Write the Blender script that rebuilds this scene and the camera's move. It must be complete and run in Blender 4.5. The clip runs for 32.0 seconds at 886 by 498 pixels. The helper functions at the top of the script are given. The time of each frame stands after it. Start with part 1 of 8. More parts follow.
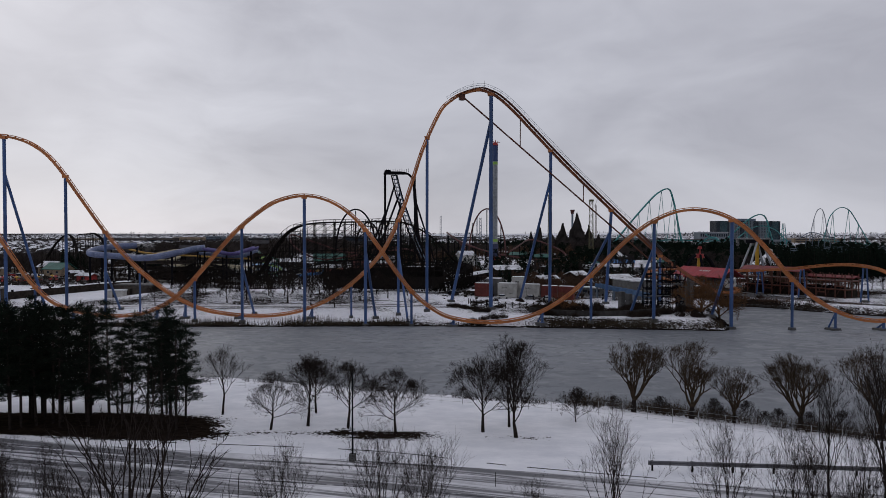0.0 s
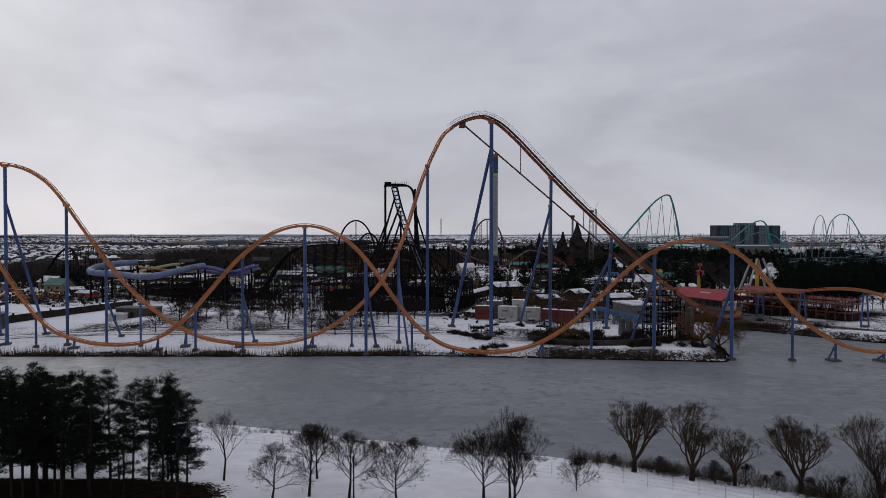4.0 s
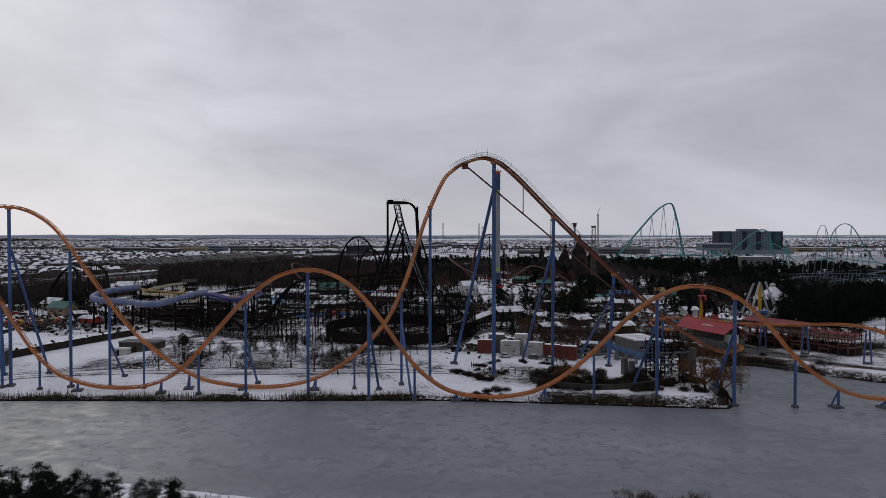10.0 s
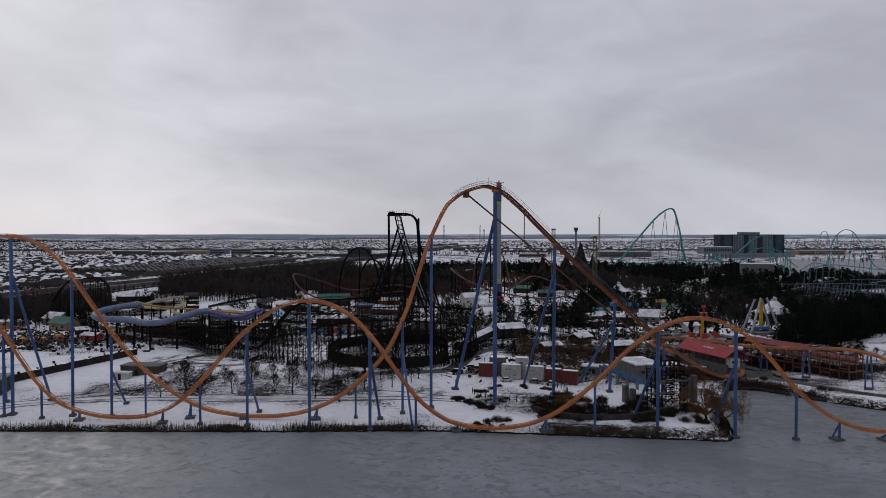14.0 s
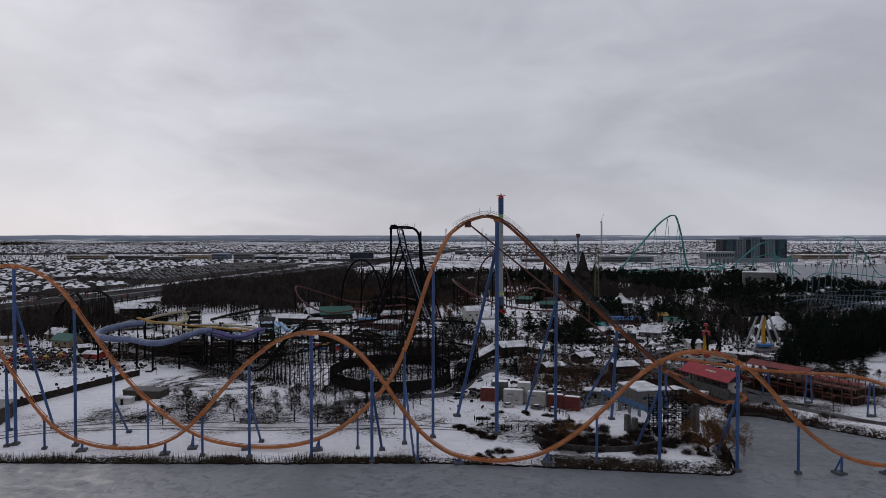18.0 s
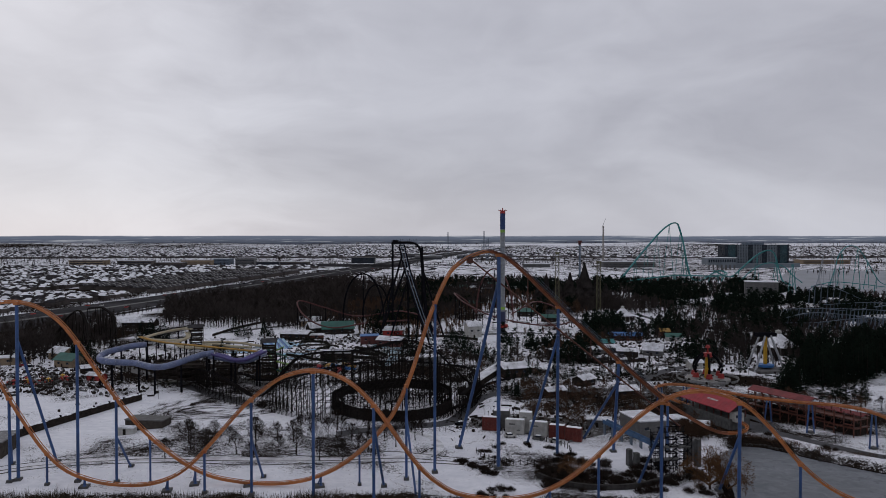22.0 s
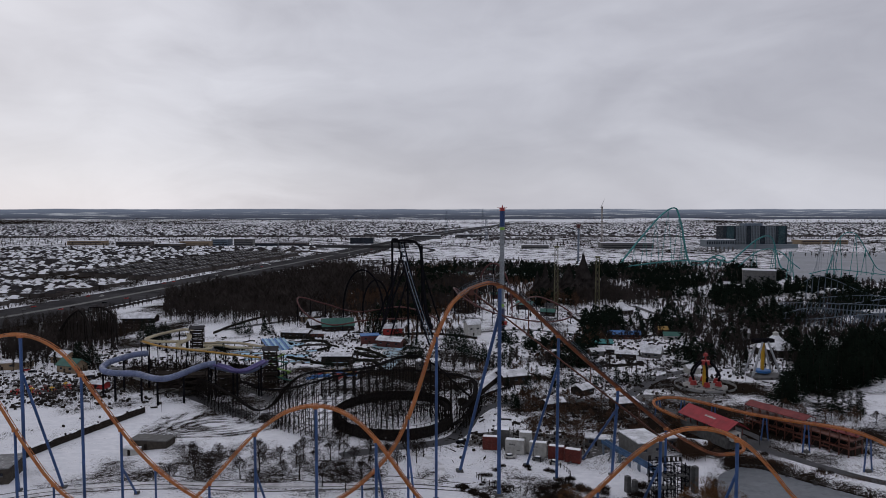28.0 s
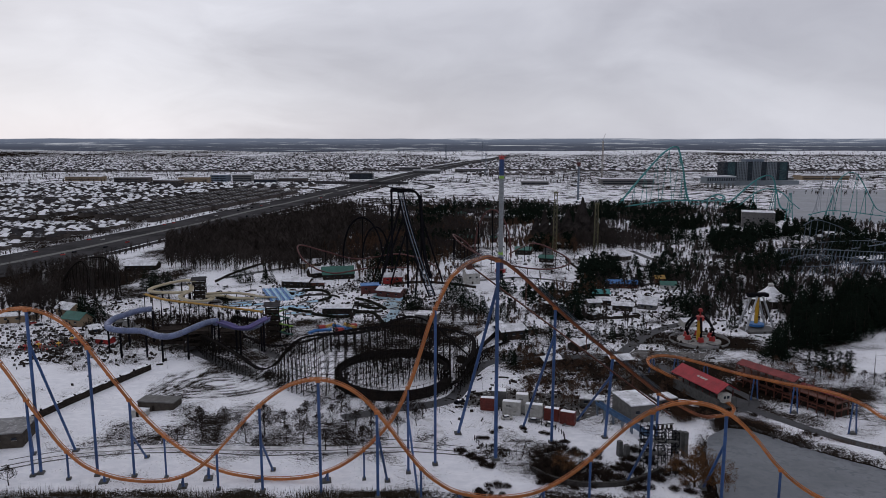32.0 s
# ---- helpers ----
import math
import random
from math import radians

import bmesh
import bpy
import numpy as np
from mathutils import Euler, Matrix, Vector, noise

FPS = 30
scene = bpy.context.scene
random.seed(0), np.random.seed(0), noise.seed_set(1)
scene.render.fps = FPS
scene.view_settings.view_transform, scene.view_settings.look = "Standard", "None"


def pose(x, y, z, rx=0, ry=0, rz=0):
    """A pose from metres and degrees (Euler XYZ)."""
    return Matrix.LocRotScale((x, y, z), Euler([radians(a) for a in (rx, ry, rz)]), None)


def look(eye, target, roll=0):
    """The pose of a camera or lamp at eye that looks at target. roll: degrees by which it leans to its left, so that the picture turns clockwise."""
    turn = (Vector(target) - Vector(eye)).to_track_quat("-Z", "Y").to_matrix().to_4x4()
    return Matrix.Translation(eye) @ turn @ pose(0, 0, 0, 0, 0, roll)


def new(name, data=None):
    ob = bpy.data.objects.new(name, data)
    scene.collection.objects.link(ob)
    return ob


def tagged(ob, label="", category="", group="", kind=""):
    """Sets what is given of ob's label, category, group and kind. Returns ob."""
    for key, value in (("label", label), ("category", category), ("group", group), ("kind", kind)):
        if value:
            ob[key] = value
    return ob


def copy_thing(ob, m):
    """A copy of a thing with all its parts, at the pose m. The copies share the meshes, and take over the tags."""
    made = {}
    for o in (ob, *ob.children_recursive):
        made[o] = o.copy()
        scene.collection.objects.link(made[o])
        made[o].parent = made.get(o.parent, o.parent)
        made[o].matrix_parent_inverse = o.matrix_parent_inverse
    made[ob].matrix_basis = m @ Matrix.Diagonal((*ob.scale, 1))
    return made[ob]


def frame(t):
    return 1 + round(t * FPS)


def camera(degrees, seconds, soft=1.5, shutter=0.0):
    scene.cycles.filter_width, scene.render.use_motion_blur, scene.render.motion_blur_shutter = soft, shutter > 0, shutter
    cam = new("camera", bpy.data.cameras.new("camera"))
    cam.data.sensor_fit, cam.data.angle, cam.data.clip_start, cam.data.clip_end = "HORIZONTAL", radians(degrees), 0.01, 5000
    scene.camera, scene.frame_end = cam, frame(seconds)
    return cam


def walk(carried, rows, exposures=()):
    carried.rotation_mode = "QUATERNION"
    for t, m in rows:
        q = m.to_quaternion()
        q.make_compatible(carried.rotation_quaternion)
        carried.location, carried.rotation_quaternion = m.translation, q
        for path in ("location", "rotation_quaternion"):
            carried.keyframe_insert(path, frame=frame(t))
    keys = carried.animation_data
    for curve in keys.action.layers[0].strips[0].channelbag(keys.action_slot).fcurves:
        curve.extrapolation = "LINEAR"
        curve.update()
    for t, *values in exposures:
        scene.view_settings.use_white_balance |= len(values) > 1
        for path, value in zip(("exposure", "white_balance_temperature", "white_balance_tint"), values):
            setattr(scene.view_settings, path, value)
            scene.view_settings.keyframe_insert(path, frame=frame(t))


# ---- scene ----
cam = camera(64.2, 32.0, soft=0.7)
# seconds, height, pitch below level, x, turn to the left
PATH = [
    (t, pose(x, 0, z, 90 - p, 0, w)) for t, z, p, x, w in (
        (0, 24.7, 1.22, 0.55, 0.19), (2, 28.75, 1.185, 0.5, 0.19), (4, 32.9, 1.16, 0.46, 0.2), (6.5, 38.14, 1.137, 0.3, 0.23),
        (8, 41.36, 1.136, 0.26, 0.28), (10, 45.32, 1.123, 0.27, 0.36), (12, 49.72, 1.181, 0.2, 0.4), (14, 54.21, 1.173, 0.3, 0.46),
        (16.5, 59.72, 1.11, 0.4, 0.57), (18, 63.02, 1.094, 0.36, 0.63), (20, 67.75, 1.06, 0.38, 0.69), (21.5, 72.14, 1.04, 0.4, 0.76),
        (23, 76.74, 1.07, 0.1, 0.77), (24.5, 80.73, 1.04, 0.1, 0.8), (25.5, 83.63, 1.09, -0.1, 0.74), (26.5, 86.82, 1.34, -0.4, 0.7),
        (27.5, 90.12, 2.46, -0.6, 0.64), (28.5, 93.61, 4.01, -0.6, 0.62), (30, 99.01, 6.23, -0.6, 0.58), (31.5, 104.1, 8.3, -0.4, 0.6),
        (32, 105.6, 8.87, -0.3, 0.6))
]
walk(cam, PATH, exposures=((0, 0.02), (25.5, 0.02), (28.5, 0.11), (32, 0.22)))

# ---- light ----
world = bpy.data.worlds.new("overcast_sky")
scene.world = world
world.use_nodes = True


def tree(nt):
    """Helpers for node trees: add a node, link two sockets."""
    def node(kind, **kw):
        n = nt.nodes.new(kind)
        for k, v in kw.items():
            if k in n.inputs:
                n.inputs[k].default_value = v
        return n

    def link(a, b):
        nt.links.new(a, b)
    return node, link


def math_node(nt, op, a, b=None, clamp=False):
    n = nt.nodes.new("ShaderNodeMath")
    n.operation, n.use_clamp = op, clamp
    for i, v in enumerate((a, b)):
        if v is None:
            continue
        if isinstance(v, (int, float)):
            n.inputs[i].default_value = v
        else:
            nt.links.new(v, n.inputs[i])
    return n.outputs[0]


def mix_node(nt, fac, a, b, blend="MIX"):
    n = nt.nodes.new("ShaderNodeMix")
    n.data_type, n.blend_type = "RGBA", blend
    for sock, v in ((n.inputs[0], fac), (n.inputs[6], a), (n.inputs[7], b)):
        if isinstance(v, (int, float)):
            sock.default_value = v
        elif isinstance(v, tuple):
            sock.default_value = (*v, 1.0) if len(v) == 3 else v
        else:
            nt.links.new(v, sock)
    return n.outputs[2]


def step_node(nt, v, lo, hi, a=0.0, b=1.0):
    n = nt.nodes.new("ShaderNodeMapRange")
    n.interpolation_type = "SMOOTHSTEP"
    nt.links.new(v, n.inputs[0])
    for i, x in enumerate((lo, hi, a, b)):
        n.inputs[i + 1].default_value = x
    return n.outputs[0]


def noise_node(nt, vec, scale, detail=4.0, rough=0.55, dist=0.0):
    n = nt.nodes.new("ShaderNodeTexNoise")
    n.inputs["Scale"].default_value, n.inputs["Detail"].default_value = scale, detail
    n.inputs["Roughness"].default_value, n.inputs["Distortion"].default_value = rough, dist
    if vec is not None:
        nt.links.new(vec, n.inputs["Vector"])
    return n.outputs["Fac"]


def scaled(nt, vec, s, rot=0.0):
    n = nt.nodes.new("ShaderNodeMapping")
    n.inputs["Scale"].default_value = s
    n.inputs["Rotation"].default_value = (0, 0, radians(rot))
    nt.links.new(vec, n.inputs["Vector"])
    return n.outputs[0]


ZENITH = 1.12
SUN_AZ, SUN_EL = radians(-34), radians(24)     # from straight ahead, to the left
nt = world.node_tree
nt.nodes.clear()
node, link = tree(nt)
out, bg = node("ShaderNodeOutputWorld"), node("ShaderNodeBackground")
sky = node("ShaderNodeTexSky")
sky.sky_type, sky.sun_disc, sky.sun_elevation, sky.sun_rotation = "NISHITA", False, SUN_EL, SUN_AZ
co = node("ShaderNodeTexCoord").outputs["Generated"]
sep = node("ShaderNodeSeparateXYZ")
link(co, sep.inputs[0])
dx, dy, dz = sep.outputs
up = math_node(nt, "MAXIMUM", dz, 0.0)
den = math_node(nt, "ADD", up, 0.30)
comb = node("ShaderNodeCombineXYZ")
link(math_node(nt, "DIVIDE", dx, den), comb.inputs[0])
link(math_node(nt, "DIVIDE", dy, den), comb.inputs[1])
flat = comb.outputs[0]
warp = mix_node(nt, 0.10, co, node("ShaderNodeTexNoise", Scale=3.0).outputs["Color"])
big = noise_node(nt, scaled(nt, warp, (2.6, 2.6, 7.5)), 1.0, 4.0, 0.5, 0.5)
small = noise_node(nt, scaled(nt, warp, (7.0, 7.0, 18.0)), 1.0, 6.0, 0.58, 0.6)
# cloud deck: thick and grey, thinner towards the sun's side, brightest overhead
glow_dir = node("ShaderNodeVectorMath")
glow_dir.operation = "DOT_PRODUCT"
link(co, glow_dir.inputs[0])
glow_dir.inputs[1].default_value = (math.sin(radians(-37)) * math.cos(radians(9)), math.cos(radians(-37)) * math.cos(radians(9)), math.sin(radians(9)))
thin = step_node(nt, math_node(nt, "ADD", glow_dir.outputs["Value"], math_node(nt, "MULTIPLY", math_node(nt, "SUBTRACT", small, 0.5), 0.10)), 0.86, 0.99)
low = step_node(nt, up, 0.13, 0.0)
val = math_node(nt, "ADD", math_node(nt, "MULTIPLY", math_node(nt, "SUBTRACT", step_node(nt, big, 0.34, 0.66), 0.5), 0.26),
                math_node(nt, "MULTIPLY", math_node(nt, "SUBTRACT", small, 0.5), 0.34))
val = math_node(nt, "ADD", val, math_node(nt, "MULTIPLY", thin, 0.30))
val = math_node(nt, "ADD", val, math_node(nt, "MULTIPLY", low, 0.16))
val = math_node(nt, "ADD", val, 0.42, True)
cloud = mix_node(nt, val, (0.285, 0.285, 0.335), (0.66, 0.67, 0.74))
zenith = step_node(nt, up, 0.36, 0.85, 1.0, ZENITH)
cloud = mix_node(nt, 1.0, cloud, zenith, "MULTIPLY")
deck = mix_node(nt, 0.004, cloud, sky.outputs[0])
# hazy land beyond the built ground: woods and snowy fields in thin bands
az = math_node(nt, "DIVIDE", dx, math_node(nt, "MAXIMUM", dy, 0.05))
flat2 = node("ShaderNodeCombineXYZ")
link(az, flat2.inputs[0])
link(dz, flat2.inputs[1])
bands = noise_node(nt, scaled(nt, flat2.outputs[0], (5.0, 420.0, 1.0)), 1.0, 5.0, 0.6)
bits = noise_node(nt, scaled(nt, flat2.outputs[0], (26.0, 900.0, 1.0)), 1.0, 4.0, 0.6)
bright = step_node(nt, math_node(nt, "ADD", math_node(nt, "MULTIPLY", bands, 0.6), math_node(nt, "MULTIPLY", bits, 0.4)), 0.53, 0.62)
# woods blend to pale blue near the horizon: haze mixed into the colour
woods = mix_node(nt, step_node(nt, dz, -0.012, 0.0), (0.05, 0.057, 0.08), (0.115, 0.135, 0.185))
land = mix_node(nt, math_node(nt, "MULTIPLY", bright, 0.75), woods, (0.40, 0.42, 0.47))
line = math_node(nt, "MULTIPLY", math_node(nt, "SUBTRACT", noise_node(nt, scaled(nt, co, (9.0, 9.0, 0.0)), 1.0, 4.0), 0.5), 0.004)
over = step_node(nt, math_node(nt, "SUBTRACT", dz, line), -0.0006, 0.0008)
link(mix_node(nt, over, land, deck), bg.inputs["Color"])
bg.inputs["Strength"].default_value = 1.0
link(bg.outputs[0], out.inputs[0])

sun = new("sun", bpy.data.lights.new("sun", "SUN"))
sun.data.energy, sun.data.angle, sun.data.color = 0.25, radians(20), (1.0, 0.96, 0.9)
sun.matrix_world = look((math.sin(SUN_AZ) * math.cos(SUN_EL) * 500, math.cos(SUN_AZ) * math.cos(SUN_EL) * 500, math.sin(SUN_EL) * 500), (0, 0, 0))


# ---- materials ----
def paint(name, col, rough=0.6, metal=0.0, var=0.25, scale=0.6, bump=0.0, col2=None, rnd=0.0, fine=6.0, spec=0.35):
    """A surface with variation at two scales; col2: what shows through where it is worn or stained."""
    m = bpy.data.materials.new(name)
    m.use_nodes = True
    nt = m.node_tree
    b = nt.nodes["Principled BSDF"]
    pos = nt.nodes.new("ShaderNodeTexCoord").outputs["Object"]
    n1 = noise_node(nt, pos, scale, 5.0, 0.6)
    n2 = noise_node(nt, pos, scale * fine, 4.0, 0.6)
    dark = tuple(c * (1 - var) for c in col)
    lite = tuple(min(1, c * (1 + var)) for c in col)
    c = mix_node(nt, step_node(nt, n1, 0.3, 0.7), dark, lite)
    c = mix_node(nt, math_node(nt, "MULTIPLY", step_node(nt, n2, 0.52, 0.72), 0.8 if col2 else 0.35), c, col2 if col2 else dark)
    if rnd:
        info = nt.nodes.new("ShaderNodeObjectInfo").outputs["Random"]
        c = mix_node(nt, math_node(nt, "MULTIPLY", info, rnd), c, tuple(x * 0.45 for x in col))
    nt.links.new(c, b.inputs["Base Color"])
    nt.links.new(step_node(nt, n2, 0.2, 0.8, max(0, rough - 0.12), min(1, rough + 0.12)), b.inputs["Roughness"])
    b.inputs["Metallic"].default_value = metal
    b.inputs["Specular IOR Level"].default_value = spec
    if bump:
        bn = nt.nodes.new("ShaderNodeBump")
        bn.inputs["Strength"].default_value, bn.inputs["Distance"].default_value = 0.6, bump
        nt.links.new(n2, bn.inputs["Height"])
        nt.links.new(bn.outputs[0], b.inputs["Normal"])
    return m


ORANGE = paint("orange_track_paint", (0.40, 0.142, 0.043), 0.5, 0, 0.25, 0.12, 0, (0.27, 0.06, 0.03))
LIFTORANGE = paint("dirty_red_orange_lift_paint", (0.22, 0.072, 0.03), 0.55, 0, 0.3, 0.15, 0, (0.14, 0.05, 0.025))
RUST = paint("rust_red_truss_paint", (0.088, 0.030, 0.019), 0.6, 0, 0.3, 0.3)
BLUE = paint("blue_support_paint", (0.036, 0.078, 0.195), 0.5, 0, 0.3, 0.1, 0, (0.028, 0.055, 0.12))
CONCRETE = paint("concrete", (0.24, 0.235, 0.225), 0.9, 0, 0.25, 0.8, 0.01)
DARKCON = paint("wet_dark_concrete", (0.075, 0.075, 0.075), 0.85, 0, 0.3, 0.8, 0.01)
STEEL = paint("galvanised_steel", (0.36, 0.36, 0.36), 0.5, 0.5, 0.2, 2)
BLACK = paint("black_steel", (0.009, 0.009, 0.011), 0.5, 0, 0.3, 0.5, spec=0.0)
TEAL = paint("teal_steel", (0.03, 0.19, 0.19), 0.5, 0, 0.25, 0.2)
GREYSTEEL = paint("grey_blue_steel", (0.10, 0.13, 0.17), 0.55, 0, 0.25, 0.2)
DKRED = paint("dark_red_steel", (0.075, 0.022, 0.02), 0.55, 0, 0.3, 0.3)
REDROOF = paint("red_metal_roof", (0.25, 0.012, 0.021), 0.5, 0, 0.2, 0.3, 0.01, (0.27, 0.016, 0.026))
REDBOX = paint("red_container_paint", (0.115, 0.021, 0.015), 0.6, 0, 0.25, 0.5, 0, (0.07, 0.018, 0.013))
WHITE = paint("white_paint", (0.37, 0.365, 0.345), 0.6, 0, 0.2, 0.6, 0, (0.30, 0.29, 0.27))
GREYWALL = paint("grey_cladding", (0.115, 0.113, 0.112), 0.8, 0, 0.2, 0.4, 0, (0.075, 0.073, 0.07), 0, 6.0, 0.15)
DKWALL = paint("dark_brown_boards", (0.030, 0.025, 0.022), 0.85, 0, 0.35, 0.6, spec=0.0)
TANWALL = paint("tan_stucco", (0.20, 0.15, 0.10), 0.85, 0, 0.2, 0.5)
TIMBER = paint("weathered_dark_timber", (0.016, 0.014, 0.013), 0.9, 0, 0.4, 1.5, spec=0.0)
BARK = paint("dark_bark", (0.024, 0.019, 0.017), 0.95, 0, 0.35, 3.0, 0.02, spec=0.0)
WILLOWBARK = paint("willow_twig_bark", (0.048, 0.034, 0.023), 0.95, 0, 0.35, 2.0, spec=0.0)
FARBARK = paint("grey_brown_bark", (0.044, 0.037, 0.034), 0.95, 0, 0.4, 0.05, spec=0.0)
NEEDLE = paint("dark_pine_needles", (0.010, 0.014, 0.010), 0.9, 0, 0.4, 1.2, spec=0.0)
SPRUCE = paint("dark_spruce_needles", (0.009, 0.014, 0.010), 0.9, 0, 0.4, 0.8, rnd=0.4, spec=0.0)
SNOW = paint("snow", (0.80, 0.81, 0.84), 0.85, 0, 0.05, 0.3, 0.03)
SNOWROOF = paint("snow_on_roof", (0.62, 0.63, 0.66), 0.85, 0, 0.25, 0.2, 0.03, (0.16, 0.155, 0.155), 0, 5.0, 0.0)
ASPHALT = paint("wet_asphalt", (0.038, 0.038, 0.042), 0.75, 0, 0.3, 0.15, 0.005, (0.075, 0.075, 0.08))
HIGHWAY = paint("grey_highway", (0.045, 0.044, 0.046), 0.95, 0, 0.3, 0.02, 0, (0.07, 0.07, 0.073), spec=0.0)
GLASS = paint("dark_glass", (0.016, 0.021, 0.030), 0.25, 0, 0.3, 0.1, spec=0.2)
TEALGLASS = paint("teal_glass", (0.022, 0.05, 0.06), 0.25, 0, 0.3, 0.05, spec=0.25)
BLUESLIDE = paint("blue_fibreglass", (0.10, 0.125, 0.22), 0.5, 0, 0.25, 0.3, 0, (0.30, 0.33, 0.40))
PURPLE = paint("purple_fibreglass", (0.09, 0.075, 0.21), 0.45, 0, 0.2, 0.3)
YELLOW = paint("yellow_fibreglass", (0.38, 0.22, 0.045), 0.45, 0, 0.2, 0.3)
CREAM = paint("cream_fibreglass", (0.40, 0.35, 0.24), 0.45, 0, 0.15, 0.3)
LIME = paint("lime_fibreglass", (0.20, 0.36, 0.06), 0.45, 0, 0.2, 0.3)
GREENROOF = paint("green_metal_roof", (0.025, 0.10, 0.08), 0.55, 0, 0.2, 0.2)
POOL = paint("pale_blue_pool_paint", (0.24, 0.42, 0.56), 0.6, 0, 0.2, 0.15, 0, (0.62, 0.70, 0.76))
SKYBLUE = paint("bright_blue_paint", (0.035, 0.14, 0.36), 0.5, 0, 0.2, 0.3)
RED = paint("red_paint", (0.27, 0.022, 0.02), 0.5, 0, 0.2, 0.4)
GOLD = paint("yellow_steel_paint", (0.46, 0.26, 0.02), 0.5, 0, 0.2, 0.4)
ROCK = paint("grey_brown_rockwork", (0.024, 0.021, 0.02), 0.9, 0, 0.4, 0.15, 0.2, spec=0.0)
BRICKTAN = paint("far_brick_and_siding", (0.08, 0.07, 0.066), 0.9, 0, 0.45, 0.02, spec=0.0)
REED = paint("dry_reeds", (0.05, 0.040, 0.028), 0.95, 0, 0.4, 0.8, spec=0.0)
SHRUB = paint("bare_reddish_shrub_twigs", (0.075, 0.047, 0.033), 0.95, 0, 0.4, 0.8, spec=0.0)
STONE = paint("dark_grey_stone", (0.045, 0.042, 0.04), 0.9, 0, 0.35, 0.8, 0.05, spec=0.0)
SHEDROOF = paint("dull_red_shed_roof", (0.15, 0.022, 0.022), 0.6, 0, 0.3, 0.3, 0.01, (0.10, 0.025, 0.02))
ROOFDARK = paint("dark_shingles", (0.05, 0.048, 0.05), 0.9, 0, 0.3, 0.6, spec=0.0)


# ---- mesh helpers ----
class MB:
    """Collects vertices and faces of one mesh."""
    def __init__(self):
        self.v, self.f, self.n = [], [], 0

    def add(self, v, f):
        v = np.asarray(v, float).reshape(-1, 3)
        self.v.append(v)
        self.f.extend(tuple(int(i) + self.n for i in q) for q in f)
        self.n += len(v)
        return self

    def box(self, c, s, rz=0.0, taper=1.0):
        x, y, z = (a / 2 for a in s)
        p = np.array([(-x, -y, -z), (x, -y, -z), (x, y, -z), (-x, y, -z), (-x * taper, -y * taper, z), (x * taper, -y * taper, z), (x * taper, y * taper, z), (-x * taper, y * taper, z)])
        a = radians(rz)
        r = np.array([(math.cos(a), -math.sin(a), 0), (math.sin(a), math.cos(a), 0), (0, 0, 1)])
        return self.add(p @ r.T + np.array(c), [(0, 3, 2, 1), (4, 5, 6, 7), (0, 1, 5, 4), (1, 2, 6, 5), (2, 3, 7, 6), (3, 0, 4, 7)])

    def rod(self, a, b, r0, r1=None, n=6, caps=True):
        a, b = np.array(a, float), np.array(b, float)
        r1 = r0 if r1 is None else r1
        d = b - a
        d = d / (np.linalg.norm(d) + 1e-9)
        u = np.cross(d, (0, 0, 1.0) if abs(d[2]) < 0.9 else (1.0, 0, 0))
        u /= np.linalg.norm(u)
        w = np.cross(d, u)
        an = np.arange(n) * 2 * math.pi / n
        ring = np.cos(an)[:, None] * u + np.sin(an)[:, None] * w
        f = [(i, (i + 1) % n, n + (i + 1) % n, n + i) for i in range(n)]
        if caps:
            f += [tuple(range(n - 1, -1, -1)), tuple(range(n, 2 * n))]
        return self.add(np.vstack((a + ring * r0, b + ring * r1)), f)

    def sweep(self, pts, prof, side=None, closed=False):
        """Sweeps a closed profile (across, up) along a line; side: the way across at each point."""
        pts = np.array(pts, float)
        t = np.gradient(pts, axis=0)
        t /= np.linalg.norm(t, axis=1)[:, None] + 1e-9
        if side is None:
            side = np.cross(t, (0, 0, 1.0))
            side /= np.linalg.norm(side, axis=1)[:, None] + 1e-9
        upv = np.cross(side, t)
        k, m = len(pts), len(prof)
        v = np.vstack([pts[i] + np.array([a * side[i] + b * upv[i] for a, b in prof]) for i in range(k)])
        f = [(i * m + j, i * m + (j + 1) % m, (i + 1) * m + (j + 1) % m, (i + 1) * m + j) for i in range(k - 1) for j in range(m)]
        f += [tuple(range(m - 1, -1, -1)), tuple((k - 1) * m + j for j in range(m))]
        return self.add(v, f)

    def tube(self, pts, r, n=6):
        return self.sweep(pts, [(r * math.cos(i * 2 * math.pi / n), r * math.sin(i * 2 * math.pi / n)) for i in range(n)])

    def slab(self, poly, z0, z1):
        k = len(poly)
        v = [(x, y, z0) for x, y in poly] + [(x, y, z1) for x, y in poly]
        return self.add(v, [tuple(range(k - 1, -1, -1)), tuple(range(k, 2 * k))] + [(i, (i + 1) % k, k + (i + 1) % k, k + i) for i in range(k)])

    def gable(self, c, s, h, rz=0.0, over=0.4, thick=0.25):
        """A pitched roof with its eaves at c, ridge along its local x."""
        x, y = s[0] / 2 + over, s[1] / 2 + over
        p = [(-x, -y, 0), (x, -y, 0), (x, y, 0), (-x, y, 0), (-x, 0, h), (x, 0, h)]
        p += [(a, b, q + thick) for a, b, q in p]
        a = radians(rz)
        r = np.array([(math.cos(a), -math.sin(a), 0), (math.sin(a), math.cos(a), 0), (0, 0, 1)])
        f = [(6, 7, 11, 10), (8, 9, 10, 11), (1, 0, 4, 5), (3, 2, 5, 4), (0, 1, 7, 6), (2, 3, 9, 8), (1, 5, 11, 7), (5, 2, 8, 11), (4, 0, 6, 10), (3, 4, 10, 9)]
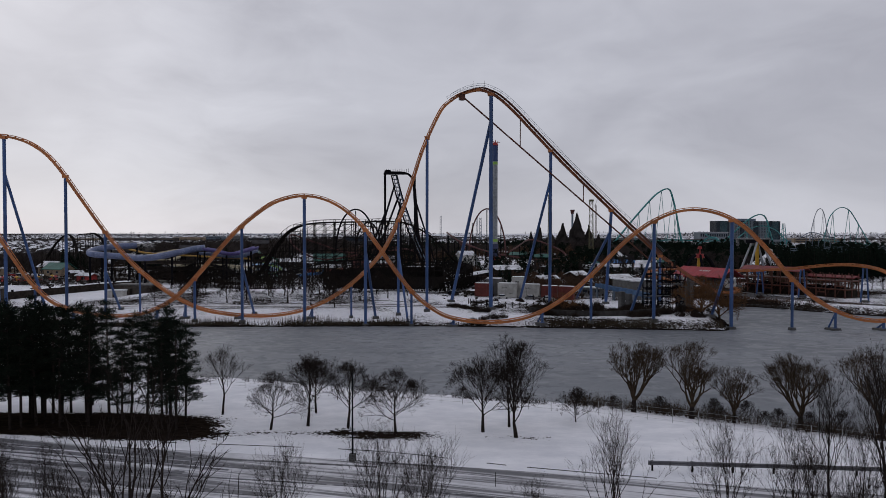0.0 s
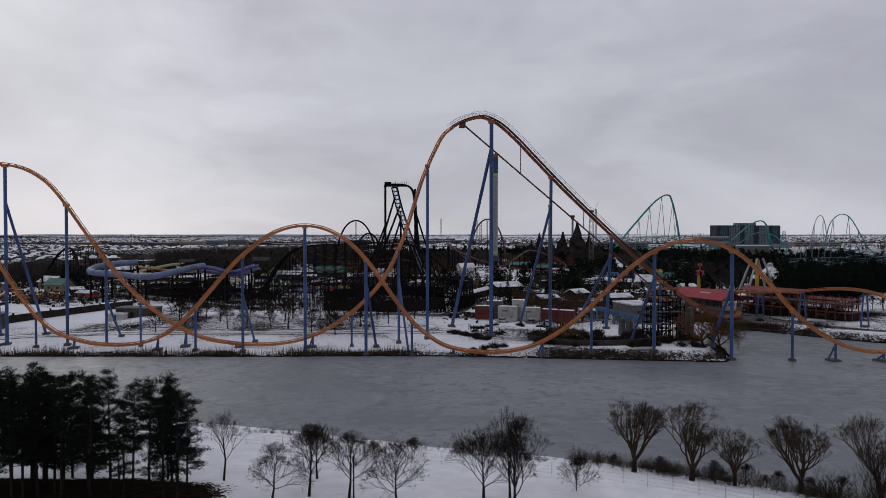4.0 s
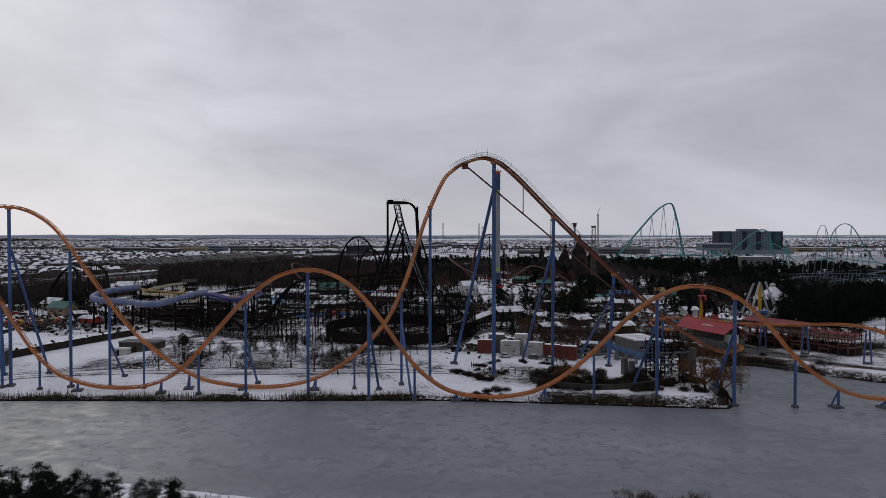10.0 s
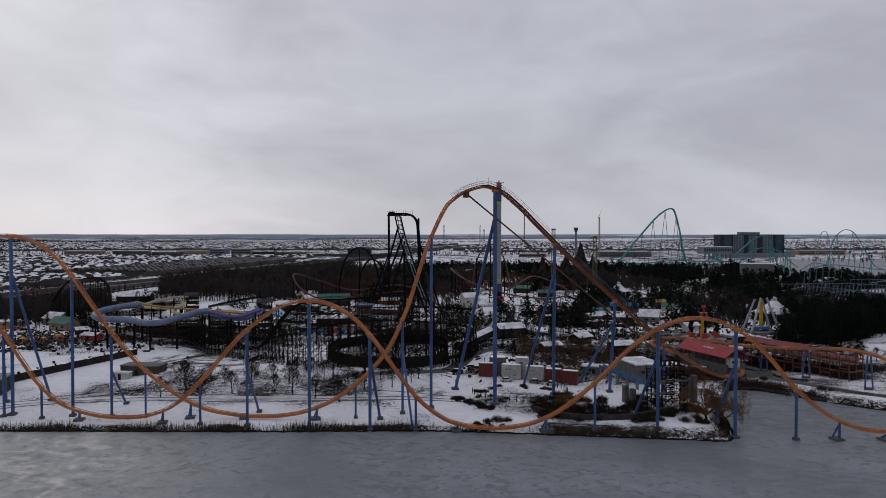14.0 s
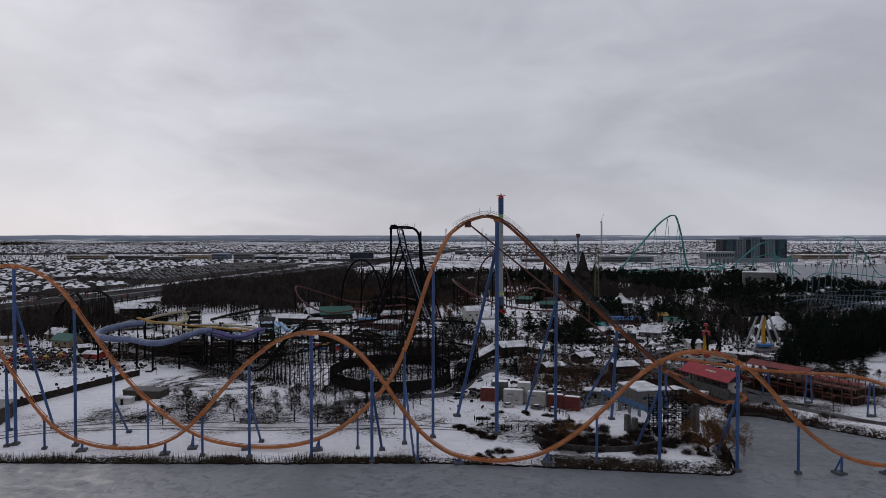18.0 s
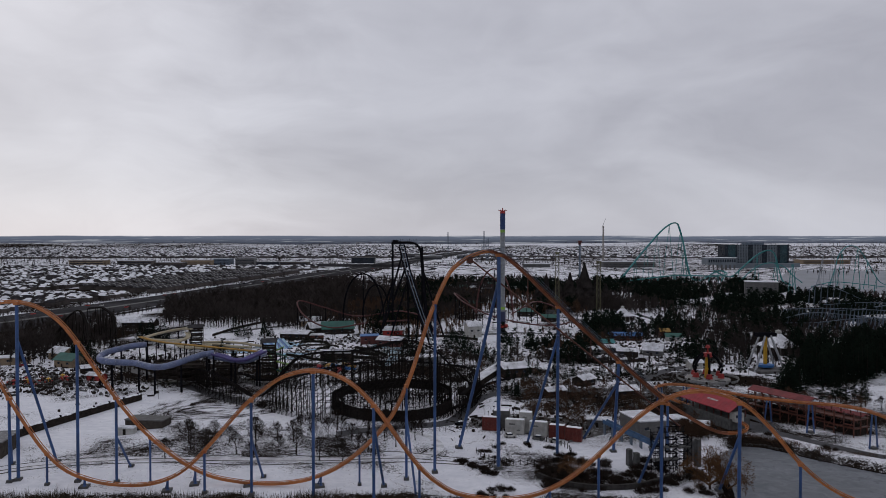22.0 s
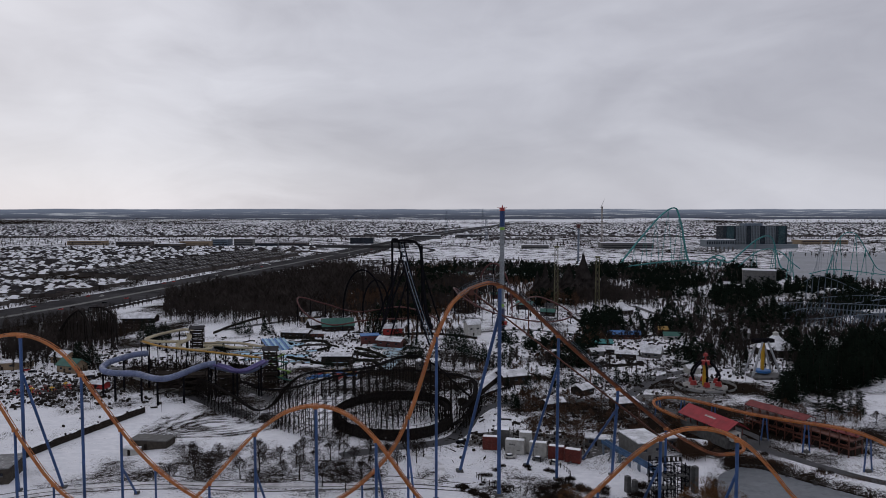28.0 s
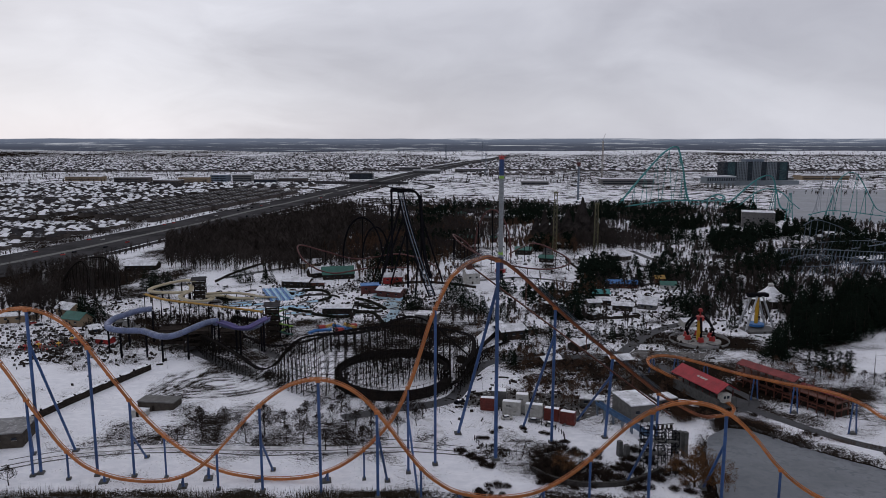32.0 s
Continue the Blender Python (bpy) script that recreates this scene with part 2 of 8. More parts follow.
        return self.add(np.array(p) @ r.T + np.array(c), f)

    def mesh(self, name, mat, smooth=False):
        me = bpy.data.meshes.new(name)
        if self.n:
            me.from_pydata(np.vstack(self.v).tolist(), [], self.f)
        for m in (mat if isinstance(mat, (list, tuple)) else [mat]):
            me.materials.append(m)
        if smooth:
            me.polygons.foreach_set("use_smooth", [True] * len(me.polygons))
        me.update()
        return me


def thing(name, label, category, at=(0, 0, 0), rz=0.0, group="", kind=""):
    ob = new(name)
    ob.matrix_basis = pose(*at, 0, 0, rz)
    return tagged(ob, label, category, group, kind)


def part(name, mb, mat, parent, label="", smooth=False):
    ob = new(name, mb.mesh(name, mat, smooth) if isinstance(mb, MB) else mb)
    ob.parent = parent
    if label:
        ob["label"] = label
    return ob


def whole(name, mb, mat, label, category, at=(0, 0, 0), rz=0.0, group="", kind="", smooth=False):
    ob = new(name, mb.mesh(name, mat, smooth))
    ob.matrix_basis = pose(*at, 0, 0, rz)
    return tagged(ob, label, category, group, kind)


def spline(ctrl, step):
    """A smooth line through control points, cut at even steps."""
    c = np.array(ctrl, float)
    p = np.vstack((2 * c[0] - c[1], c, 2 * c[-1] - c[-2]))
    out = []
    for i in range(1, len(p) - 2):
        u = np.linspace(0, 1, 16, endpoint=False)[:, None]
        a, b, q, d = p[i - 1], p[i], p[i + 1], p[i + 2]
        out.append(0.5 * (2 * b + (q - a) * u + (2 * a - 5 * b + 4 * q - d) * u ** 2 + (3 * b - a - 3 * q + d) * u ** 3))
    out = np.vstack(out + [c[-1:]])
    s = np.concatenate(([0], np.cumsum(np.linalg.norm(np.diff(out, axis=0), axis=1))))
    k = np.linspace(0, s[-1], max(2, int(round(s[-1] / step)) + 1))
    return np.stack([np.interp(k, s, out[:, j]) for j in range(3)], 1)


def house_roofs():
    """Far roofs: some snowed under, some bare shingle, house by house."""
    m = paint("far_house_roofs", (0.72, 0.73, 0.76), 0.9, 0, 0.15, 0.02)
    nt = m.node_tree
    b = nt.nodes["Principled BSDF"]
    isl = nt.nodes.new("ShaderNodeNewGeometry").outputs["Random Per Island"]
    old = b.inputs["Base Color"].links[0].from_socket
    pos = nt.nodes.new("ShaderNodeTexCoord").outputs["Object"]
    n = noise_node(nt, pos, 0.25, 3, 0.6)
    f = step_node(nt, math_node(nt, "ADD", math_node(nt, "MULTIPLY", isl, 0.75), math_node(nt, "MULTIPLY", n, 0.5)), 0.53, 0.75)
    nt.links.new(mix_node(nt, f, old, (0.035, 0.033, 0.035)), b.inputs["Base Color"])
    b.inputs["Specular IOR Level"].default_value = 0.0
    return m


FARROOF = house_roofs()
PALESTONE = paint("pale_blue_grey_panels", (0.135, 0.158, 0.18), 0.7, 0, 0.15, 0.05)


# ---- ground, lake, roads ----
NEAR_SHORE = [(-900, 175), (-300, 158), (-120, 141), (-60, 131), (-34, 124), (0, 112), (23, 105.5), (36.5, 98.5), (51.5, 90), (75, 76), (120, 52), (300, 5), (900, -90)]
FAR_SHORE = [(900, 150), (300, 196), (200, 203), (152, 214), (138, 222), (125, 234), (111, 250), (103, 252), (93, 244), (86, 226), (82, 206), (76, 190), (62, 190.5), (33, 194), (14, 196.5), (-7, 198), (-60, 197), (-125, 197), (-400, 196), (-900, 200)]
LAKE = np.array(NEAR_SHORE + FAR_SHORE, float)
WATER_Z = -1.2


def lake_distance(x, y):
    """Metres outside the lake's edge (negative: out on the ice)."""
    a, b = LAKE, np.roll(LAKE, -1, axis=0)
    d = np.full(x.shape, 1e9)
    inside = np.zeros(x.shape, bool)
    for (ax, ay), (bx, by) in zip(a, b):
        ex, ey = bx - ax, by - ay
        t = np.clip(((x - ax) * ex + (y - ay) * ey) / (ex * ex + ey * ey), 0, 1)
        d = np.minimum(d, np.hypot(x - ax - t * ex, y - ay - t * ey))
        if ay != by:
            cr = ((ay > y) != (by > y)) & (x < (bx - ax) * (y - ay) / (by - ay) + ax)
            inside ^= cr
    return np.where(inside, -d, d)


def sstep(a, b, v):
    t = np.clip((v - a) / (b - a), 0, 1)
    return t * t * (3 - 2 * t)


def soft_noise(x, y, s, seed):
    r = np.random.RandomState(seed)
    k = r.normal(size=(7, 2)) / s
    ph = r.uniform(0, 6.28, 7)
    return sum(np.sin(x * a + y * b + p) for (a, b), p in zip(k, ph)) / 4.0


def far_rise(x, y):
    """The gently rolling rise of the land away from the park."""
    return sstep(700, 4600, y) * (10 + 9 * soft_noise(x, y, 420, 5)) + sstep(3500, 4860, y) * (13 + 6 * soft_noise(x, y, 600, 6))


def ground_z(x, y):
    x, y = np.asarray(x, float), np.asarray(y, float)
    d = lake_distance(x, y)
    near = y < 150
    base = np.where(near, 2.3 + 0.15 * soft_noise(x, y, 14, 3), 1.35 + 0.25 * soft_noise(x, y, 25, 4))
    base = base - np.where(near, 0, 1.65 * sstep(222, 203, y) * sstep(24, 8, x) * sstep(-330, -250, x))
    mound = sstep(222, 240, y) * sstep(300, 262, y) * sstep(-128, -100, x) * sstep(8, -22, x)
    base = base + np.where(near, 0, 2.6 * mound)
    base = base + far_rise(x, y)
    bank = np.where(near, 0.42 * sstep(-2.0, 2.0, d) + 0.58 * sstep(0.0, 20.0, d), sstep(-2.5, 4.5, d) ** 0.8)
    return -2.4 + (base + 2.4) * bank


def axis(parts):
    out = [np.arange(a, b, s) for a, b, s in parts]
    return np.concatenate(out + [[parts[-1][1]]])


gx = axis([(-4800, -2200, 200), (-2200, -1400, 130), (-1400, -400, 50), (-400, -210, 10), (-210, 210, 2.4), (210, 400, 10), (400, 1400, 50), (1400, 2200, 130), (2200, 4800, 200)])
gy = axis([(-900, -100, 80), (-100, 30, 13), (30, 132, 1.9), (132, 185, 5), (185, 300, 2.2), (300, 500, 6), (500, 1200, 25), (1200, 4860, 100)])
GX, GY = np.meshgrid(gx, gy)
GZ = ground_z(GX, GY)
# bare, unsnowed ground: 0 deep snow, 1 bare earth and grass
dl = lake_distance(GX, GY)
bare = 0.16 + 0.10 * soft_noise(GX, GY, 9, 8)
near = GY < 150
bare = np.where(near, bare - 0.10, bare + 0.065)
bare = bare + np.where(near, 0.3 * sstep(2.2, 0.3, dl), (0.24 + 0.1 * soft_noise(GX, GY, 4, 23)) * sstep(6.0, 1.0, dl)) * sstep(-2.5, -0.5, dl)
slope_band = sstep(213, 230, GY) * sstep(280, 250, GY) * sstep(-132, -108, GX) * sstep(6, -10, GX)
bare = bare + (0.165 + 0.06 * soft_noise(GX, GY, 5, 14)) * slope_band
bare = bare + 0.02 * sstep(228, 233, GY) * sstep(249, 240, GY) * slope_band
ring = np.hypot((GX + 100) / 1.25, GY - 290)
bare = bare + (0.16 + 0.09 * np.sin(ring * 1.5 + soft_noise(GX, GY, 9, 19))) * sstep(27, 20, ring) * sstep(1, 5, ring)
for cx, cy, rx, ry, am in ((26, 228, 18, 12, .13), (54, 212, 25, 14, .20), (33, 210, 9, 9, .30), (98, 282, 20, 30, .40), (126, 286, 22, 16, .36), (163, 282, 24, 16, .30), (150, 262, 20, 14, .16), (130, 245, 20, 12, .12), (60, 300, 30, 34, .26), (34, 262, 24, 14, .22), (-215, 352, 22, 14, .12), (-176, 352, 24, 12, .14), (-130, 356, 36, 22, .06), (0, 360, 40, 40, .16), (70, 380, 40, 30, .12)):
    bare = bare + (am + 0.05 * soft_noise(GX, GY, 5, 17)) * np.exp(-(((GX - cx) / rx) ** 2 + ((GY - cy) / ry) ** 2))
grove = sstep(75.8, 79.0, GY + 1.2 * soft_noise(GX, GY, 5, 15) + 0.12 * (GX + 30)) * sstep(91, 84.5, GY + 1.5 * soft_noise(GX, GY, 4, 18)) * sstep(-21, -33, GX + 2.5 * soft_noise(GX, GY, 3, 20))
bare = bare + (0.85 + 0.30 * soft_noise(GX, GY, 3, 15)) * grove
bare = bare + (0.26 + 0.10 * soft_noise(GX, GY, 2, 16)) * sstep(-32, -24, GX) * sstep(6, -4, GX) * np.exp(-((GY - 79.0) / 1.6) ** 2)
for tx, ty, tr in ((9, 77.0, 6), (-5, 77.8, 5.5), (5, 79, 1.4), (-27.3, 87.7, 1.6), (-15.6, 82.2, 1.8), (-19.6, 80.7, 1.8), (8, 82, 1.2), (-10.8, 81.6, 1.6), (-13, 79.6, 4), (-40, 86.5, 2)):
    bare = bare + (0.30 + 0.12 * soft_noise(GX, GY, 2, 16)) * np.exp(-(((GX - tx) / tr) ** 2 + ((GY - ty) / (0.34 * tr)) ** 2))
park = sstep(285, 330, GY) * sstep(1150, 900, GY) * sstep(-330, -200, GX)
bare = bare + 0.09 * park + 0.20 * park * np.maximum(soft_noise(GX, GY, 20, 11) - 0.1, -0.3)
wood = sstep(-290, -260, GX) * sstep(40, 10, GX) * sstep(575, 640, GY) * sstep(1000, 940, GY)
bare = bare + 0.24 * wood
bare = bare + 0.30 * np.exp(-(((GX + 262) / 38) ** 2 + ((GY - 512) / 46) ** 2)) + 0.22 * np.exp(-(((GX + 152) / 40) ** 4 + ((GY - 386) / 24) ** 4))
bare = np.where(GY > 1000, 0.362 + 0.07 * soft_noise(GX, GY, 170, 9) + 0.05 * soft_noise(GX, GY, 28, 29), bare)
suburb_ground = sstep(-330, -400, GX) * sstep(600, 680, GY) * sstep(1600, 1500, GY)
bare = np.where(GY <= 3000, np.maximum(bare, 0.47 * suburb_ground), bare)
gully = np.exp(-(((GX + 330) / 55) ** 2 + ((GY - 530) / 60) ** 2))
bare = bare + 0.40 * gully
belt = soft_noise(GX * 0.16, GY, 210, 10)
forest = 0.44 + 0.30 * belt + 0.10 * soft_noise(GX, GY, 90, 24) - 0.16 * sstep(-0.25, 0.2, GX / np.maximum(GY, 1))
bare = np.where(GY + 120 * soft_noise(GX, GY, 300, 12) > 3550, forest, bare)
bare = np.where((GY > 2200) & (GY <= 3300), 0.37 + 0.10 * soft_noise(GX, GY, 60, 13), bare)

ny, nx = GX.shape
idx = np.arange(nx * ny).reshape(ny, nx)
quads = np.stack((idx[:-1, :-1], idx[:-1, 1:], idx[1:, 1:], idx[1:, :-1]), -1).reshape(-1, 4)
gm = bpy.data.meshes.new("ground")
gm.from_pydata(np.stack((GX, GY, GZ), -1).reshape(-1, 3).tolist(), [], quads.tolist())
gm.attributes.new("bare", "FLOAT", "POINT").data.foreach_set("value", np.clip(bare, 0, 1.3).ravel().astype(np.float32))
gm.attributes.new("afar", "FLOAT", "POINT").data.foreach_set("value", sstep(800, 1050, GY).ravel().astype(np.float32))
gm.polygons.foreach_set("use_smooth", [True] * len(gm.polygons))


def ground_material():
    m = bpy.data.materials.new("patchy_snow_over_grass")
    m.use_nodes = True
    nt = m.node_tree
    b = nt.nodes["Principled BSDF"]
    at = nt.nodes.new("ShaderNodeAttribute")
    at.attribute_name = "bare"
    pos = nt.nodes.new("ShaderNodeTexCoord").outputs["Object"]
    n0 = noise_node(nt, pos, 0.035, 5, 0.6)
    n1 = noise_node(nt, scaled(nt, pos, (0.75, 1.3, 1)), 0.30, 6, 0.68)
    n2 = noise_node(nt, scaled(nt, pos, (0.7, 1.2, 1)), 1.5, 7, 0.75)
    t = math_node(nt, "ADD", math_node(nt, "MULTIPLY", n1, 0.22), math_node(nt, "ADD", math_node(nt, "MULTIPLY", n2, 0.38), math_node(nt, "MULTIPLY", noise_node(nt, pos, 3.1, 3, 0.7), 0.40)))
    t = math_node(nt, "ADD", t, math_node(nt, "MULTIPLY", math_node(nt, "SUBTRACT", n0, 0.5), 0.25))
    fa = nt.nodes.new("ShaderNodeAttribute")
    fa.attribute_name = "afar"
    f1 = noise_node(nt, scaled(nt, pos, (0.7, 0.9, 1)), 0.05, 5, 0.6)
    f2 = noise_node(nt, scaled(nt, pos, (0.8, 0.9, 1)), 0.22, 5, 0.65)
    tf = math_node(nt, "ADD", math_node(nt, "MULTIPLY", f1, 0.55), math_node(nt, "MULTIPLY", f2, 0.45))
    mixer = nt.nodes.new("ShaderNodeMix")
    nt.links.new(fa.outputs["Fac"], mixer.inputs[0])
    nt.links.new(t, mixer.inputs[2])
    nt.links.new(tf, mixer.inputs[3])
    t = mixer.outputs[0]
    thr = math_node(nt, "SUBTRACT", math_node(nt, "ADD", t, math_node(nt, "MULTIPLY", at.outputs["Fac"], 0.56)), 0.71)
    mask = step_node(nt, thr, -0.016, 0.022)
    earth = mix_node(nt, step_node(nt, n2, 0.3, 0.7), (0.007, 0.0055, 0.005), (0.022, 0.016, 0.012))
    snow = mix_node(nt, step_node(nt, n1, 0.3, 0.75), (0.64, 0.65, 0.69), (0.80, 0.80, 0.83))
    nt.links.new(mix_node(nt, mask, snow, earth), b.inputs["Base Color"])
    b.inputs["Roughness"].default_value = 0.9
    b.inputs["Specular IOR Level"].default_value = 0.0
    bn = nt.nodes.new("ShaderNodeBump")
    bn.inputs["Strength"].default_value, bn.inputs["Distance"].default_value = 0.7, 0.12
    nt.links.new(t, bn.inputs["Height"])
    nt.links.new(bn.outputs[0], b.inputs["Normal"])
    return m


gm.materials.append(ground_material())
tagged(new("ground", gm), "snow-covered ground with patches of brown grass", "ground", kind="structure")


def ice_material():
    m = bpy.data.materials.new("grey_lake_ice")
    m.use_nodes = True
    nt = m.node_tree
    b = nt.nodes["Principled BSDF"]
    pos = nt.nodes.new("ShaderNodeTexCoord").outputs["Object"]
    n0 = noise_node(nt, scaled(nt, pos, (0.6, 1.0, 1)), 0.018, 5, 0.55, 0.5)
    n1 = noise_node(nt, scaled(nt, pos, (0.75, 1.0, 1), 20), 0.26, 4, 0.6, 1.0)
    n3 = noise_node(nt, scaled(nt, pos, (0.8, 0.9, 1), 50), 0.42, 3, 0.5, 0.8)
    n2 = noise_node(nt, pos, 1.2, 5, 0.6)
    c = mix_node(nt, step_node(nt, n0, 0.32, 0.68), (0.100, 0.111, 0.126), (0.168, 0.181, 0.20))
    pale = math_node(nt, "MULTIPLY", step_node(nt, n1, 0.47, 0.60), step_node(nt, n0, 0.34, 0.60))
    c = mix_node(nt, math_node(nt, "MULTIPLY", pale, 0.55), c, (0.27, 0.285, 0.31))
    c = mix_node(nt, math_node(nt, "MULTIPLY", step_node(nt, n3, 0.50, 0.62), step_node(nt, n0, 0.30, 0.55, 0.25, 0.85)), c, (0.095, 0.107, 0.123))
    c = mix_node(nt, math_node(nt, "MULTIPLY", step_node(nt, n2, 0.45, 0.75), 0.4), c, (0.12, 0.13, 0.145))
    sx = nt.nodes.new("ShaderNodeSeparateXYZ")
    nt.links.new(pos, sx.inputs[0])
    inlet = math_node(nt, "MULTIPLY", step_node(nt, sx.outputs[0], 70.0, 105.0), step_node(nt, sx.outputs[1], 165.0, 205.0))
    c = mix_node(nt, math_node(nt, "MULTIPLY", inlet, step_node(nt, n0, 0.25, 0.7, 0.75, 0.3)), c, (0.085, 0.095, 0.105))
    nt.links.new(c, b.inputs["Base Color"])
    nt.links.new(step_node(nt, n1, 0.3, 0.7, 0.34, 0.62), b.inputs["Roughness"])
    b.inputs["Specular IOR Level"].default_value = 0.38
    bn = nt.nodes.new("ShaderNodeBump")
    bn.inputs["Strength"].default_value, bn.inputs["Distance"].default_value = 0.25, 0.05
    nt.links.new(n2, bn.inputs["Height"])
    nt.links.new(bn.outputs[0], b.inputs["Normal"])
    return m


whole("water", MB().slab([(-900, -120), (900, -120), (900, 270), (-900, 270)], WATER_Z - 0.5, WATER_Z), ice_material(), "frozen grey lake with patchy refrozen ice", "lake", kind="structure")


def strip(name, pts, width, mat, label, category, lift=0.06, step=3.0, widths=None):
    """A road laid on the ground along a line, with its own small thickness."""
    p = spline([(x, y, 0) for x, y in pts], step)
    t = np.gradient(p, axis=0)
    t /= np.linalg.norm(t, axis=1)[:, None]
    s = np.stack((t[:, 1], -t[:, 0], 0 * t[:, 0]), 1)
    k = 5
    off = np.linspace(-width / 2, width / 2, k)
    v = np.concatenate([p + s * o for o in off])
    v[:, 2] = ground_z(v[:, 0], v[:, 1]) + lift
    edge = np.concatenate([p + s * off[0], p + s * off[-1]])
    edge[:, 2] = ground_z(edge[:, 0], edge[:, 1]) - 0.4
    n = len(p)
    f = [(j * n + i, (j + 1) * n + i, (j + 1) * n + i + 1, j * n + i + 1) for j in range(k - 1) for i in range(n - 1)]
    f += [(k * n + i, i, i + 1, k * n + i + 1) for i in range(n - 1)]
    f += [((k - 1) * n + i, (k + 1) * n + i, (k + 1) * n + i + 1, (k - 1) * n + i + 1) for i in range(n - 1)]
    return whole(name, MB().add(np.vstack((v, edge)), f), mat, label, category, kind="structure")


# ---- the orange coaster ----
LIFT = [(98, 250.5, 4.2), (92.5, 245, 6.3), (86, 241.8, 9.5)]
TRACK_A = [(72.5, 237.4, 18.3), (58, 232.8, 30.6), (40.2, 227.1, 46.2), (28.8, 223.4, 57), (23.3, 221.7, 62.4), (17.8, 219.9, 67), (14.2, 218.8, 68.8), (10.7, 217.7, 69.4),
           (5.5, 216.2, 67.8), (2, 215.2, 65.6), (-1.4, 214.2, 61.9), (-6.5, 212.9, 50.7), (-9.8, 212.1, 40.5), (-13.2, 211.3, 30.4), (-18.1, 209.8, 20.3), (-24.6, 208, 12.8),
           (-32.7, 206.5, 6.6), (-40.9, 206, 3.0), (-49.2, 206.2, 1.4), (-57.6, 206.5, 1.2), (-64.4, 206.8, 1.8), (-71.1, 207.1, 3.1), (-77.9, 207.4, 6.1), (-84.7, 207.9, 10.5), (-91.6, 208.4, 16.2)]
TRACK_A2 = [(-98.5, 208.9, 23.8), (-107, 209.4, 35.3), (-112.5, 209.6, 43.0), (-117.3, 209.9, 48.4), (-122.4, 210.1, 51.9), (-127.6, 210.4, 53.8), (-132.8, 210.6, 54.4),
            (-138, 210.8, 53.6), (-143, 211, 51), (-150, 211.5, 44), (-160, 212.5, 31), (-172, 214, 18), (-186, 216, 10)]
TRACK_B = [(-162, 216, 52), (-150, 213, 46), (-140, 211, 35.5), (-132.2, 209, 25.3), (-126.7, 208.2, 17.6), (-121.3, 207.4, 10.8), (-114.1, 206.3, 5.0), (-105.1, 205, 2.2), (-96.3, 204, 1.4),
           (-87.7, 203, 2.1), (-80.8, 202.2, 4.5), (-75.7, 201.6, 8), (-70.7, 201.2, 13), (-62.4, 200.7, 22.4), (-57.9, 200.4, 27), (-50.9, 199.9, 32.4), (-46, 199.6, 34.8),
           (-39.7, 199.3, 36), (-33.1, 199, 34.9), (-26.7, 198.7, 31.3), (-20.3, 198.4, 24.6), (-12.3, 198.1, 13.5), (-7.6, 197.8, 7.9), (-2.8, 197.5, 4.1), (2, 197.2, 1.8)]
TRACK_B2 = [(9.9, 196.7, 0.6), (17.7, 196.2, 0.9), (25.5, 195.7, 2.9), (33.2, 195.3, 7.3), (40.9, 194.8, 14), (48.5, 194.3, 21.8), (53.1, 194, 25.8), (57.6, 193.7, 28.8), (63.6, 193.2, 31.3),
            (69.5, 192.6, 31.8), (75.5, 192.1, 30.5), (81.4, 191.5, 27.2), (87.3, 190.9, 21.3), (93.2, 190.4, 14), (99.2, 190.2, 8.5), (105.2, 190, 4.7), (111.2, 189.9, 2.5), (118.4, 189.7, 1.8),
            (128, 190, 3.4), (138, 192, 9), (148, 197, 18), (157, 204, 25), (161, 214, 25), (158, 223, 18)]
TRACK_C = [(153, 228, 12), (149, 232, 11.2), (145.5, 237, 13.4), (141.5, 244, 14.4), (137, 252, 14.0), (129.5, 264, 12.2), (118.5, 280, 10.6), (109, 293, 10.4), (101, 303, 10.2), (94, 307.5, 9.6), (88.5, 306, 8.6),
           (87.5, 300, 7.6), (91, 294, 6.6), (96, 286, 5.6), (101, 276, 5.2), (105, 267, 5.2), (107.5, 260, 5.0), (106.5, 254.5, 4.6), (103, 251.5, 4.4), (98, 250.5, 4.2)]
out_line = spline(LIFT + TRACK_A + TRACK_A2, 1.2)
apex = int(np.argmax(out_line[:, 2]))
back_line = spline(TRACK_B + TRACK_B2 + TRACK_C, 1.2)


def coaster_frames(p):
    t = np.gradient(p, axis=0)
    t /= np.linalg.norm(t, axis=1)[:, None]
    s = np.cross(t, (0, 0, 1.0))
    s /= np.linalg.norm(s, axis=1)[:, None]
    return t, s, np.cross(s, t)


def track_parts(owner, p, tie_mesh, ORANGE=ORANGE):
    t, s, u = coaster_frames(p)
    part("spine", MB().sweep(p - u * 0.62, [(-0.31, -0.33), (0.31, -0.33), (0.31, 0.33), (-0.31, 0.33)], s), ORANGE, owner)
    for o in (-0.52, 0.52):
        part("rail", MB().sweep(p + s * o, [(0.11 * math.cos(a), 0.11 * math.sin(a)) for a in np.arange(6) * math.pi / 3], s), ORANGE, owner)
    for i in range(1, len(p) - 1, 2):
        ob = part("tie", tie_mesh, None, owner)
        ob.matrix_basis = Matrix((
            (s[i][0], t[i][0], u[i][0], p[i][0]), (s[i][1], t[i][1], u[i][1], p[i][1]), (s[i][2], t[i][2], u[i][2], p[i][2]), (0, 0, 0, 1)))


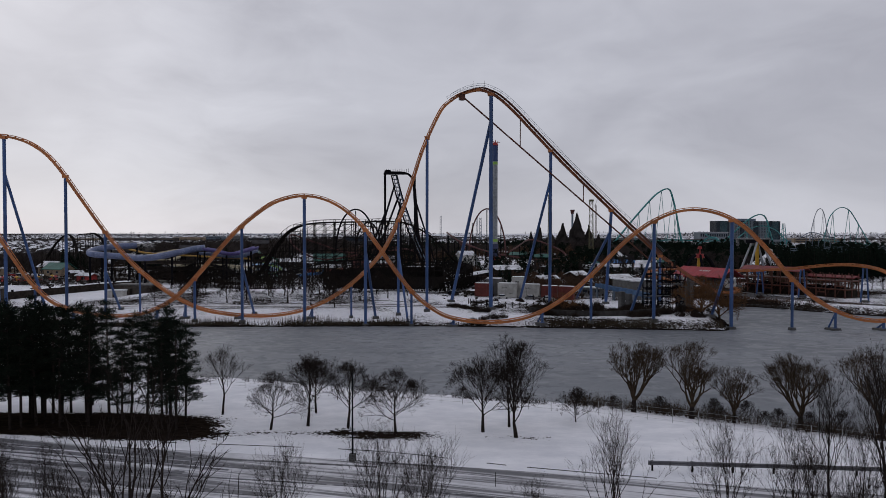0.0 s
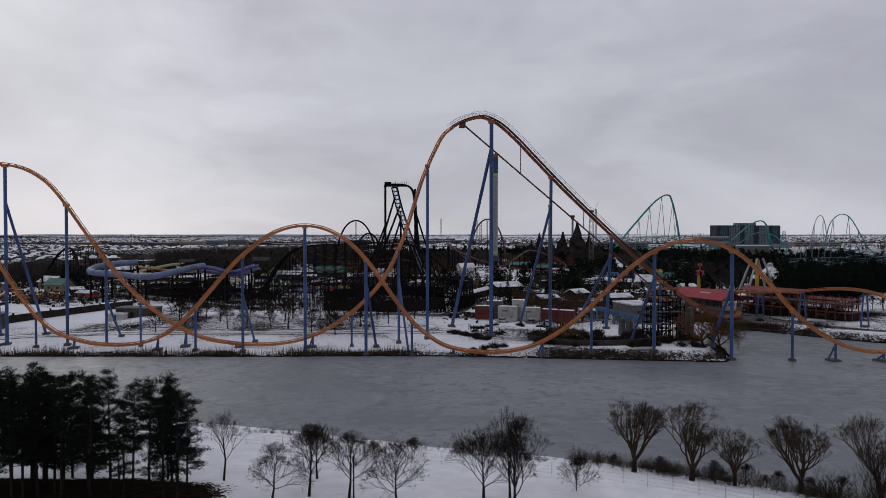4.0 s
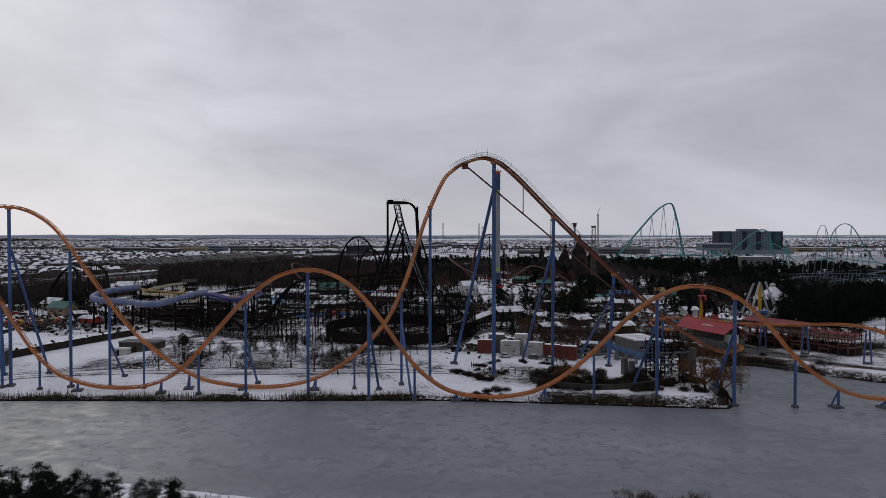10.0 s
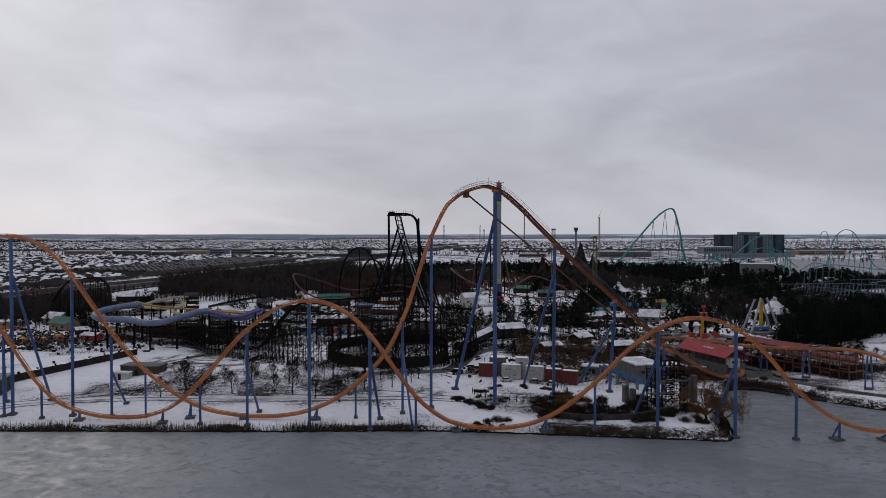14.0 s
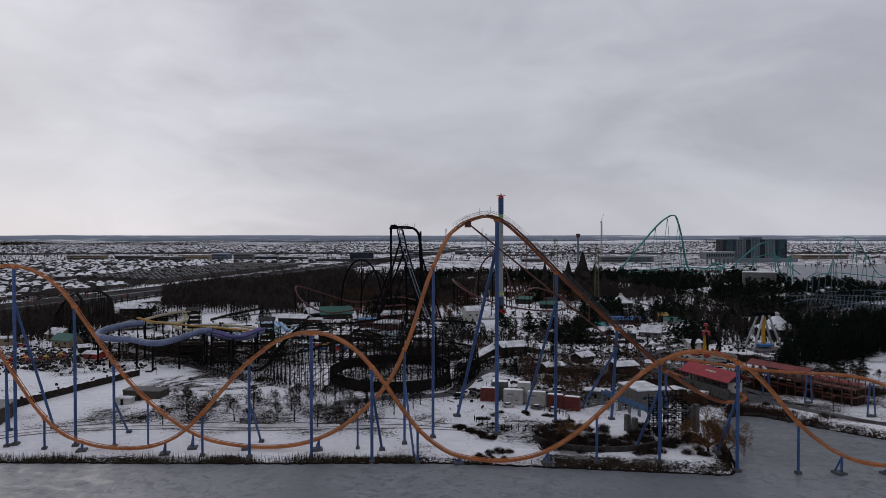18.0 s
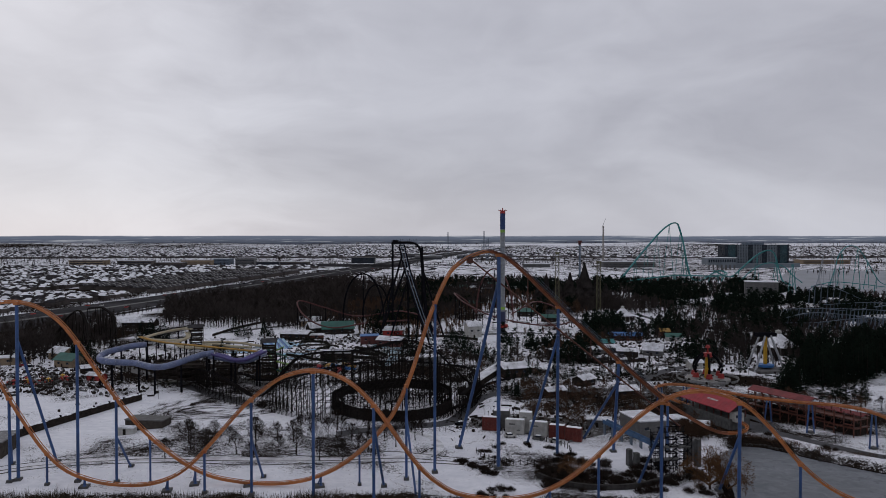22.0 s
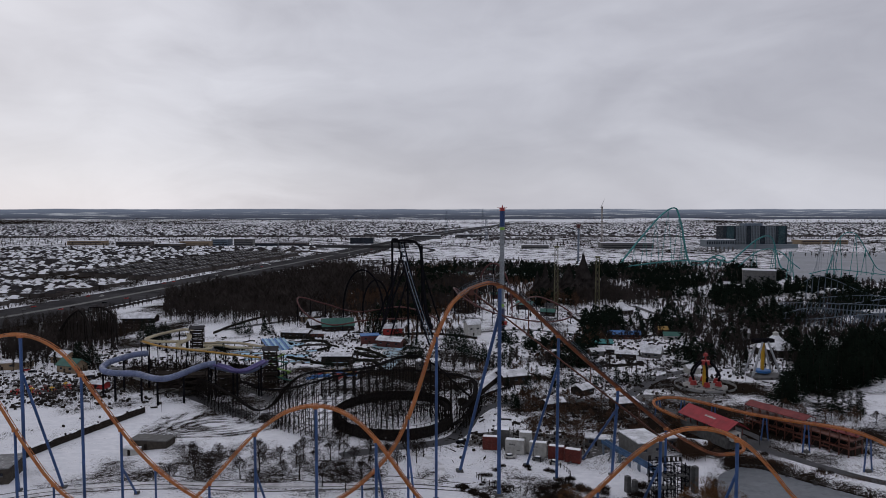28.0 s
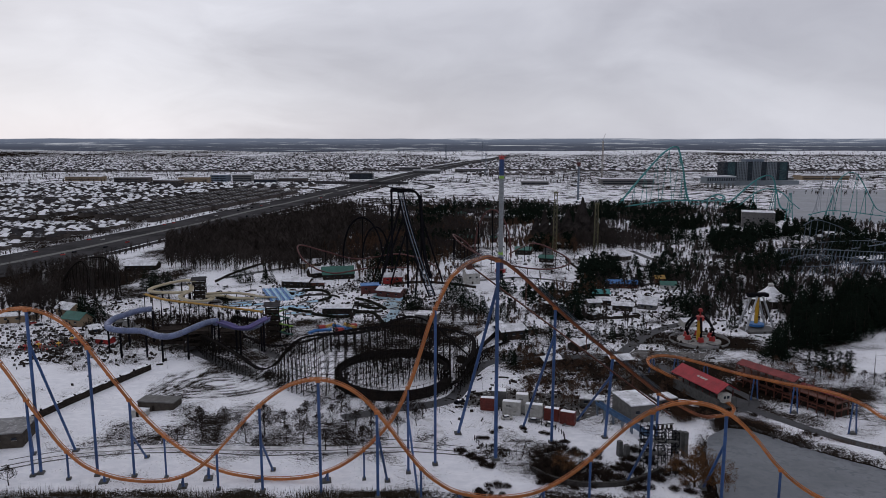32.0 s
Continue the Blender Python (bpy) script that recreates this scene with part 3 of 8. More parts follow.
tie = MB()
for sx in (-1, 1):
    tie.add([(sx * 0.5, -0.06, 0.02), (sx * 0.5, 0.06, 0.02), (sx * 0.28, 0.06, -0.4), (sx * 0.28, -0.06, -0.4), (0, -0.06, -0.02), (0, 0.06, -0.02), (0, 0.06, -0.4), (0, -0.06, -0.4)],
            [(0, 1, 2, 3), (4, 7, 6, 5), (0, 4, 5, 1), (0, 3, 7, 4), (1, 5, 6, 2)])
tie_mesh = tie.mesh("tie", ORANGE)
coaster = thing("roller_coaster", "tall orange steel roller coaster on blue tube supports", "roller coaster")
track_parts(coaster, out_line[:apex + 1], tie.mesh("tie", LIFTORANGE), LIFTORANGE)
track_parts(coaster, out_line[apex:], tie_mesh)
track_parts(coaster, back_line, tie_mesh)


def track_at(p, x, lo=None, hi=None, y_max=None):
    ok = np.ones(len(p), bool) if y_max is None else p[:, 1] < y_max
    i = np.where(ok)[0][np.argmin(np.abs(p[ok, 0] - x))]
    return p[i]


def footing(owner, x, y, r):
    g = max(float(ground_z(x, y)), WATER_Z) - 0.3
    part("footing", MB().box((x, y, g + 0.5), (r * 4.2, r * 4.2, 1.0), 8, 0.85), DARKCON, owner)


def post(p, x, r=0.42, y_max=None, braces=(), foot=None):
    c = track_at(p, x, y_max=y_max)
    fx, fy = foot or (c[0], c[1])
    g = float(ground_z(fx, fy))
    top = c[2] - 0.95
    mb = MB().rod((fx, fy, g - 0.5), (c[0], c[1], top), r, r, 10)
    ob = part("support_post", mb, BLUE, coaster, smooth=False)
    part("track_saddle", MB().box((c[0], c[1], top + 0.05), (r * 3.0, r * 2.2, 0.9), 0, 1.2), ORANGE, ob)
    footing(ob, fx, fy, r)
    for zf, fx, fy in braces:
        g2 = float(ground_z(fx, fy))
        br = part("brace", MB().rod((fx, fy, g2 - 0.3), (c[0], c[1], g + (top - g) * zf), r * 0.85, r * 0.85, 10), BLUE, coaster)
        footing(br, fx, fy, r)


def short_leg(p, x, y_max=None):
    """An A-shaped low support in a valley."""
    c = track_at(p, x, y_max=y_max)
    g = max(float(ground_z(c[0], c[1])), WATER_Z)
    ob = part("low_support", MB().rod((c[0], c[1], g - 0.3), (c[0], c[1], c[2] - 0.9), 0.34, 0.34, 10), BLUE, coaster)
    part("base_plate", MB().rod((c[0], c[1], g + 0.5), (c[0], c[1], g + 0.75), 0.62, 0.5, 10), BLUE, ob)
    part("strut", MB().rod((c[0] - 1.2, c[1] + 1.5, g + 0.2), (c[0], c[1], c[2] - 1.1), 0.24, 0.24, 8), BLUE, ob)
    part("footing", MB().box((c[0] - 0.4, c[1] + 0.5, g + 0.15), (2.9, 3.2, 0.8), 12, 0.9), DARKCON, ob)


post(out_line, 14.3, 0.62, braces=[(0.88, 2.5, 238.5)])
post(out_line, 34.0, 0.5, braces=[(0.82, 26.2, 244.8)], foot=(34.9, 232.2))
post(out_line, 54.6, 0.5, braces=[(0.8, 47.0, 252.0)], foot=(54.3, 236.5))
post(out_line, 73, 0.42)
post(out_line, -4.7, 0.46, foot=(-5.1, 215.8))
post(out_line, -13.4, 0.4, braces=[(0.68, -9.9, 199.5)])
post(out_line, -27.6, 0.3)
post(out_line, -89.6, 0.3)
post(out_line, -100.6, 0.4, braces=[(0.55, -100.9, 220.1)])
post(out_line, -112.5, 0.45)
post(out_line, -131.2, 0.5, braces=[(0.8, -127, 224.6)])
for x in (-75.8, -60.0, -38.4):
    short_leg(out_line, x)
post(back_line, -132.5, 0.42, 232, braces=[(0.75, -140, 222)])
post(back_line, -120.2, 0.34, 232)
post(back_line, -70.9, 0.36, 232)
post(back_line, -57.6, 0.40, 232, braces=[(0.6, -57.0, 212.4)])
post(back_line, -39.6, 0.45, 232)
post(back_line, -22, 0.45, 232, braces=[(0.8, -19.8, 206.6)])
post(back_line, -8.9, 0.36, 232)
post(back_line, 40.4, 0.36, 232)
post(back_line, 57.6, 0.45, 232, braces=[(0.75, 53.6, 203.5)])
post(back_line, 78.4, 0.48, 200, braces=[(0.7, 76.0, 200.5)])
post(back_line, 93.8, 0.38, 200)
for x in (-108.3, -82, 3, 27, 105.3, 118):
    short_leg(back_line, x, 200 if x > 60 else 210)
for x, y in ((143.5, 241), (131, 260), (121, 273), (109, 293), (100, 304), (89, 306)):
    i = int(np.argmin(np.hypot(back_line[:, 0] - x, back_line[:, 1] - y) + np.where(back_line[:, 2] < 9, 50, 0)))
    c = back_line[i]
    for o in (-1.4, 1.4):
        ob = part("support_post", MB().rod((c[0] + o, c[1], 0.8), (c[0] + o * 0.4, c[1], c[2] - 1.1), 0.3, 0.3, 8), BLUE, coaster)
    footing(ob, c[0], c[1], 0.5)

# lift walkways with handrails, and the tie truss under the lift
lift_p = spline(TRACK_A[:10], 1.2)
lt, ls, lu = coaster_frames(lift_p)
for o in (-1.45, 1.45):
    part("walkway", MB().sweep(lift_p + ls * o - lu * 0.1, [(-0.6, -0.07), (0.6, -0.07), (0.6, 0.07), (-0.6, 0.07)], ls), RUST, coaster, "rusty grated lift walkway")
    for hgt in (0.6, 1.15):
        part("handrail", MB().sweep(lift_p + ls * (o * 1.25) + lu * hgt, [(-0.035, -0.035), (0.035, -0.035), (0.035, 0.035), (-0.035, 0.035)], ls), GREYSTEEL, coaster)
    for i in range(0, len(lift_p), 2):
        a = lift_p[i] + ls[i] * (o * 1.25)
        part("rail_post", MB().rod(a - lu[i] * 0.1, a + lu[i] * 1.15, 0.035, 0.035, 4), GREYSTEEL, coaster)
for x, h in ((12.5, 2.6), (9.0, 2.4)):
    c = track_at(lift_p, x)
    part("mast", MB().rod(c, c + np.array((0, 0, h)), 0.06, 0.06, 5), STEEL, coaster)
truss_a, truss_b = np.array((6.2, 216.5, 66.3)), np.array((78.0, 239.2, 8.8))
part("tie_tube", MB().rod(truss_a, truss_b, 0.26, 0.26, 8), RUST, coaster, "rust-red tie tube under the lift")
part("tie_bracket", MB().box((5.6, 216.2, 66.4), (1.6, 1.6, 1.8), 17), RUST, coaster)
for x in (24.3, 45.0, 63.0):
    c = track_at(lift_p if x < 70 else out_line, x)
    f = (c[0] - truss_a[0]) / (truss_b[0] - truss_a[0])
    q = truss_a + (truss_b - truss_a) * f
    part("hanger", MB().rod(c - np.array((0, 0, 1.0)), q, 0.16, 0.16, 6), RUST, coaster)


# ---- trees ----
def bare_tree(seed, h, wide=0.36, stem=0.25, trunk=0.2, kids=(11, 6, 5, 7), spread=0.78, droop=0.0, rise=0.10, thin=1.0, crest=0.70, limb=0.42):
    """Trunk and a bare crown that forks down to fine twigs. Returns two meshes' worth."""
    r = random.Random(seed)
    tr, cr = MB(), MB()
    tris = []

    def fork(p, d, ln, rad, lev):
        n = 2 if lev < 2 else 1
        q = p
        for k in range(n):
            e = q + d * (ln / n)
            if lev < 3:
                cr.rod(q, e, rad * (1 - 0.3 * k), rad * (0.7 - 0.25 * k), 5 if lev == 0 else 3, False)
            else:
                w = d.cross(Vector((r.gauss(0, 1), r.gauss(0, 1), r.gauss(0, 1)))).normalized() * max(rad, 0.014 * thin)
                tris.append((q - w, q + w, e))
            if k == 0 and n == 2:
                mid = e
                d = (d + Vector((r.gauss(0, .14), r.gauss(0, .14), rise - droop))).normalized()
            q = e
        if lev + 1 > len(kids) - 1:
            return
        for i in range(kids[lev + 1]):
            f = r.uniform(.25, 1.0) if i else 1.0
            s = p.lerp(q, f)
            a = Vector((r.gauss(0, 1), r.gauss(0, 1), r.gauss(0, 1)))
            a = (a - d * a.dot(d)).normalized()
            nd = (d + a * spread * r.uniform(.6, 1.25) + Vector((0, 0, rise - droop * (lev + 1)))).normalized()
            fork(s, nd, ln * r.uniform(.48, .72), rad * 0.48, lev + 1)

    top = Vector((r.gauss(0, 0.03 * h), r.gauss(0, 0.03 * h), h * crest))
    joints = [Vector((0, 0, -0.3)), Vector((r.gauss(0, .012 * h), r.gauss(0, .012 * h), h * stem)), top * 0.72, top]
    rad = [trunk * 1.25, trunk, trunk * 0.6, trunk * 0.25]
    for a, b, p, q in zip(joints, joints[1:], rad, rad[1:]):
        tr.rod(a, b, p, q, 7, False)
    for i in range(kids[0]):
        f = i / max(1, kids[0] - 1)
        base = joints[1].lerp(top, f * 0.95)
        az = i * 2.4 + r.uniform(-.4, .4)
        el = 0.36 + 1.05 * f + r.uniform(-.12, .12)
        d = Vector((math.cos(az) * math.cos(el), math.sin(az) * math.cos(el), math.sin(el)))
        fork(base, d, h * wide * (1.0 - (0.30 if crest < .75 else 0.55) * f) * r.uniform(.85, 1.1), trunk * limb * (1.1 - 0.6 * f), 0)
    v = np.array([tuple(x) for t in tris for x in t])
    cr.add(v, np.arange(len(v)).reshape(-1, 3))
    return tr, cr


def crown_tree(seed, h, stem=0.25, trunk=0.17, limbs=5, lean=0.62, split=(0.26, 0.62), levels=6, ratio=0.76, rise=0.07, twig=0.012, sprays=2, leader=True, wind=0.0):
    """A leafless tree that forks again and again into an even, rounded crown of fine twigs."""
    r = random.Random(seed)
    seg, tri = [], []

    def fork(p, d, ln, rad, lev):
        mid = p + d * ln * 0.5 + Vector((r.gauss(0, .04), r.gauss(0, .04), r.gauss(0, .03))) * ln
        d2 = (d + Vector((r.gauss(0, .10) + wind * lev * .03, r.gauss(0, .10), rise))).normalized()
        q = mid + d2 * ln * 0.5
        if lev < 4:
            seg.append((p, mid, rad, rad * .85, 5 if lev < 1 else 3))
            seg.append((mid, q, rad * .85, rad * .7, 5 if lev < 1 else 3))
        else:
            w = d2.cross(Vector((r.gauss(0, 1), r.gauss(0, 1), r.gauss(0, 1)))).normalized() * max(rad, twig)
            tri.append((p - w, p + w, q))
        if lev >= levels:
            for k in range(sprays):
                e = (d2 + Vector((r.gauss(0, .45) + wind * .2, r.gauss(0, .45), r.gauss(.05, .3)))).normalized()
                w = e.cross(Vector((r.gauss(0, 1), r.gauss(0, 1), 1))).normalized() * twig
                o = p.lerp(q, r.uniform(.3, 1))
                tri.append((o - w, o + w, o + e * ln * r.uniform(.6, 1.0)))
            return
        for k in range(2 if lev > 1 else 0):
            e = (d2 + Vector((r.gauss(0, .6), r.gauss(0, .6), r.gauss(.1, .4)))).normalized()
            w = e.cross(Vector((r.gauss(0, 1), r.gauss(0, 1), 1))).normalized() * twig
            o = p.lerp(q, r.uniform(.1, .9))
            tri.append((o - w, o + w, o + e * ln * r.uniform(.5, .9)))
        n = 3 if r.random() < (.6 if lev < 3 else .42) else 2
        base = r.uniform(0, 6.28)
        u = d2.orthogonal().normalized()
        v = d2.cross(u)
        for k in range(n):
            a = base + k * 6.283 / n + r.uniform(-.5, .5)
            t = r.uniform(*split)
            nd = (d2 * math.cos(t) + (u * math.cos(a) + v * math.sin(a)) * math.sin(t) + Vector((0, 0, rise))).normalized()
            start = q if k else p.lerp(q, r.uniform(.75, 1))
            fork(start, nd, ln * ratio * r.uniform(.8, 1.12), rad * (.66 if n == 2 else .58), lev + 1)

    top = Vector((r.gauss(0, .02 * h), r.gauss(0, .02 * h), h * stem))
    ln0 = h * (1 - stem) * .29
    if leader:
        crest = top + Vector((r.gauss(0, .02 * h), r.gauss(0, .02 * h), h * (.66 - stem)))
        seg.append((top, crest, trunk * .8, trunk * .3, 6))
        for k in range(limbs * 2):
            f = (k / (limbs * 2 - 1)) ** .9
            el = lean * (1.45 - 1.2 * f) * r.uniform(.85, 1.15)
            a = k * 2.4 + r.uniform(-.4, .4)
            d = Vector((math.cos(a) * math.sin(el), math.sin(a) * math.sin(el), math.cos(el)))
            fork(top.lerp(crest, f), d, ln0 * (1 - .42 * f) * r.uniform(.75, 1.15), trunk * (.42 - .2 * f), 1)
    else:
        for k in range(limbs):
            a = k * 6.283 / limbs + r.uniform(-.35, .35)
            el = lean * r.uniform(.35, 1.25)
            d = Vector((math.cos(a) * math.sin(el), math.sin(a) * math.sin(el), math.cos(el)))
            fork(top + Vector((0, 0, r.uniform(-.05, .12) * h * (1 if k else 0))), d, ln0 * r.uniform(.7, 1.15), trunk * (.6 if k else .78), 0)
    peak = max(max(q.z for t in tri for q in t), h * .5)
    k = h / peak
    tr, cr = MB(), MB()
    tr.rod((0, 0, -.4), top * k * .5, trunk * 1.3, trunk * 1.02, 8, False)
    tr.rod(top * k * .5, top * k * 1.04, trunk * 1.02, trunk * .8, 8, False)
    for a, b, r0, r1, n in seg:
        cr.rod(a * k, b * k, r0, r1, n, False)
    v = np.array([tuple(x * k) for t in tri for x in t])
    cr.add(v, np.arange(len(v)).reshape(-1, 3))
    return tr, cr


def pine(seed, h):
    """Tall pine: bare lower trunk, uneven whorls of limbs that end in flat tufts of needles, with gaps between."""
    r = random.Random(seed)
    tr, cr = MB(), MB()
    lean = Vector((r.gauss(0, .35), r.gauss(0, .35), 0))
    tr.rod((0, 0, -0.3), lean * .5 + Vector((0, 0, h * 0.5)), 0.18, 0.13, 7, False)
    tr.rod(lean * .5 + Vector((0, 0, h * 0.5)), lean + Vector((0, 0, h * 0.97)), 0.13, 0.03, 7, False)
    v = []
    low = r.uniform(.14, .40)
    whorls = 13
    for i in range(whorls):
        f = low + (0.97 - low) * (i / (whorls - 1))
        u = (f - low) / (1 - low)
        for j in range(r.choice((3, 4, 5))):
            z = h * f + r.uniform(-.3, .3)
            ln = (2.9 * (1 - u) ** .65 + 0.35) * r.uniform(.45, 1.15) * (.75 if u < .12 else 1)
            az = r.uniform(0, 6.28)
            d = Vector((math.cos(az), math.sin(az), r.uniform(-.15, .3) + 0.5 * max(0, u - .5)))
            o = lean * f + Vector((0, 0, z))
            tr.rod(o, o + d * ln, 0.05, 0.014, 4, False)
            for q in range(3 + int(ln * 2.4)):
                g = r.uniform(.3, 1.08)
                side = Vector((-d.y, d.x, 0)) * r.gauss(0, .24 * ln * g)
                c = o + d * ln * g + side + Vector((0, 0, r.gauss(.12, .12)))
                for k in range(15):
                    e = Vector((r.gauss(0, 1), r.gauss(0, 1), r.gauss(.55, .6))).normalized()
                    p = c + Vector((r.gauss(0, .26), r.gauss(0, .26), r.gauss(0, .09)))
                    w = e.cross(Vector((r.gauss(0, 1), r.gauss(0, 1), r.gauss(0, 1)))).normalized() * r.uniform(.03, .06)
                    v += [tuple(p - w), tuple(p + w), tuple(p + e * r.uniform(.28, .5))]
    cr.add(v, np.arange(len(v)).reshape(-1, 3))
    return tr, cr


def spruce(seed, h, wide=0.2, n=26, per=30, leaf=1.0):
    """Conical conifer of drooping sprays round a trunk."""
    r = random.Random(seed)
    tr, cr = MB(), MB()
    tr.rod((0, 0, -0.3), (0, 0, h * 0.98), 0.025 * h, 0.02, 6, False)
    for i in range(n):
        f = 0.06 + 0.92 * i / n
        rad = h * wide * (1 - f) ** 0.85 + 0.12
        for k in range(max(5, int(per * (1 - f)))):
            a = r.uniform(0, 6.28)
            g = r.uniform(.45, 1.12) * rad
            c = Vector((math.cos(a) * g, math.sin(a) * g, h * f + r.uniform(-.02, .02) * h))
            d = Vector((math.cos(a + r.gauss(0, .5)), math.sin(a + r.gauss(0, .5)), r.uniform(-.6, .25))).normalized()
            l = h * leaf * r.uniform(.035, .075)
            s = d.cross(Vector((0, 0, 1))).normalized() * l * r.uniform(.25, .45)
            u = Vector((0, 0, l * 0.2))
            cr.add([c - d * l * .4 + u, c + s - u, c + d * l, c - s - u], [(0, 1, 2), (0, 2, 3)])
    return tr, cr


def plant(kind, made, mats, at, label, category, rz=0.0, group=""):
    tr, cr = made
    t = thing(kind, label, category, at, rz, group)
    part("trunk", tr, mats[0], t)
    part("crown", cr, mats[1], t)
    return t


def on_ground(x, y, dz=0.0):
    return (x, y, float(ground_z(x, y)) + dz)


def repeat(sources, rows):
    """Copies of trees: which one, x, y, size, turn."""
    for src, x, y, k, rz in rows:
        ob = copy_thing(sources[src], pose(*on_ground(x, y), 0, 0, rz))
        ob.scale = (k, k, k)


maple = [plant("bare_tree", crown_tree(sd, 8.0, st, .15, lb, le, (.24, .55), 6, .80, .05, .014, 4), (BARK, BARK), on_ground(x, y), "leafless round-crowned young tree on the snowy bank", "tree", group="bare trees by the lake")
         for sd, x, y, st, lb, le in ((1, -10.8, 81.7, .26, 7, .66), (2, -19.6, 80.9, .24, 8, .85), (3, 4.8, 79.7, .24, 7, .56))]
repeat(maple, ((1, -5.0, 78.6, 1.0, 130), (2, -15.6, 82.4, 1.12, 300), (0, -15.7, 88.3, .9, 75), (2, 8.0, 81.9, 1.0, 20), (0, -39.8, 86.5, .8, 100), (1, -45.7, 92.2, .8, 200), (0, -4.2, 97.5, .35, 40), (1, -14, 95, .3, 140)))
maple[1].scale = (.9, .9, .9)
maple[2].scale = (1.15, 1.15, 1.15)
tall = plant("bare_tree", crown_tree(12, 12.0, .17, .2, 9, .38, (.2, .45), 6, .80, .10, .014, 4), (BARK, BARK), on_ground(8.4, 77.6), "tall leafless tree with an oval crown", "tree", group="bare trees by the lake")
plant("bare_tree", crown_tree(14, 9.2, .30, .13, 5, .48, (.25, .6), 5, .8, .06, .014, 3), (BARK, BARK), on_ground(-27.3, 87.7), "thin leafless tree with sparse upright branches", "tree", group="bare trees by the lake")
bush = plant("bare_shrub", crown_tree(9, 4.3, .06, .07, 10, .70, (.25, .6), 5, .8, .04, .016, 5), (BARK, BARK), on_ground(16.2, 84.1), "small dense leafless shrub on the snow", "shrub")
willows = [plant("willow", crown_tree(sd, hh, .2, .34, lb, le, (.22, .56), 6, .82, .12, .016, 6, False, w), (BARK, WILLOWBARK), on_ground(x, y), "spreading leafless willow on the lake shore", "tree", group="willows on the near shore")
           for sd, x, y, hh, lb, le, w in ((21, 26.5, 97.0, 10.2, 7, .78, .5), (22, 33.3, 93.6, 10.8, 6, .5, .9))]
repeat(willows, ((1, 38.6, 92.6, .74, 90), (0, 46.4, 90.6, 1.0, 160), (1, 53.4, 85.4, 1.05, 30), (0, 64, 84, 1.1, 250), (1, 74, 74, 1.1, 310)))
for k, (x, y) in enumerate(((24, 98.5), (30, 96.5), (36.2, 93), (42, 91), (44.5, 93), (50, 88), (3, 99.5), (-4, 101), (-9, 94), (57, 83), (46.5, 89), (40, 92.5))):
    ob = copy_thing(bush, pose(*on_ground(x, y), 0, 0, k * 67))
    ob.scale = (0.5 + 0.12 * (k % 3),) * 3
pines = [plant("pine_tree", pine(s, 13.9), (BARK, NEEDLE), on_ground(x, y), "tall dark pine with a bare lower trunk", "tree", group="pine grove by the lake")
         for s, x, y in ((31, -46.0, 83.2), (32, -41.3, 82.2), (33, -32.1, 83.6))]
repeat(pines, ((0, -45.3, 83.9, 1.0, 50), (1, -39.7, 84.0, 1.03, 140), (2, -35.2, 84.1, .94, 210), (0, -30.5, 80.9, .93, 300), (1, -30.8, 84.7, .82, 20), (2, -48.6, 81.2, .96, 95), (0, -51.1, 83.2, .98, 170), (1, -53.8, 80.5, 1.03, 260),
               (2, -57, 84.0, 1.0, 30), (1, -50.0, 88, 1.0, 200), (0, -43.2, 86.6, .9, 330), (2, -55.5, 87, 1.0, 280), (1, -59.5, 81.5, .97, 120), (0, -49.6, 85.2, .95, 77), (2, -52.6, 85.6, 1.0, 260), (1, -55.0, 83.4, .98, 44), (0, -60.0, 86.0, 1.05, 200), (2, -47.4, 82.2, .94, 15), (1, -32.4, 81.6, .9, 250),
               (0, -48.2, 85.4, 1.0, 61), (2, -49.4, 80.4, 1.0, 300), (1, -50.6, 86.4, 1.05, 12), (0, -46.6, 88.4, .96, 222), (1, -44.2, 81.4, .95, 88), (2, -38.2, 86.6, .9, 132), (0, -34.4, 88.0, .86, 190), (1, -52.0, 81.6, 1.0, 290), (2, -42.4, 84.0, 1.0, 310), (0, -37.6, 82.8, .8, 70)))
# slim trees close to the start of the climb
slim = [plant("bare_sapling", crown_tree(s, 12, .16, .12, 6, .30, (.16, .42), 5, .8, .12, .011, 2), (BARK, BARK), on_ground(x, y), "slim leafless tree with upright branches", "tree", group="slim trees by the road")
        for s, x, y in ((41, 32.6, 58.5), (42, -3.2, 40), (43, 11.0, 45))]
repeat(slim, ((1, -0.6, 41, .93, 70), (2, -9.4, 44, .84, 120), (1, 19.0, 46, .90, 200), (2, 22.4, 45, .95, 280), (0, 26.0, 48, .80, 40), (1, 6.2, 44, .62, 310), (0, 34.5, 54, 1.15, 190), (0, 37, 58, 1.2, 80), (1, -26, 42, .62, 240), (2, -29, 46, .72, 25), (0, -25, 47, .66, 110), (1, -22.5, 44, .6, 300), (2, -27.5, 49.5, .7, 200), (0, -31, 50, .72, 60), (1, 40, 57, 1.1, 20), (2, 30, 50, .8, 260)))
sparse = plant("bare_sapling", bare_tree(47, 17, .24, .40, .2, (7, 4, 3, 3), .55, 0, .2, .9, .7, .5), (BARK, BARK), on_ground(-12.4, 29), "tall thin leafless tree with few branches", "tree")
repeat([sparse], ((0, -10.9, 28.5, .97, 160), (0, -14.8, 30, .86, 250)))

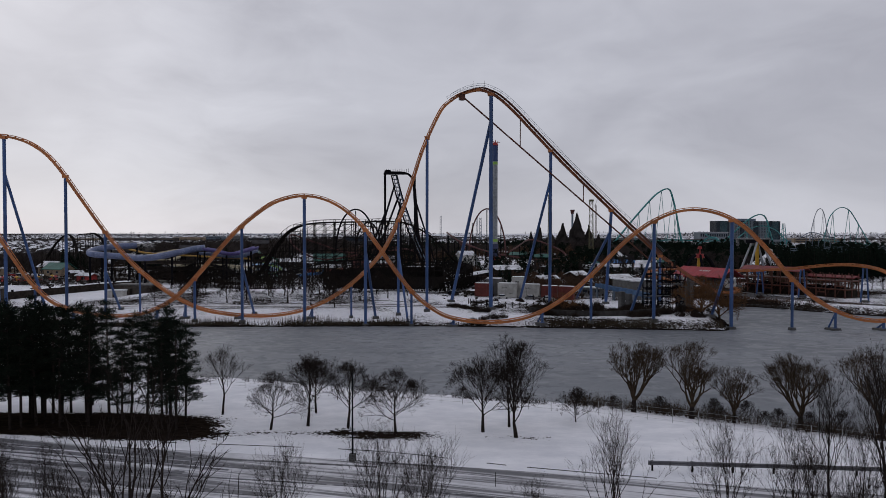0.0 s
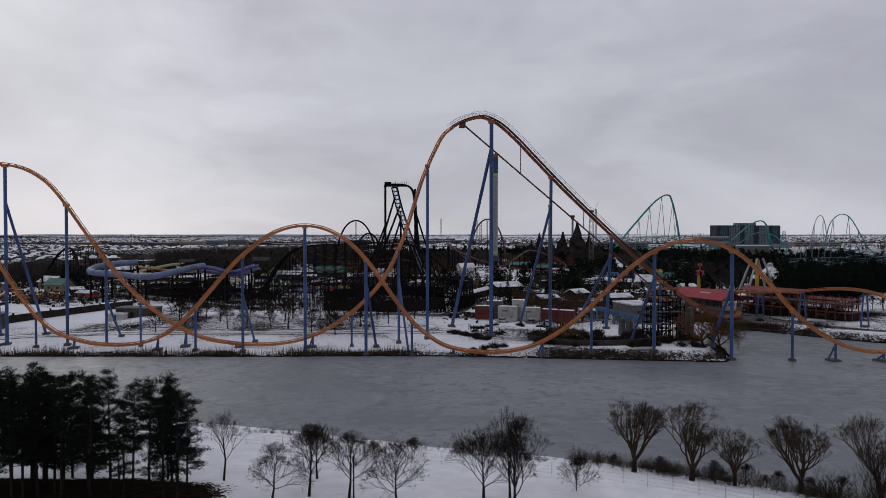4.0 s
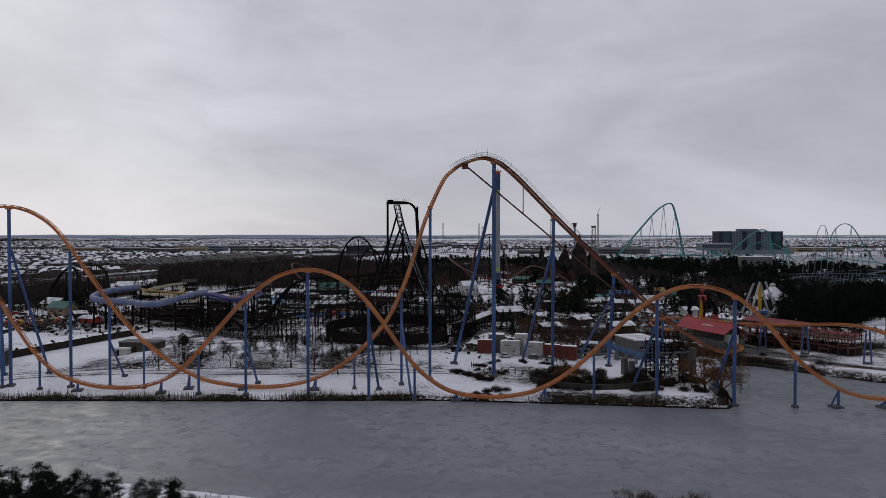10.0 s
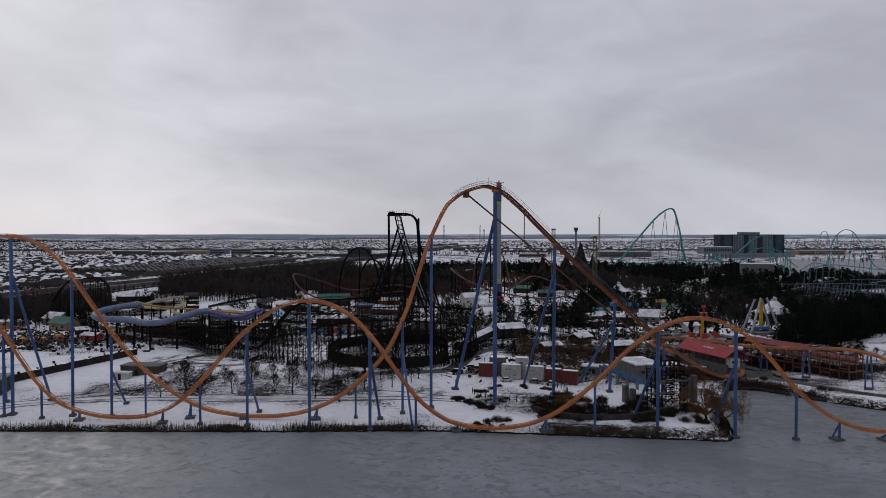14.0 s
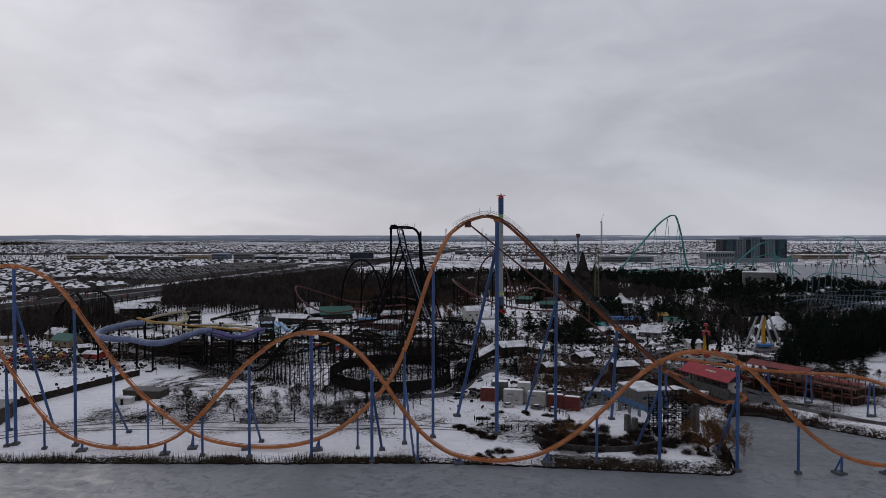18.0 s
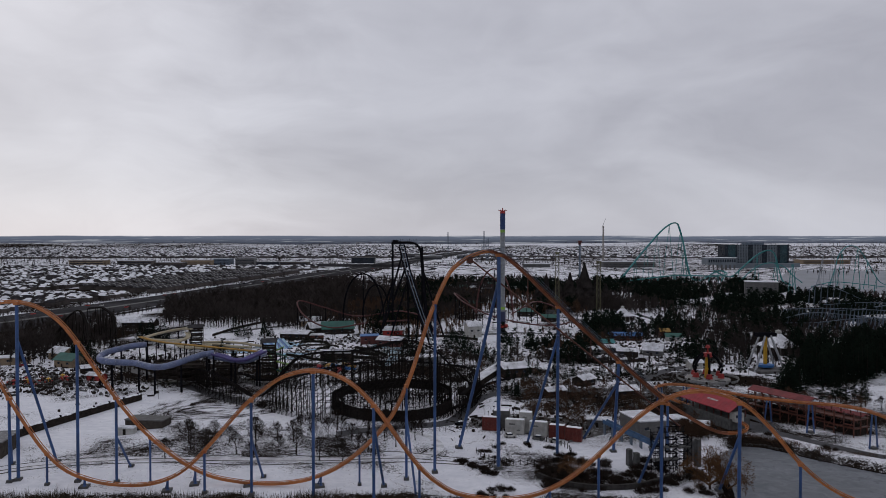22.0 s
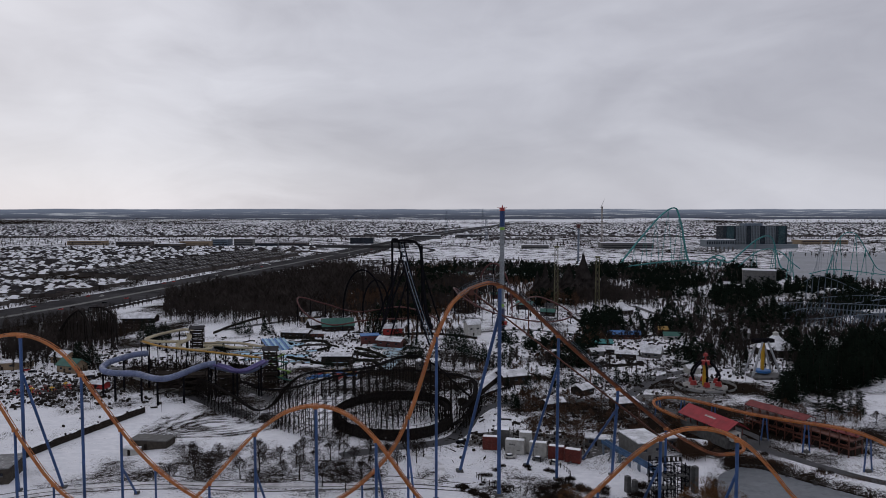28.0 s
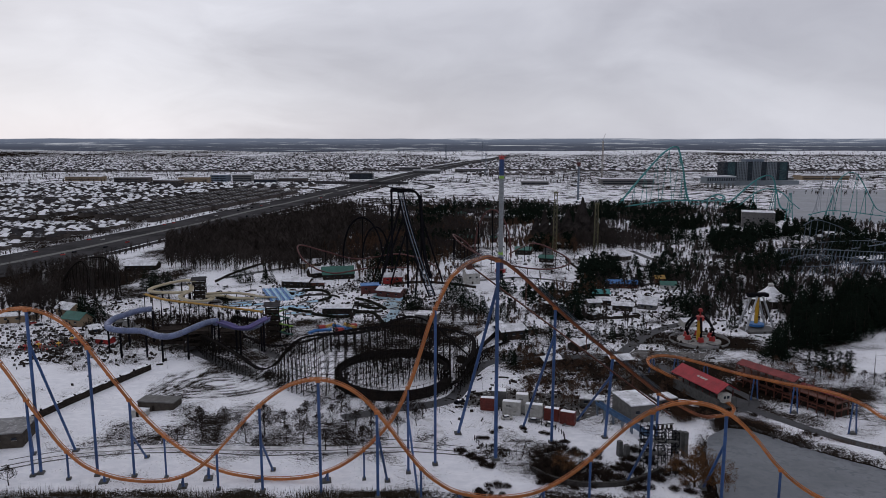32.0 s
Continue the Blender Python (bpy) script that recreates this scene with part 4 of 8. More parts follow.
# scrub along the near shore and in the dark corner by the road
def scrub(name, label, lines, n, hmin, hmax, mat, seed, spread=1.2, w=.02):
    r = random.Random(seed)
    v = []
    for k in range(n):
        t = r.random()
        x, y = (np.interp(t, np.linspace(0, 1, len(lines)), [q[j] for q in lines]) for j in (0, 1))
        if 0.5 + 0.5 * math.sin(x * .55 + seed) * math.sin(x * .21 + 2) < r.random() * .9:
            continue
        x, y = x + r.gauss(0, spread), y + r.gauss(0, spread)
        z = float(ground_z(x, y))
        hh = r.uniform(hmin, hmax)
        for j in range(9):
            d = Vector((r.gauss(0, .45), r.gauss(0, .45), 1)).normalized()
            s = Vector((x + r.gauss(0, .15), y + r.gauss(0, .15), z - .1))
            e = s + d * hh * r.uniform(.6, 1.1)
            q = d.cross(Vector((r.gauss(0, 1), r.gauss(0, 1), 0))).normalized() * w
            v += [tuple(s - q), tuple(s + q), tuple(e)]
            for m in range(2):
                f = s.lerp(e, r.uniform(.3, .8))
                e2 = f + (d + Vector((r.gauss(0, .5), r.gauss(0, .5), .1))).normalized() * hh * .35
                v += [tuple(f - q * .7), tuple(f + q * .7), tuple(e2)]
    return whole(name, MB().add(v, np.arange(len(v)).reshape(-1, 3)), mat, label, "bushes", kind="stuff")


scrub("shore_scrub", "dark leafless scrub along the near shore", [(18, 103.5), (28, 100), (40, 93.5), (52, 87), (66, 79), (90, 65)], 1500, .9, 2.6, WILLOWBARK, 3, 1.3)
scrub("shore_scrub", "thin dry weeds along the near shore", [(-70, 128), (-34, 118), (0, 107), (16, 102)], 500, .5, 1.4, BARK, 5, 1.0)
scrub("roadside_scrub", "dark leafless scrub beside the road", [(-34, 47), (-30, 50), (-27, 47), (-24, 43)], 420, 1.2, 3.4, BARK, 7, 1.9)
scrub("roadside_scrub", "dark leafless scrub beside the road", [(28, 52), (36, 58), (44, 60), (50, 58)], 240, 1.2, 3.6, BARK, 9, 2.0, .015)


# ---- buildings and rides of the park ----
def building(name, label, c, s, h, rz=0, wall=GREYWALL, roof=SNOWROOF, pitch=0.0, over=0.5, doors=0, windows=0, category="building", group="", roof_label=""):
    """A small building: wall box on a plinth, flat or pitched roof, doors and windows as set-in pieces."""
    z = float(ground_z(c[0], c[1]))
    t = thing(name, label, category, (c[0], c[1], z), rz, group)
    part("wall", MB().box((0, 0, h / 2 - 0.3), (s[0], s[1], h + 0.6)), wall, t)
    if pitch:
        part("roof", MB().gable((0, 0, h), s, pitch, 0, over), roof, t, roof_label)
        for e in (-1, 1):
            part("gable_end", MB().add([(e * (s[0] / 2 - 0.05), -s[1] / 2, h), (e * (s[0] / 2 - 0.05), s[1] / 2, h), (e * (s[0] / 2 - 0.05), 0, h + pitch * 0.94)], [(0, 1, 2) if e > 0 else (2, 1, 0)]), wall, t)
    else:
        part("roof", MB().box((0, 0, h + 0.2), (s[0] + over, s[1] + over, 0.4)), roof, t, roof_label)
    for i in range(doors):
        part("door", MB().box((-s[0] / 2 + (i + 0.6) * s[0] / (doors + 0.4), -s[1] / 2 - 0.03, 1.05), (1.1, 0.1, 2.1)), DKWALL, t)
    for i in range(windows):
        x = -s[0] / 2 + (i + 0.5) * s[0] / windows
        w = part("window", MB().box((x, -s[1] / 2 - 0.03, h * 0.62), (min(1.6, s[0] / windows * 0.6), 0.1, 1.1)), GLASS, t)
        part("window_sill", MB().box((x, -s[1] / 2 - 0.08, h * 0.62 - 0.6), (min(1.8, s[0] / windows * 0.7), 0.18, 0.08)), WHITE, w)
    return t


# coaster station with its red roof
st = thing("coaster_station", "coaster station with a red pitched roof and grey walls", "station", (103.0, 276.5, float(ground_z(103.0, 276.5)) + 1.6), -70)
part("platform", MB().box((0, 0, 0.8), (27, 9.5, 4.0)), DARKCON, st)
part("wall", MB().box((-2, 2.2, 4.1), (20, 4.0, 2.8)), GREYWALL, st)
part("roof", MB().gable((0, 0, 5.4), (27, 9.6), 3.3, 0, 0.6, 0.2), REDROOF, st, "red metal roof with a little snow")
for i in range(7):
    for sy in (-3.9, 3.9):
        part("column", MB().box((-12 + i * 4, sy, 4.1), (0.35, 0.35, 2.8)), DKRED, st)
for i in range(14):
    part("roof_seam", MB().add([(-12.9 + i * 1.98, -5.35, 5.68), (-12.8 + i * 1.98, -5.35, 5.68), (-12.8 + i * 1.98, 0, 8.96), (-12.9 + i * 1.98, 0, 8.96), (-12.9 + i * 1.98, -5.35, 5.5), (-12.8 + i * 1.98, -5.35, 5.5), (-12.8 + i * 1.98, 0, 8.8), (-12.9 + i * 1.98, 0, 8.8)],
                             [(0, 1, 2, 3), (0, 4, 5, 1), (1, 5, 6, 2), (0, 3, 7, 4)]), REDROOF, st)
for x, w in ((-1, 1.2), (0.6, 1.0), (2.0, 1.4), (3.6, .9)):
    part("sign_stroke", MB().add([(x - w / 2, -2.6, 7.42), (x + w / 2, -2.6, 7.42), (x + w / 2 + .3, -1.9, 7.85), (x - w / 2 + .3, -1.9, 7.85)], [(0, 1, 2, 3)]), WHITE, st)
part("cabin", MB().box((13.6, -1.5, 3.6), (3.0, 4.0, 3.2)), WHITE, st, "white operator cabin at the roof's end")
for y in (-2.6, -1.0):
    part("cabin_window", MB().box((15.12, y, 4.1), (0.08, 1.1, 1.1)), GLASS, st)

# train storage shed: rows of rust-red frames under a long red roof
sh = thing("storage_shed", "long open coaster shed with rust-red frames and a dull red roof", "shed", (137, 275, float(ground_z(137, 275))), -60)
# solid dark block added for the gloom under the open frames
part("dark_infill", MB().box((0, 1.2, 1.6), (43, 5.6, 3.6)), DKWALL, sh, "dark block filling the space under the shed")
for x in (-14, -4, 7, 16):
    part("stored_train", MB().box((x, -1.6, 3.9), (8.4, 1.5, 1.1), 0, .8), BLACK, sh)
for z in (3.2, 6.2):
    part("floor_beam", MB().box((0, 0, z), (45, 8.5, 0.35)), RUST, sh)
for i in range(13):
    for sy in (-4.2, 0, 4.2):
        part("column", MB().box((-22 + i * 3.65, sy, 4.2), (0.34, 0.34, 9.2)), RUST, sh)
part("roof", MB().gable((-9.5, 0.4, 8.8), (26, 6.4), 1.5, 0, 0.6, 0.2), SHEDROOF, sh)
part("roof", MB().gable((13.5, 1.6, 7.2), (18, 3.4), 0.8, 0, 0.4, 0.2), SHEDROOF, sh)
for i in range(12):
    part("lower_beam", MB().box((-20.2 + i * 3.65, -4.3, 2.0 + (i % 3) * 1.2), (3.6, .2, .5)), RUST, sh)
    part("cross_brace", MB().rod((-22 + i * 3.65, -4.2, 0.4), (-22 + (i + 1) * 3.65, -4.2, 6.2), 0.09, 0.09, 4), RUST, sh)

# shipping containers used as queue-line props
def container(at, rz, mat, label, size=(6.1, 2.44, 4.9), bars=()):
    t = thing("shipping_container", label, "container", at, rz, "shipping containers")
    part("body", MB().box((0, 0, size[2] / 2), size), mat, t)
    for i in range(12):
        x = -size[0] / 2 + (i + 0.5) * size[0] / 12
        part("rib", MB().box((x, -size[1] / 2 - 0.04, size[2] / 2), (0.16, 0.1, size[2] - 0.5)), mat, t)
    for z in (0.1, size[2] - 0.1) + ((size[2] / 2,) if size[2] > 4 else ()):
        part("rail", MB().box((0, 0, z), (size[0] + 0.1, size[1] + 0.14, 0.16)), mat, t)
    part("snow_cap", MB().box((0, 0, size[2] + 0.06), (size[0] - 0.3, size[1] - 0.3, 0.12), 0, 0.94), SNOW, t)
    for x, z, w in bars:
        for q in range(int(w / .36)):
            part("mark", MB().box((x - w / 2 + q * .36, -size[1] / 2 - 0.1, z), (.2, 0.06, .5 + .12 * (q % 2))), DARKCON, t)
    return t


zc = 1.9
for x, y, rz, m, lab, size, bars in (
        (14.6, 262.0, -8, REDBOX, "dull red shipping containers stacked two high", (6.1, 2.5, 4.9), ()),
        (23.3, 257.5, -12, WHITE, "weathered white shipping containers with black marks", (7.0, 2.6, 5.2), ((-0.8, 3.6, 2.2), (1.6, 1.5, 1.2))),
        (31.5, 255.2, -14, WHITE, "weathered white shipping containers with black marks", (6.4, 2.6, 5.0), ((-0.6, 3.5, 2.0),)),
        (37.8, 252.0, -18, REDBOX, "dull red shipping containers stacked two high", (5.6, 2.5, 4.7), ()),
        (43.2, 248.6, -24, REDBOX, "dull red shipping containers stacked two high", (5.6, 2.5, 4.7), ())):
    container((x, y, zc - 0.3), rz, m, lab, size, bars)
container((27.4, 259.6, zc - 0.3), -12, WHITE, "single white container set on end as a tower", (4.6, 3.0, 7.4), ((0, 5.6, 1.6),))
container((19.0, 266.8, zc - 0.3), -8, GREYWALL, "grey metal tower block behind the containers", (6.0, 4.5, 6.4), ())

# grey service building with a snowy roof, and the blue flume beside it
building("service_building", "grey flat-roofed building with a snowy roof", (70, 258), (10.5, 15, 0), 6.6, 14, GREYWALL, SNOWROOF, 0, 0.4, 1, 2)
HUTWALL = paint("brown_block_wall", (0.062, 0.054, 0.047), .9, 0, .25, .6, .01, spec=0.0)
building("hut", "low grey block hut with a flat snowy roof", (-112.5, 259.5), (14.5, 6.5, 0), 3.3, -6, HUTWALL, GREYWALL, 0, 0.4, 1, 0)
building("annex", "small white-doored lean-to beside the hut", (-117.5, 253.2), (6.0, 2.6, 0), 2.4, -6, WHITE, SNOWROOF, 0, 0.3, 1, 0)

# long dark retaining fence with snow along its top
fence = thing("dark_fence", "long dark retaining fence with snow along its top", "fence")
fp = spline([(-161, 232, 0), (-153.5, 259, 0), (-146, 282, 0), (-137, 309, 0)], 4.0)
fp[:, 2] = ground_z(fp[:, 0], fp[:, 1])
for i in range(len(fp) - 1):
    a, b = fp[i], fp[i + 1]
    m, ang = (a + b) / 2, math.degrees(math.atan2(b[1] - a[1], b[0] - a[0]))
    part("fence_panel", MB().box((m[0], m[1], m[2] + 1.2), (np.linalg.norm((b - a)[:2]) + 0.05, 0.5, 3.0), ang), DKWALL, fence)
    part("snow_cap", MB().box((m[0] - 0.9, m[1], m[2] + 2.85), (np.linalg.norm((b - a)[:2]) * (.8 + .25 * math.sin(i * 3.7)), 1.6 + 0.9 * math.sin(i * 2.1), 0.4), ang + 4 * math.sin(i * 5.3), 0.7), SNOW, fence)
    if i % 2:
        part("fence_post", MB().box((m[0] - .2, m[1], m[2] + 1.6), (.5, .7, 3.6), ang), BLACK, fence)

# ---- wooden coaster ----
wood = thing("wooden_coaster", "weathered dark wooden roller coaster with dense timber bents", "roller coaster")
WOOD_LINES = [
    [(-150, 372, 3.0), (-138, 358, 5.0), (-124, 340, 9.0), (-111, 321, 11.5), (-95, 304, 10.0), (-84, 298, 5.8), (-76, 293, 9.5), (-68, 284, 19), (-61, 277, 25.5), (-55, 273, 28), (-48, 272, 29), (-38, 272, 29.3), (-30, 279, 29.6), (-23, 291, 30), (-15, 299, 29), (-6, 301, 24), (2, 302, 16), (9, 306, 9)],
    [(-118, 362, 4.0), (-104, 350, 5.0), (-92, 340, 4.0), (-80, 333, 6), (-68, 334, 8.5), (-56, 338, 11), (-42, 343, 12), (-24, 347, 12), (-6, 346, 11), (8, 338, 10.5), (11, 322, 10.5), (9, 305, 9.5), (4, 290, 8.5)],
    [(-24.5 + 22.6 * math.cos(radians(a)), 289 + 23.6 * math.sin(radians(a)), 9.8 - 3.5 * (i / 26)) for i, a in enumerate(range(-10, 380, 15))],
    [(30, 352, 3), (18, 334, 4), (11, 315, 5), (8, 300, 5.5), (2, 284, 5), (-8, 275, 4.5)],
]


def wooden_track(ctrl, bent=2.6):
    p = spline(ctrl, 1.3)
    t = np.gradient(p, axis=0)
    t[:, 2] = 0
    t /= np.linalg.norm(t, axis=1)[:, None]
    s = np.stack((t[:, 1], -t[:, 0], 0 * t[:, 0]), 1)
    part("track_bed", MB().sweep(p, [(-1.0, -0.35), (1.0, -0.35), (1.0, 0.0), (-1.0, 0.0)], s), TIMBER, wood)
    for o in (-0.6, 0.6):
        part("steel_rail", MB().sweep(p + s * o + np.array((0, 0, 0.12)), [(-0.07, -0.1), (0.07, -0.1), (0.07, 0.1), (-0.07, 0.1)], s), BLACK, wood)
    for o in (-1.7, 1.7):
        part("handrail", MB().sweep(p + s * o + np.array((0, 0, 1.0)), [(-0.06, -0.06), (0.06, -0.06), (0.06, 0.06), (-0.06, 0.06)], s), TIMBER, wood)
    legs, braces = MB(), MB()
    prev = None
    for i in range(0, len(p), 3):
        c = p[i]
        g = float(ground_z(c[0], c[1]))
        h = c[2] - g
        w0, w1 = 1.7, 1.7 + h * 0.10
        feet = []
        for sg in (-1, -0.33, 0.33, 1):
            a, b = c + s[i] * (sg * w0), c + s[i] * (sg * w1)
            b = np.array((b[0], b[1], g - 0.2))
            a = np.array((a[0], a[1], c[2] + (1.0 if abs(sg) == 1 else -0.3)))
            legs.rod(b, a, 0.13, 0.11, 4, False)
            feet.append((b, a))
        z = 2.4
        while z < h - 0.5:
            f = z / h
            q = [b + (a - b) * f for b, a in feet]
            braces.rod(q[0], q[3], 0.09, 0.09, 4, False)
            if prev is not None and prev[1] > z:
                k = z / prev[1]
                for e in (0, 3):
                    pb, pa = prev[0][e]
                    braces.rod(q[e], pb + (pa - pb) * k, 0.08, 0.08, 4, False)
                    k2 = max(0.0, (z - 2.4) / prev[1])
                    braces.rod(q[e], pb + (pa - pb) * k2, 0.09, 0.09, 4, False)
            z += 2.4
        if h > 1.5:
            braces.rod(feet[0][0], feet[3][0] + (feet[3][1] - feet[3][0]) * 0.5, 0.08, 0.08, 4, False)
            braces.rod(feet[3][0], feet[0][0] + (feet[0][1] - feet[0][0]) * 0.5, 0.08, 0.08, 4, False)
        prev = (feet, h)
    tagged(part("timberwork", legs, TIMBER, wood), kind="stuff")
    tagged(part("bracework", braces, TIMBER, wood), kind="stuff")


for ln in WOOD_LINES:
    wooden_track(ln)
rim = spline(WOOD_LINES[2], 1.3)
rd = rim - np.array((-24.5, 289.0, 0.0))
rd[:, 2] = 0
rd /= np.linalg.norm(rd, axis=1)[:, None]
part("rim_board", MB().sweep(rim + rd * 2.0, [(-0.08, -3.2), (0.08, -3.2), (0.08, 0.9), (-0.08, 0.9)]), TIMBER, wood, "dark boarded rim round the turn")
building("coaster_depot", "small pavilion with a snowy hipped roof beside the wooden coaster", (31, 364), (13, 12, 0), 5.0, 20, DKWALL, SNOWROOF, 2.0, 1.2, 1, 3)
building("covered_walk", "long low covered station with a snowy roof", (16, 350), (66, 4.6, 0), 3.4, 70.6, DKWALL, SNOWROOF, 0.9, 0.6, 0, 0)

# ---- tall rides ----
mast = thing("swing_tower", "tall slim grey swing tower, blue on top with a red star", "tower ride", (37.8, 528, float(ground_z(37.8, 528))))
part("base", MB().rod((0, 0, -0.5), (0, 0, 16), 2.3, 2.3, 16), paint("dark_navy_paint", (0.03, 0.035, 0.08), 0.5), mast)
part("column", MB().rod((0, 0, 16), (0, 0, 82), 1.75, 1.75, 16), paint("pale_grey_paint", (0.20, 0.215, 0.23), 0.5), mast)
part("band", MB().rod((0, 0, 17.5), (0, 0, 19.5), 1.82, 1.82, 16), LIME, mast)
part("band", MB().rod((0, 0, 75.0), (0, 0, 77.0), 1.82, 1.82, 16), LIME, mast)
part("upper_column", MB().rod((0, 0, 77.5), (0, 0, 89.5), 1.95, 1.95, 16), paint("deep_blue_paint", (0.02, 0.045, 0.13), 0.5), mast)
part("crown", MB().rod((0, 0, 89.2), (0, 0, 91), 2.2, 1.6, 12), RED, mast)
for i in range(6):
    a = i * math.pi / 3
    part("star_arm", MB().rod((math.cos(a) * 1.2, math.sin(a) * 1.2, 90.8), (math.cos(a) * 3.6, math.sin(a) * 3.6, 91.8), 0.32, 0.2, 6), RED, mast)
part("finial", MB().rod((0, 0, 91), (0, 0, 93.4), 0.7, 0.2, 8), RED, mast)
part("carriage", MB().rod((0, 0, 4), (0, 0, 6.5), 4.0, 4.0, 16), RED, mast)

dive = thing("dive_coaster", "black steel dive coaster with a tall tower and inclined lift", "roller coaster")
dp = [(-43.5, 511, 69.4), (-36, 512, 69.6), (-29, 512.5, 69.3), (-24.5, 512, 67), (-22.0, 511.5, 62), (-21, 511, 50), (-20, 510, 35), (-18, 508, 18), (-14, 503, 6)]
part("track", MB().sweep(spline(dp, 1.5), [(-1.1, -1.1), (1.1, -1.1), (1.1, 0.3), (-1.1, 0.3)]), BLACK, dive)
lp = spline([(-36.5, 513, 68), (-31, 494, 50), (-21, 468, 25), (-12, 447, 6)], 1.5)
for o in (-0.95, 0.95):
    part("lift_rail", MB().sweep(lp + np.array((o, 0, 0)), [(-0.2, -0.25), (0.2, -0.25), (0.2, 0.25), (-0.2, 0.25)]), GREYSTEEL, dive)
for o in (-2.0, 2.0):
    part("lift_truss", MB().sweep(lp + np.array((o, 0, -1.0)), [(-0.35, -0.5), (0.35, -0.5), (0.35, 0.5), (-0.35, 0.5)]), BLACK, dive)
for q in lp[::3]:
    part("lift_tie", MB().box((q[0], q[1], q[2] - .9), (4.6, .7, .7)), BLACK, dive)
part("platform", MB().box((-35, 511, 68.0), (18, 4.0, 0.7)), BLACK, dive)
part("machinery", MB().box((-41, 511, 69.6), (4, 3.4, 2.4)), BLACK, dive)
for i in range(12):
    part("rail_post", MB().rod((-43.5 + i * 1.6, 509.2, 68.2), (-43.5 + i * 1.6, 509.2, 70.9 + (i % 3) * .4), 0.12, 0.12, 4), BLACK, dive)
for a, b, r in (((-43, 511, 1), (-43, 511, 68), .8), ((-52, 503, 1), (-32, 511.5, 55), .7), ((-50, 470, 1), (-36, 510, 60), .7), ((-21.5, 511, 1), (-21.5, 511, 66), .7), ((-6, 512, 1), (-22, 511.5, 52), .6), ((-30, 490, 1), (-31, 494, 49), .7), ((-43, 480, 1), (-30, 492, 46), .6), ((-24, 470, 1), (-22, 470, 26), .5), ((-58, 511, 1), (-43, 511, 40), .6)):
    part("support_post", MB().rod(a, b, r, r, 8), BLACK, dive)


def loop_arc(owner, c, w, h, skew, mat, r=0.65, tail=10):
    u = np.linspace(-0.12, 1.12, 40) * math.pi
    pts = [(c[0] - math.cos(a) * w, c[1] + skew * math.cos(a), c[2] + math.sin(a) * h) for a in u]
    part("loop_track", MB().tube(pts, r, 6), mat, owner)


loop_arc(dive, (-70, 555, 10), 17, 34, 9, BLACK)
loop_arc(dive, (-62, 575, 8), 10, 26, -8, BLACK)
for x, h in ((-86, 16), (-70, 43), (-54, 18)):
    part("support_post", MB().rod((x, 556, 1), (x, 556, h), 0.4, 0.4, 6), BLACK, dive)
for i, ln in enumerate(([(-14, 503, 6), (-8, 515, 4), (-12, 540, 8), (-40, 560, 14), (-75, 560, 10), (-100, 550, 18), (-118, 540, 24), (-110, 525, 14), (-90, 520, 6), (-60, 520, 10), (-30, 500, 14)],)):
    p = spline(ln, 2.5)
    part("track", MB().tube(p, 0.6, 6), DKRED, dive)
    for q in p[::5]:
        part("support_post", MB().rod((q[0], q[1], 1), q, 0.25, 0.25, 5), BLACK, dive)

inverted = thing("inverted_coaster", "dark red inverted coaster with black supports among the trees", "roller coaster")
loop_arc(inverted, (36, 600, 6), 15, 40, 10, DKRED)
p = spline([(51, 610, 6), (62, 600, 14), (70, 580, 20), (84, 570, 16), (96, 560, 8), (80, 545, 5), (55, 540, 7), (30, 550, 12), (10, 570, 20), (2, 590, 26), (12, 606, 18), (21, 605, 8)], 2.5)
part("track", MB().tube(p, 0.6, 6), DKRED, inverted)
for q in p[::4]:
    part("support_post", MB().rod((q[0], q[1], 1), q, 0.3, 0.3, 5), BLACK, inverted)
for x, h in ((24, 34), (36, 45), (48, 34)):
    part("support_post", MB().rod((x, 603, 1), (x, 603, h), 0.45, 0.45, 6), BLACK, inverted)

# ---- teal coaster far off ----
teal = thing("teal_coaster", "very tall teal steel coaster in the distance", "roller coaster")
tl = spline([(228, 1030, 4), (246, 1040, 10), (279, 1058, 44), (314, 1075, 79), (331, 1083, 91), (340, 1087, 94.2), (346, 1088, 92), (352, 1090, 76), (357, 1091, 56), (360, 1092, 40), (365, 1094, 20), (372, 1098, 8), (388, 1108, 5), (400, 1120, 8)], 4.0)
part("track", MB().sweep(tl, [(-1.1, -1.2), (1.1, -1.2), (1.1, 0.6), (-1.1, 0.6)]), TEAL, teal)
tl2 = spline([(400, 1120, 8), (415, 1105, 20), (420, 1085, 16), (390, 1060, 14), (335, 1046, 16), (285, 1036, 12), (235, 1030, 5)], 4.0)
part("track", MB().sweep(tl2, [(-1.0, -1.0), (1.0, -1.0), (1.0, 0.6), (-1.0, 0.6)]), TEAL, teal)
tl3 = spline([(380, 1030, 24), (394, 1033, 17), (408, 1035, 15), (421, 1035, 26), (440, 1036, 43), (455, 1036, 52), (464, 1036, 53), (470, 1035, 47), (475, 1034, 29), (480, 1030, 8), (486, 1020, 4)], 4.0)
tl4 = spline([(396, 1004, 5), (408, 1000, 13), (420, 1000, 24), (436, 1000, 34), (452, 1000, 36), (468, 1000, 30), (479, 1000, 19), (492, 998, 8)], 4.0)
part("track", MB().sweep(tl3, [(-1.0, -1.0), (1.0, -1.0), (1.0, 0.6), (-1.0, 0.6)]), TEAL, teal)
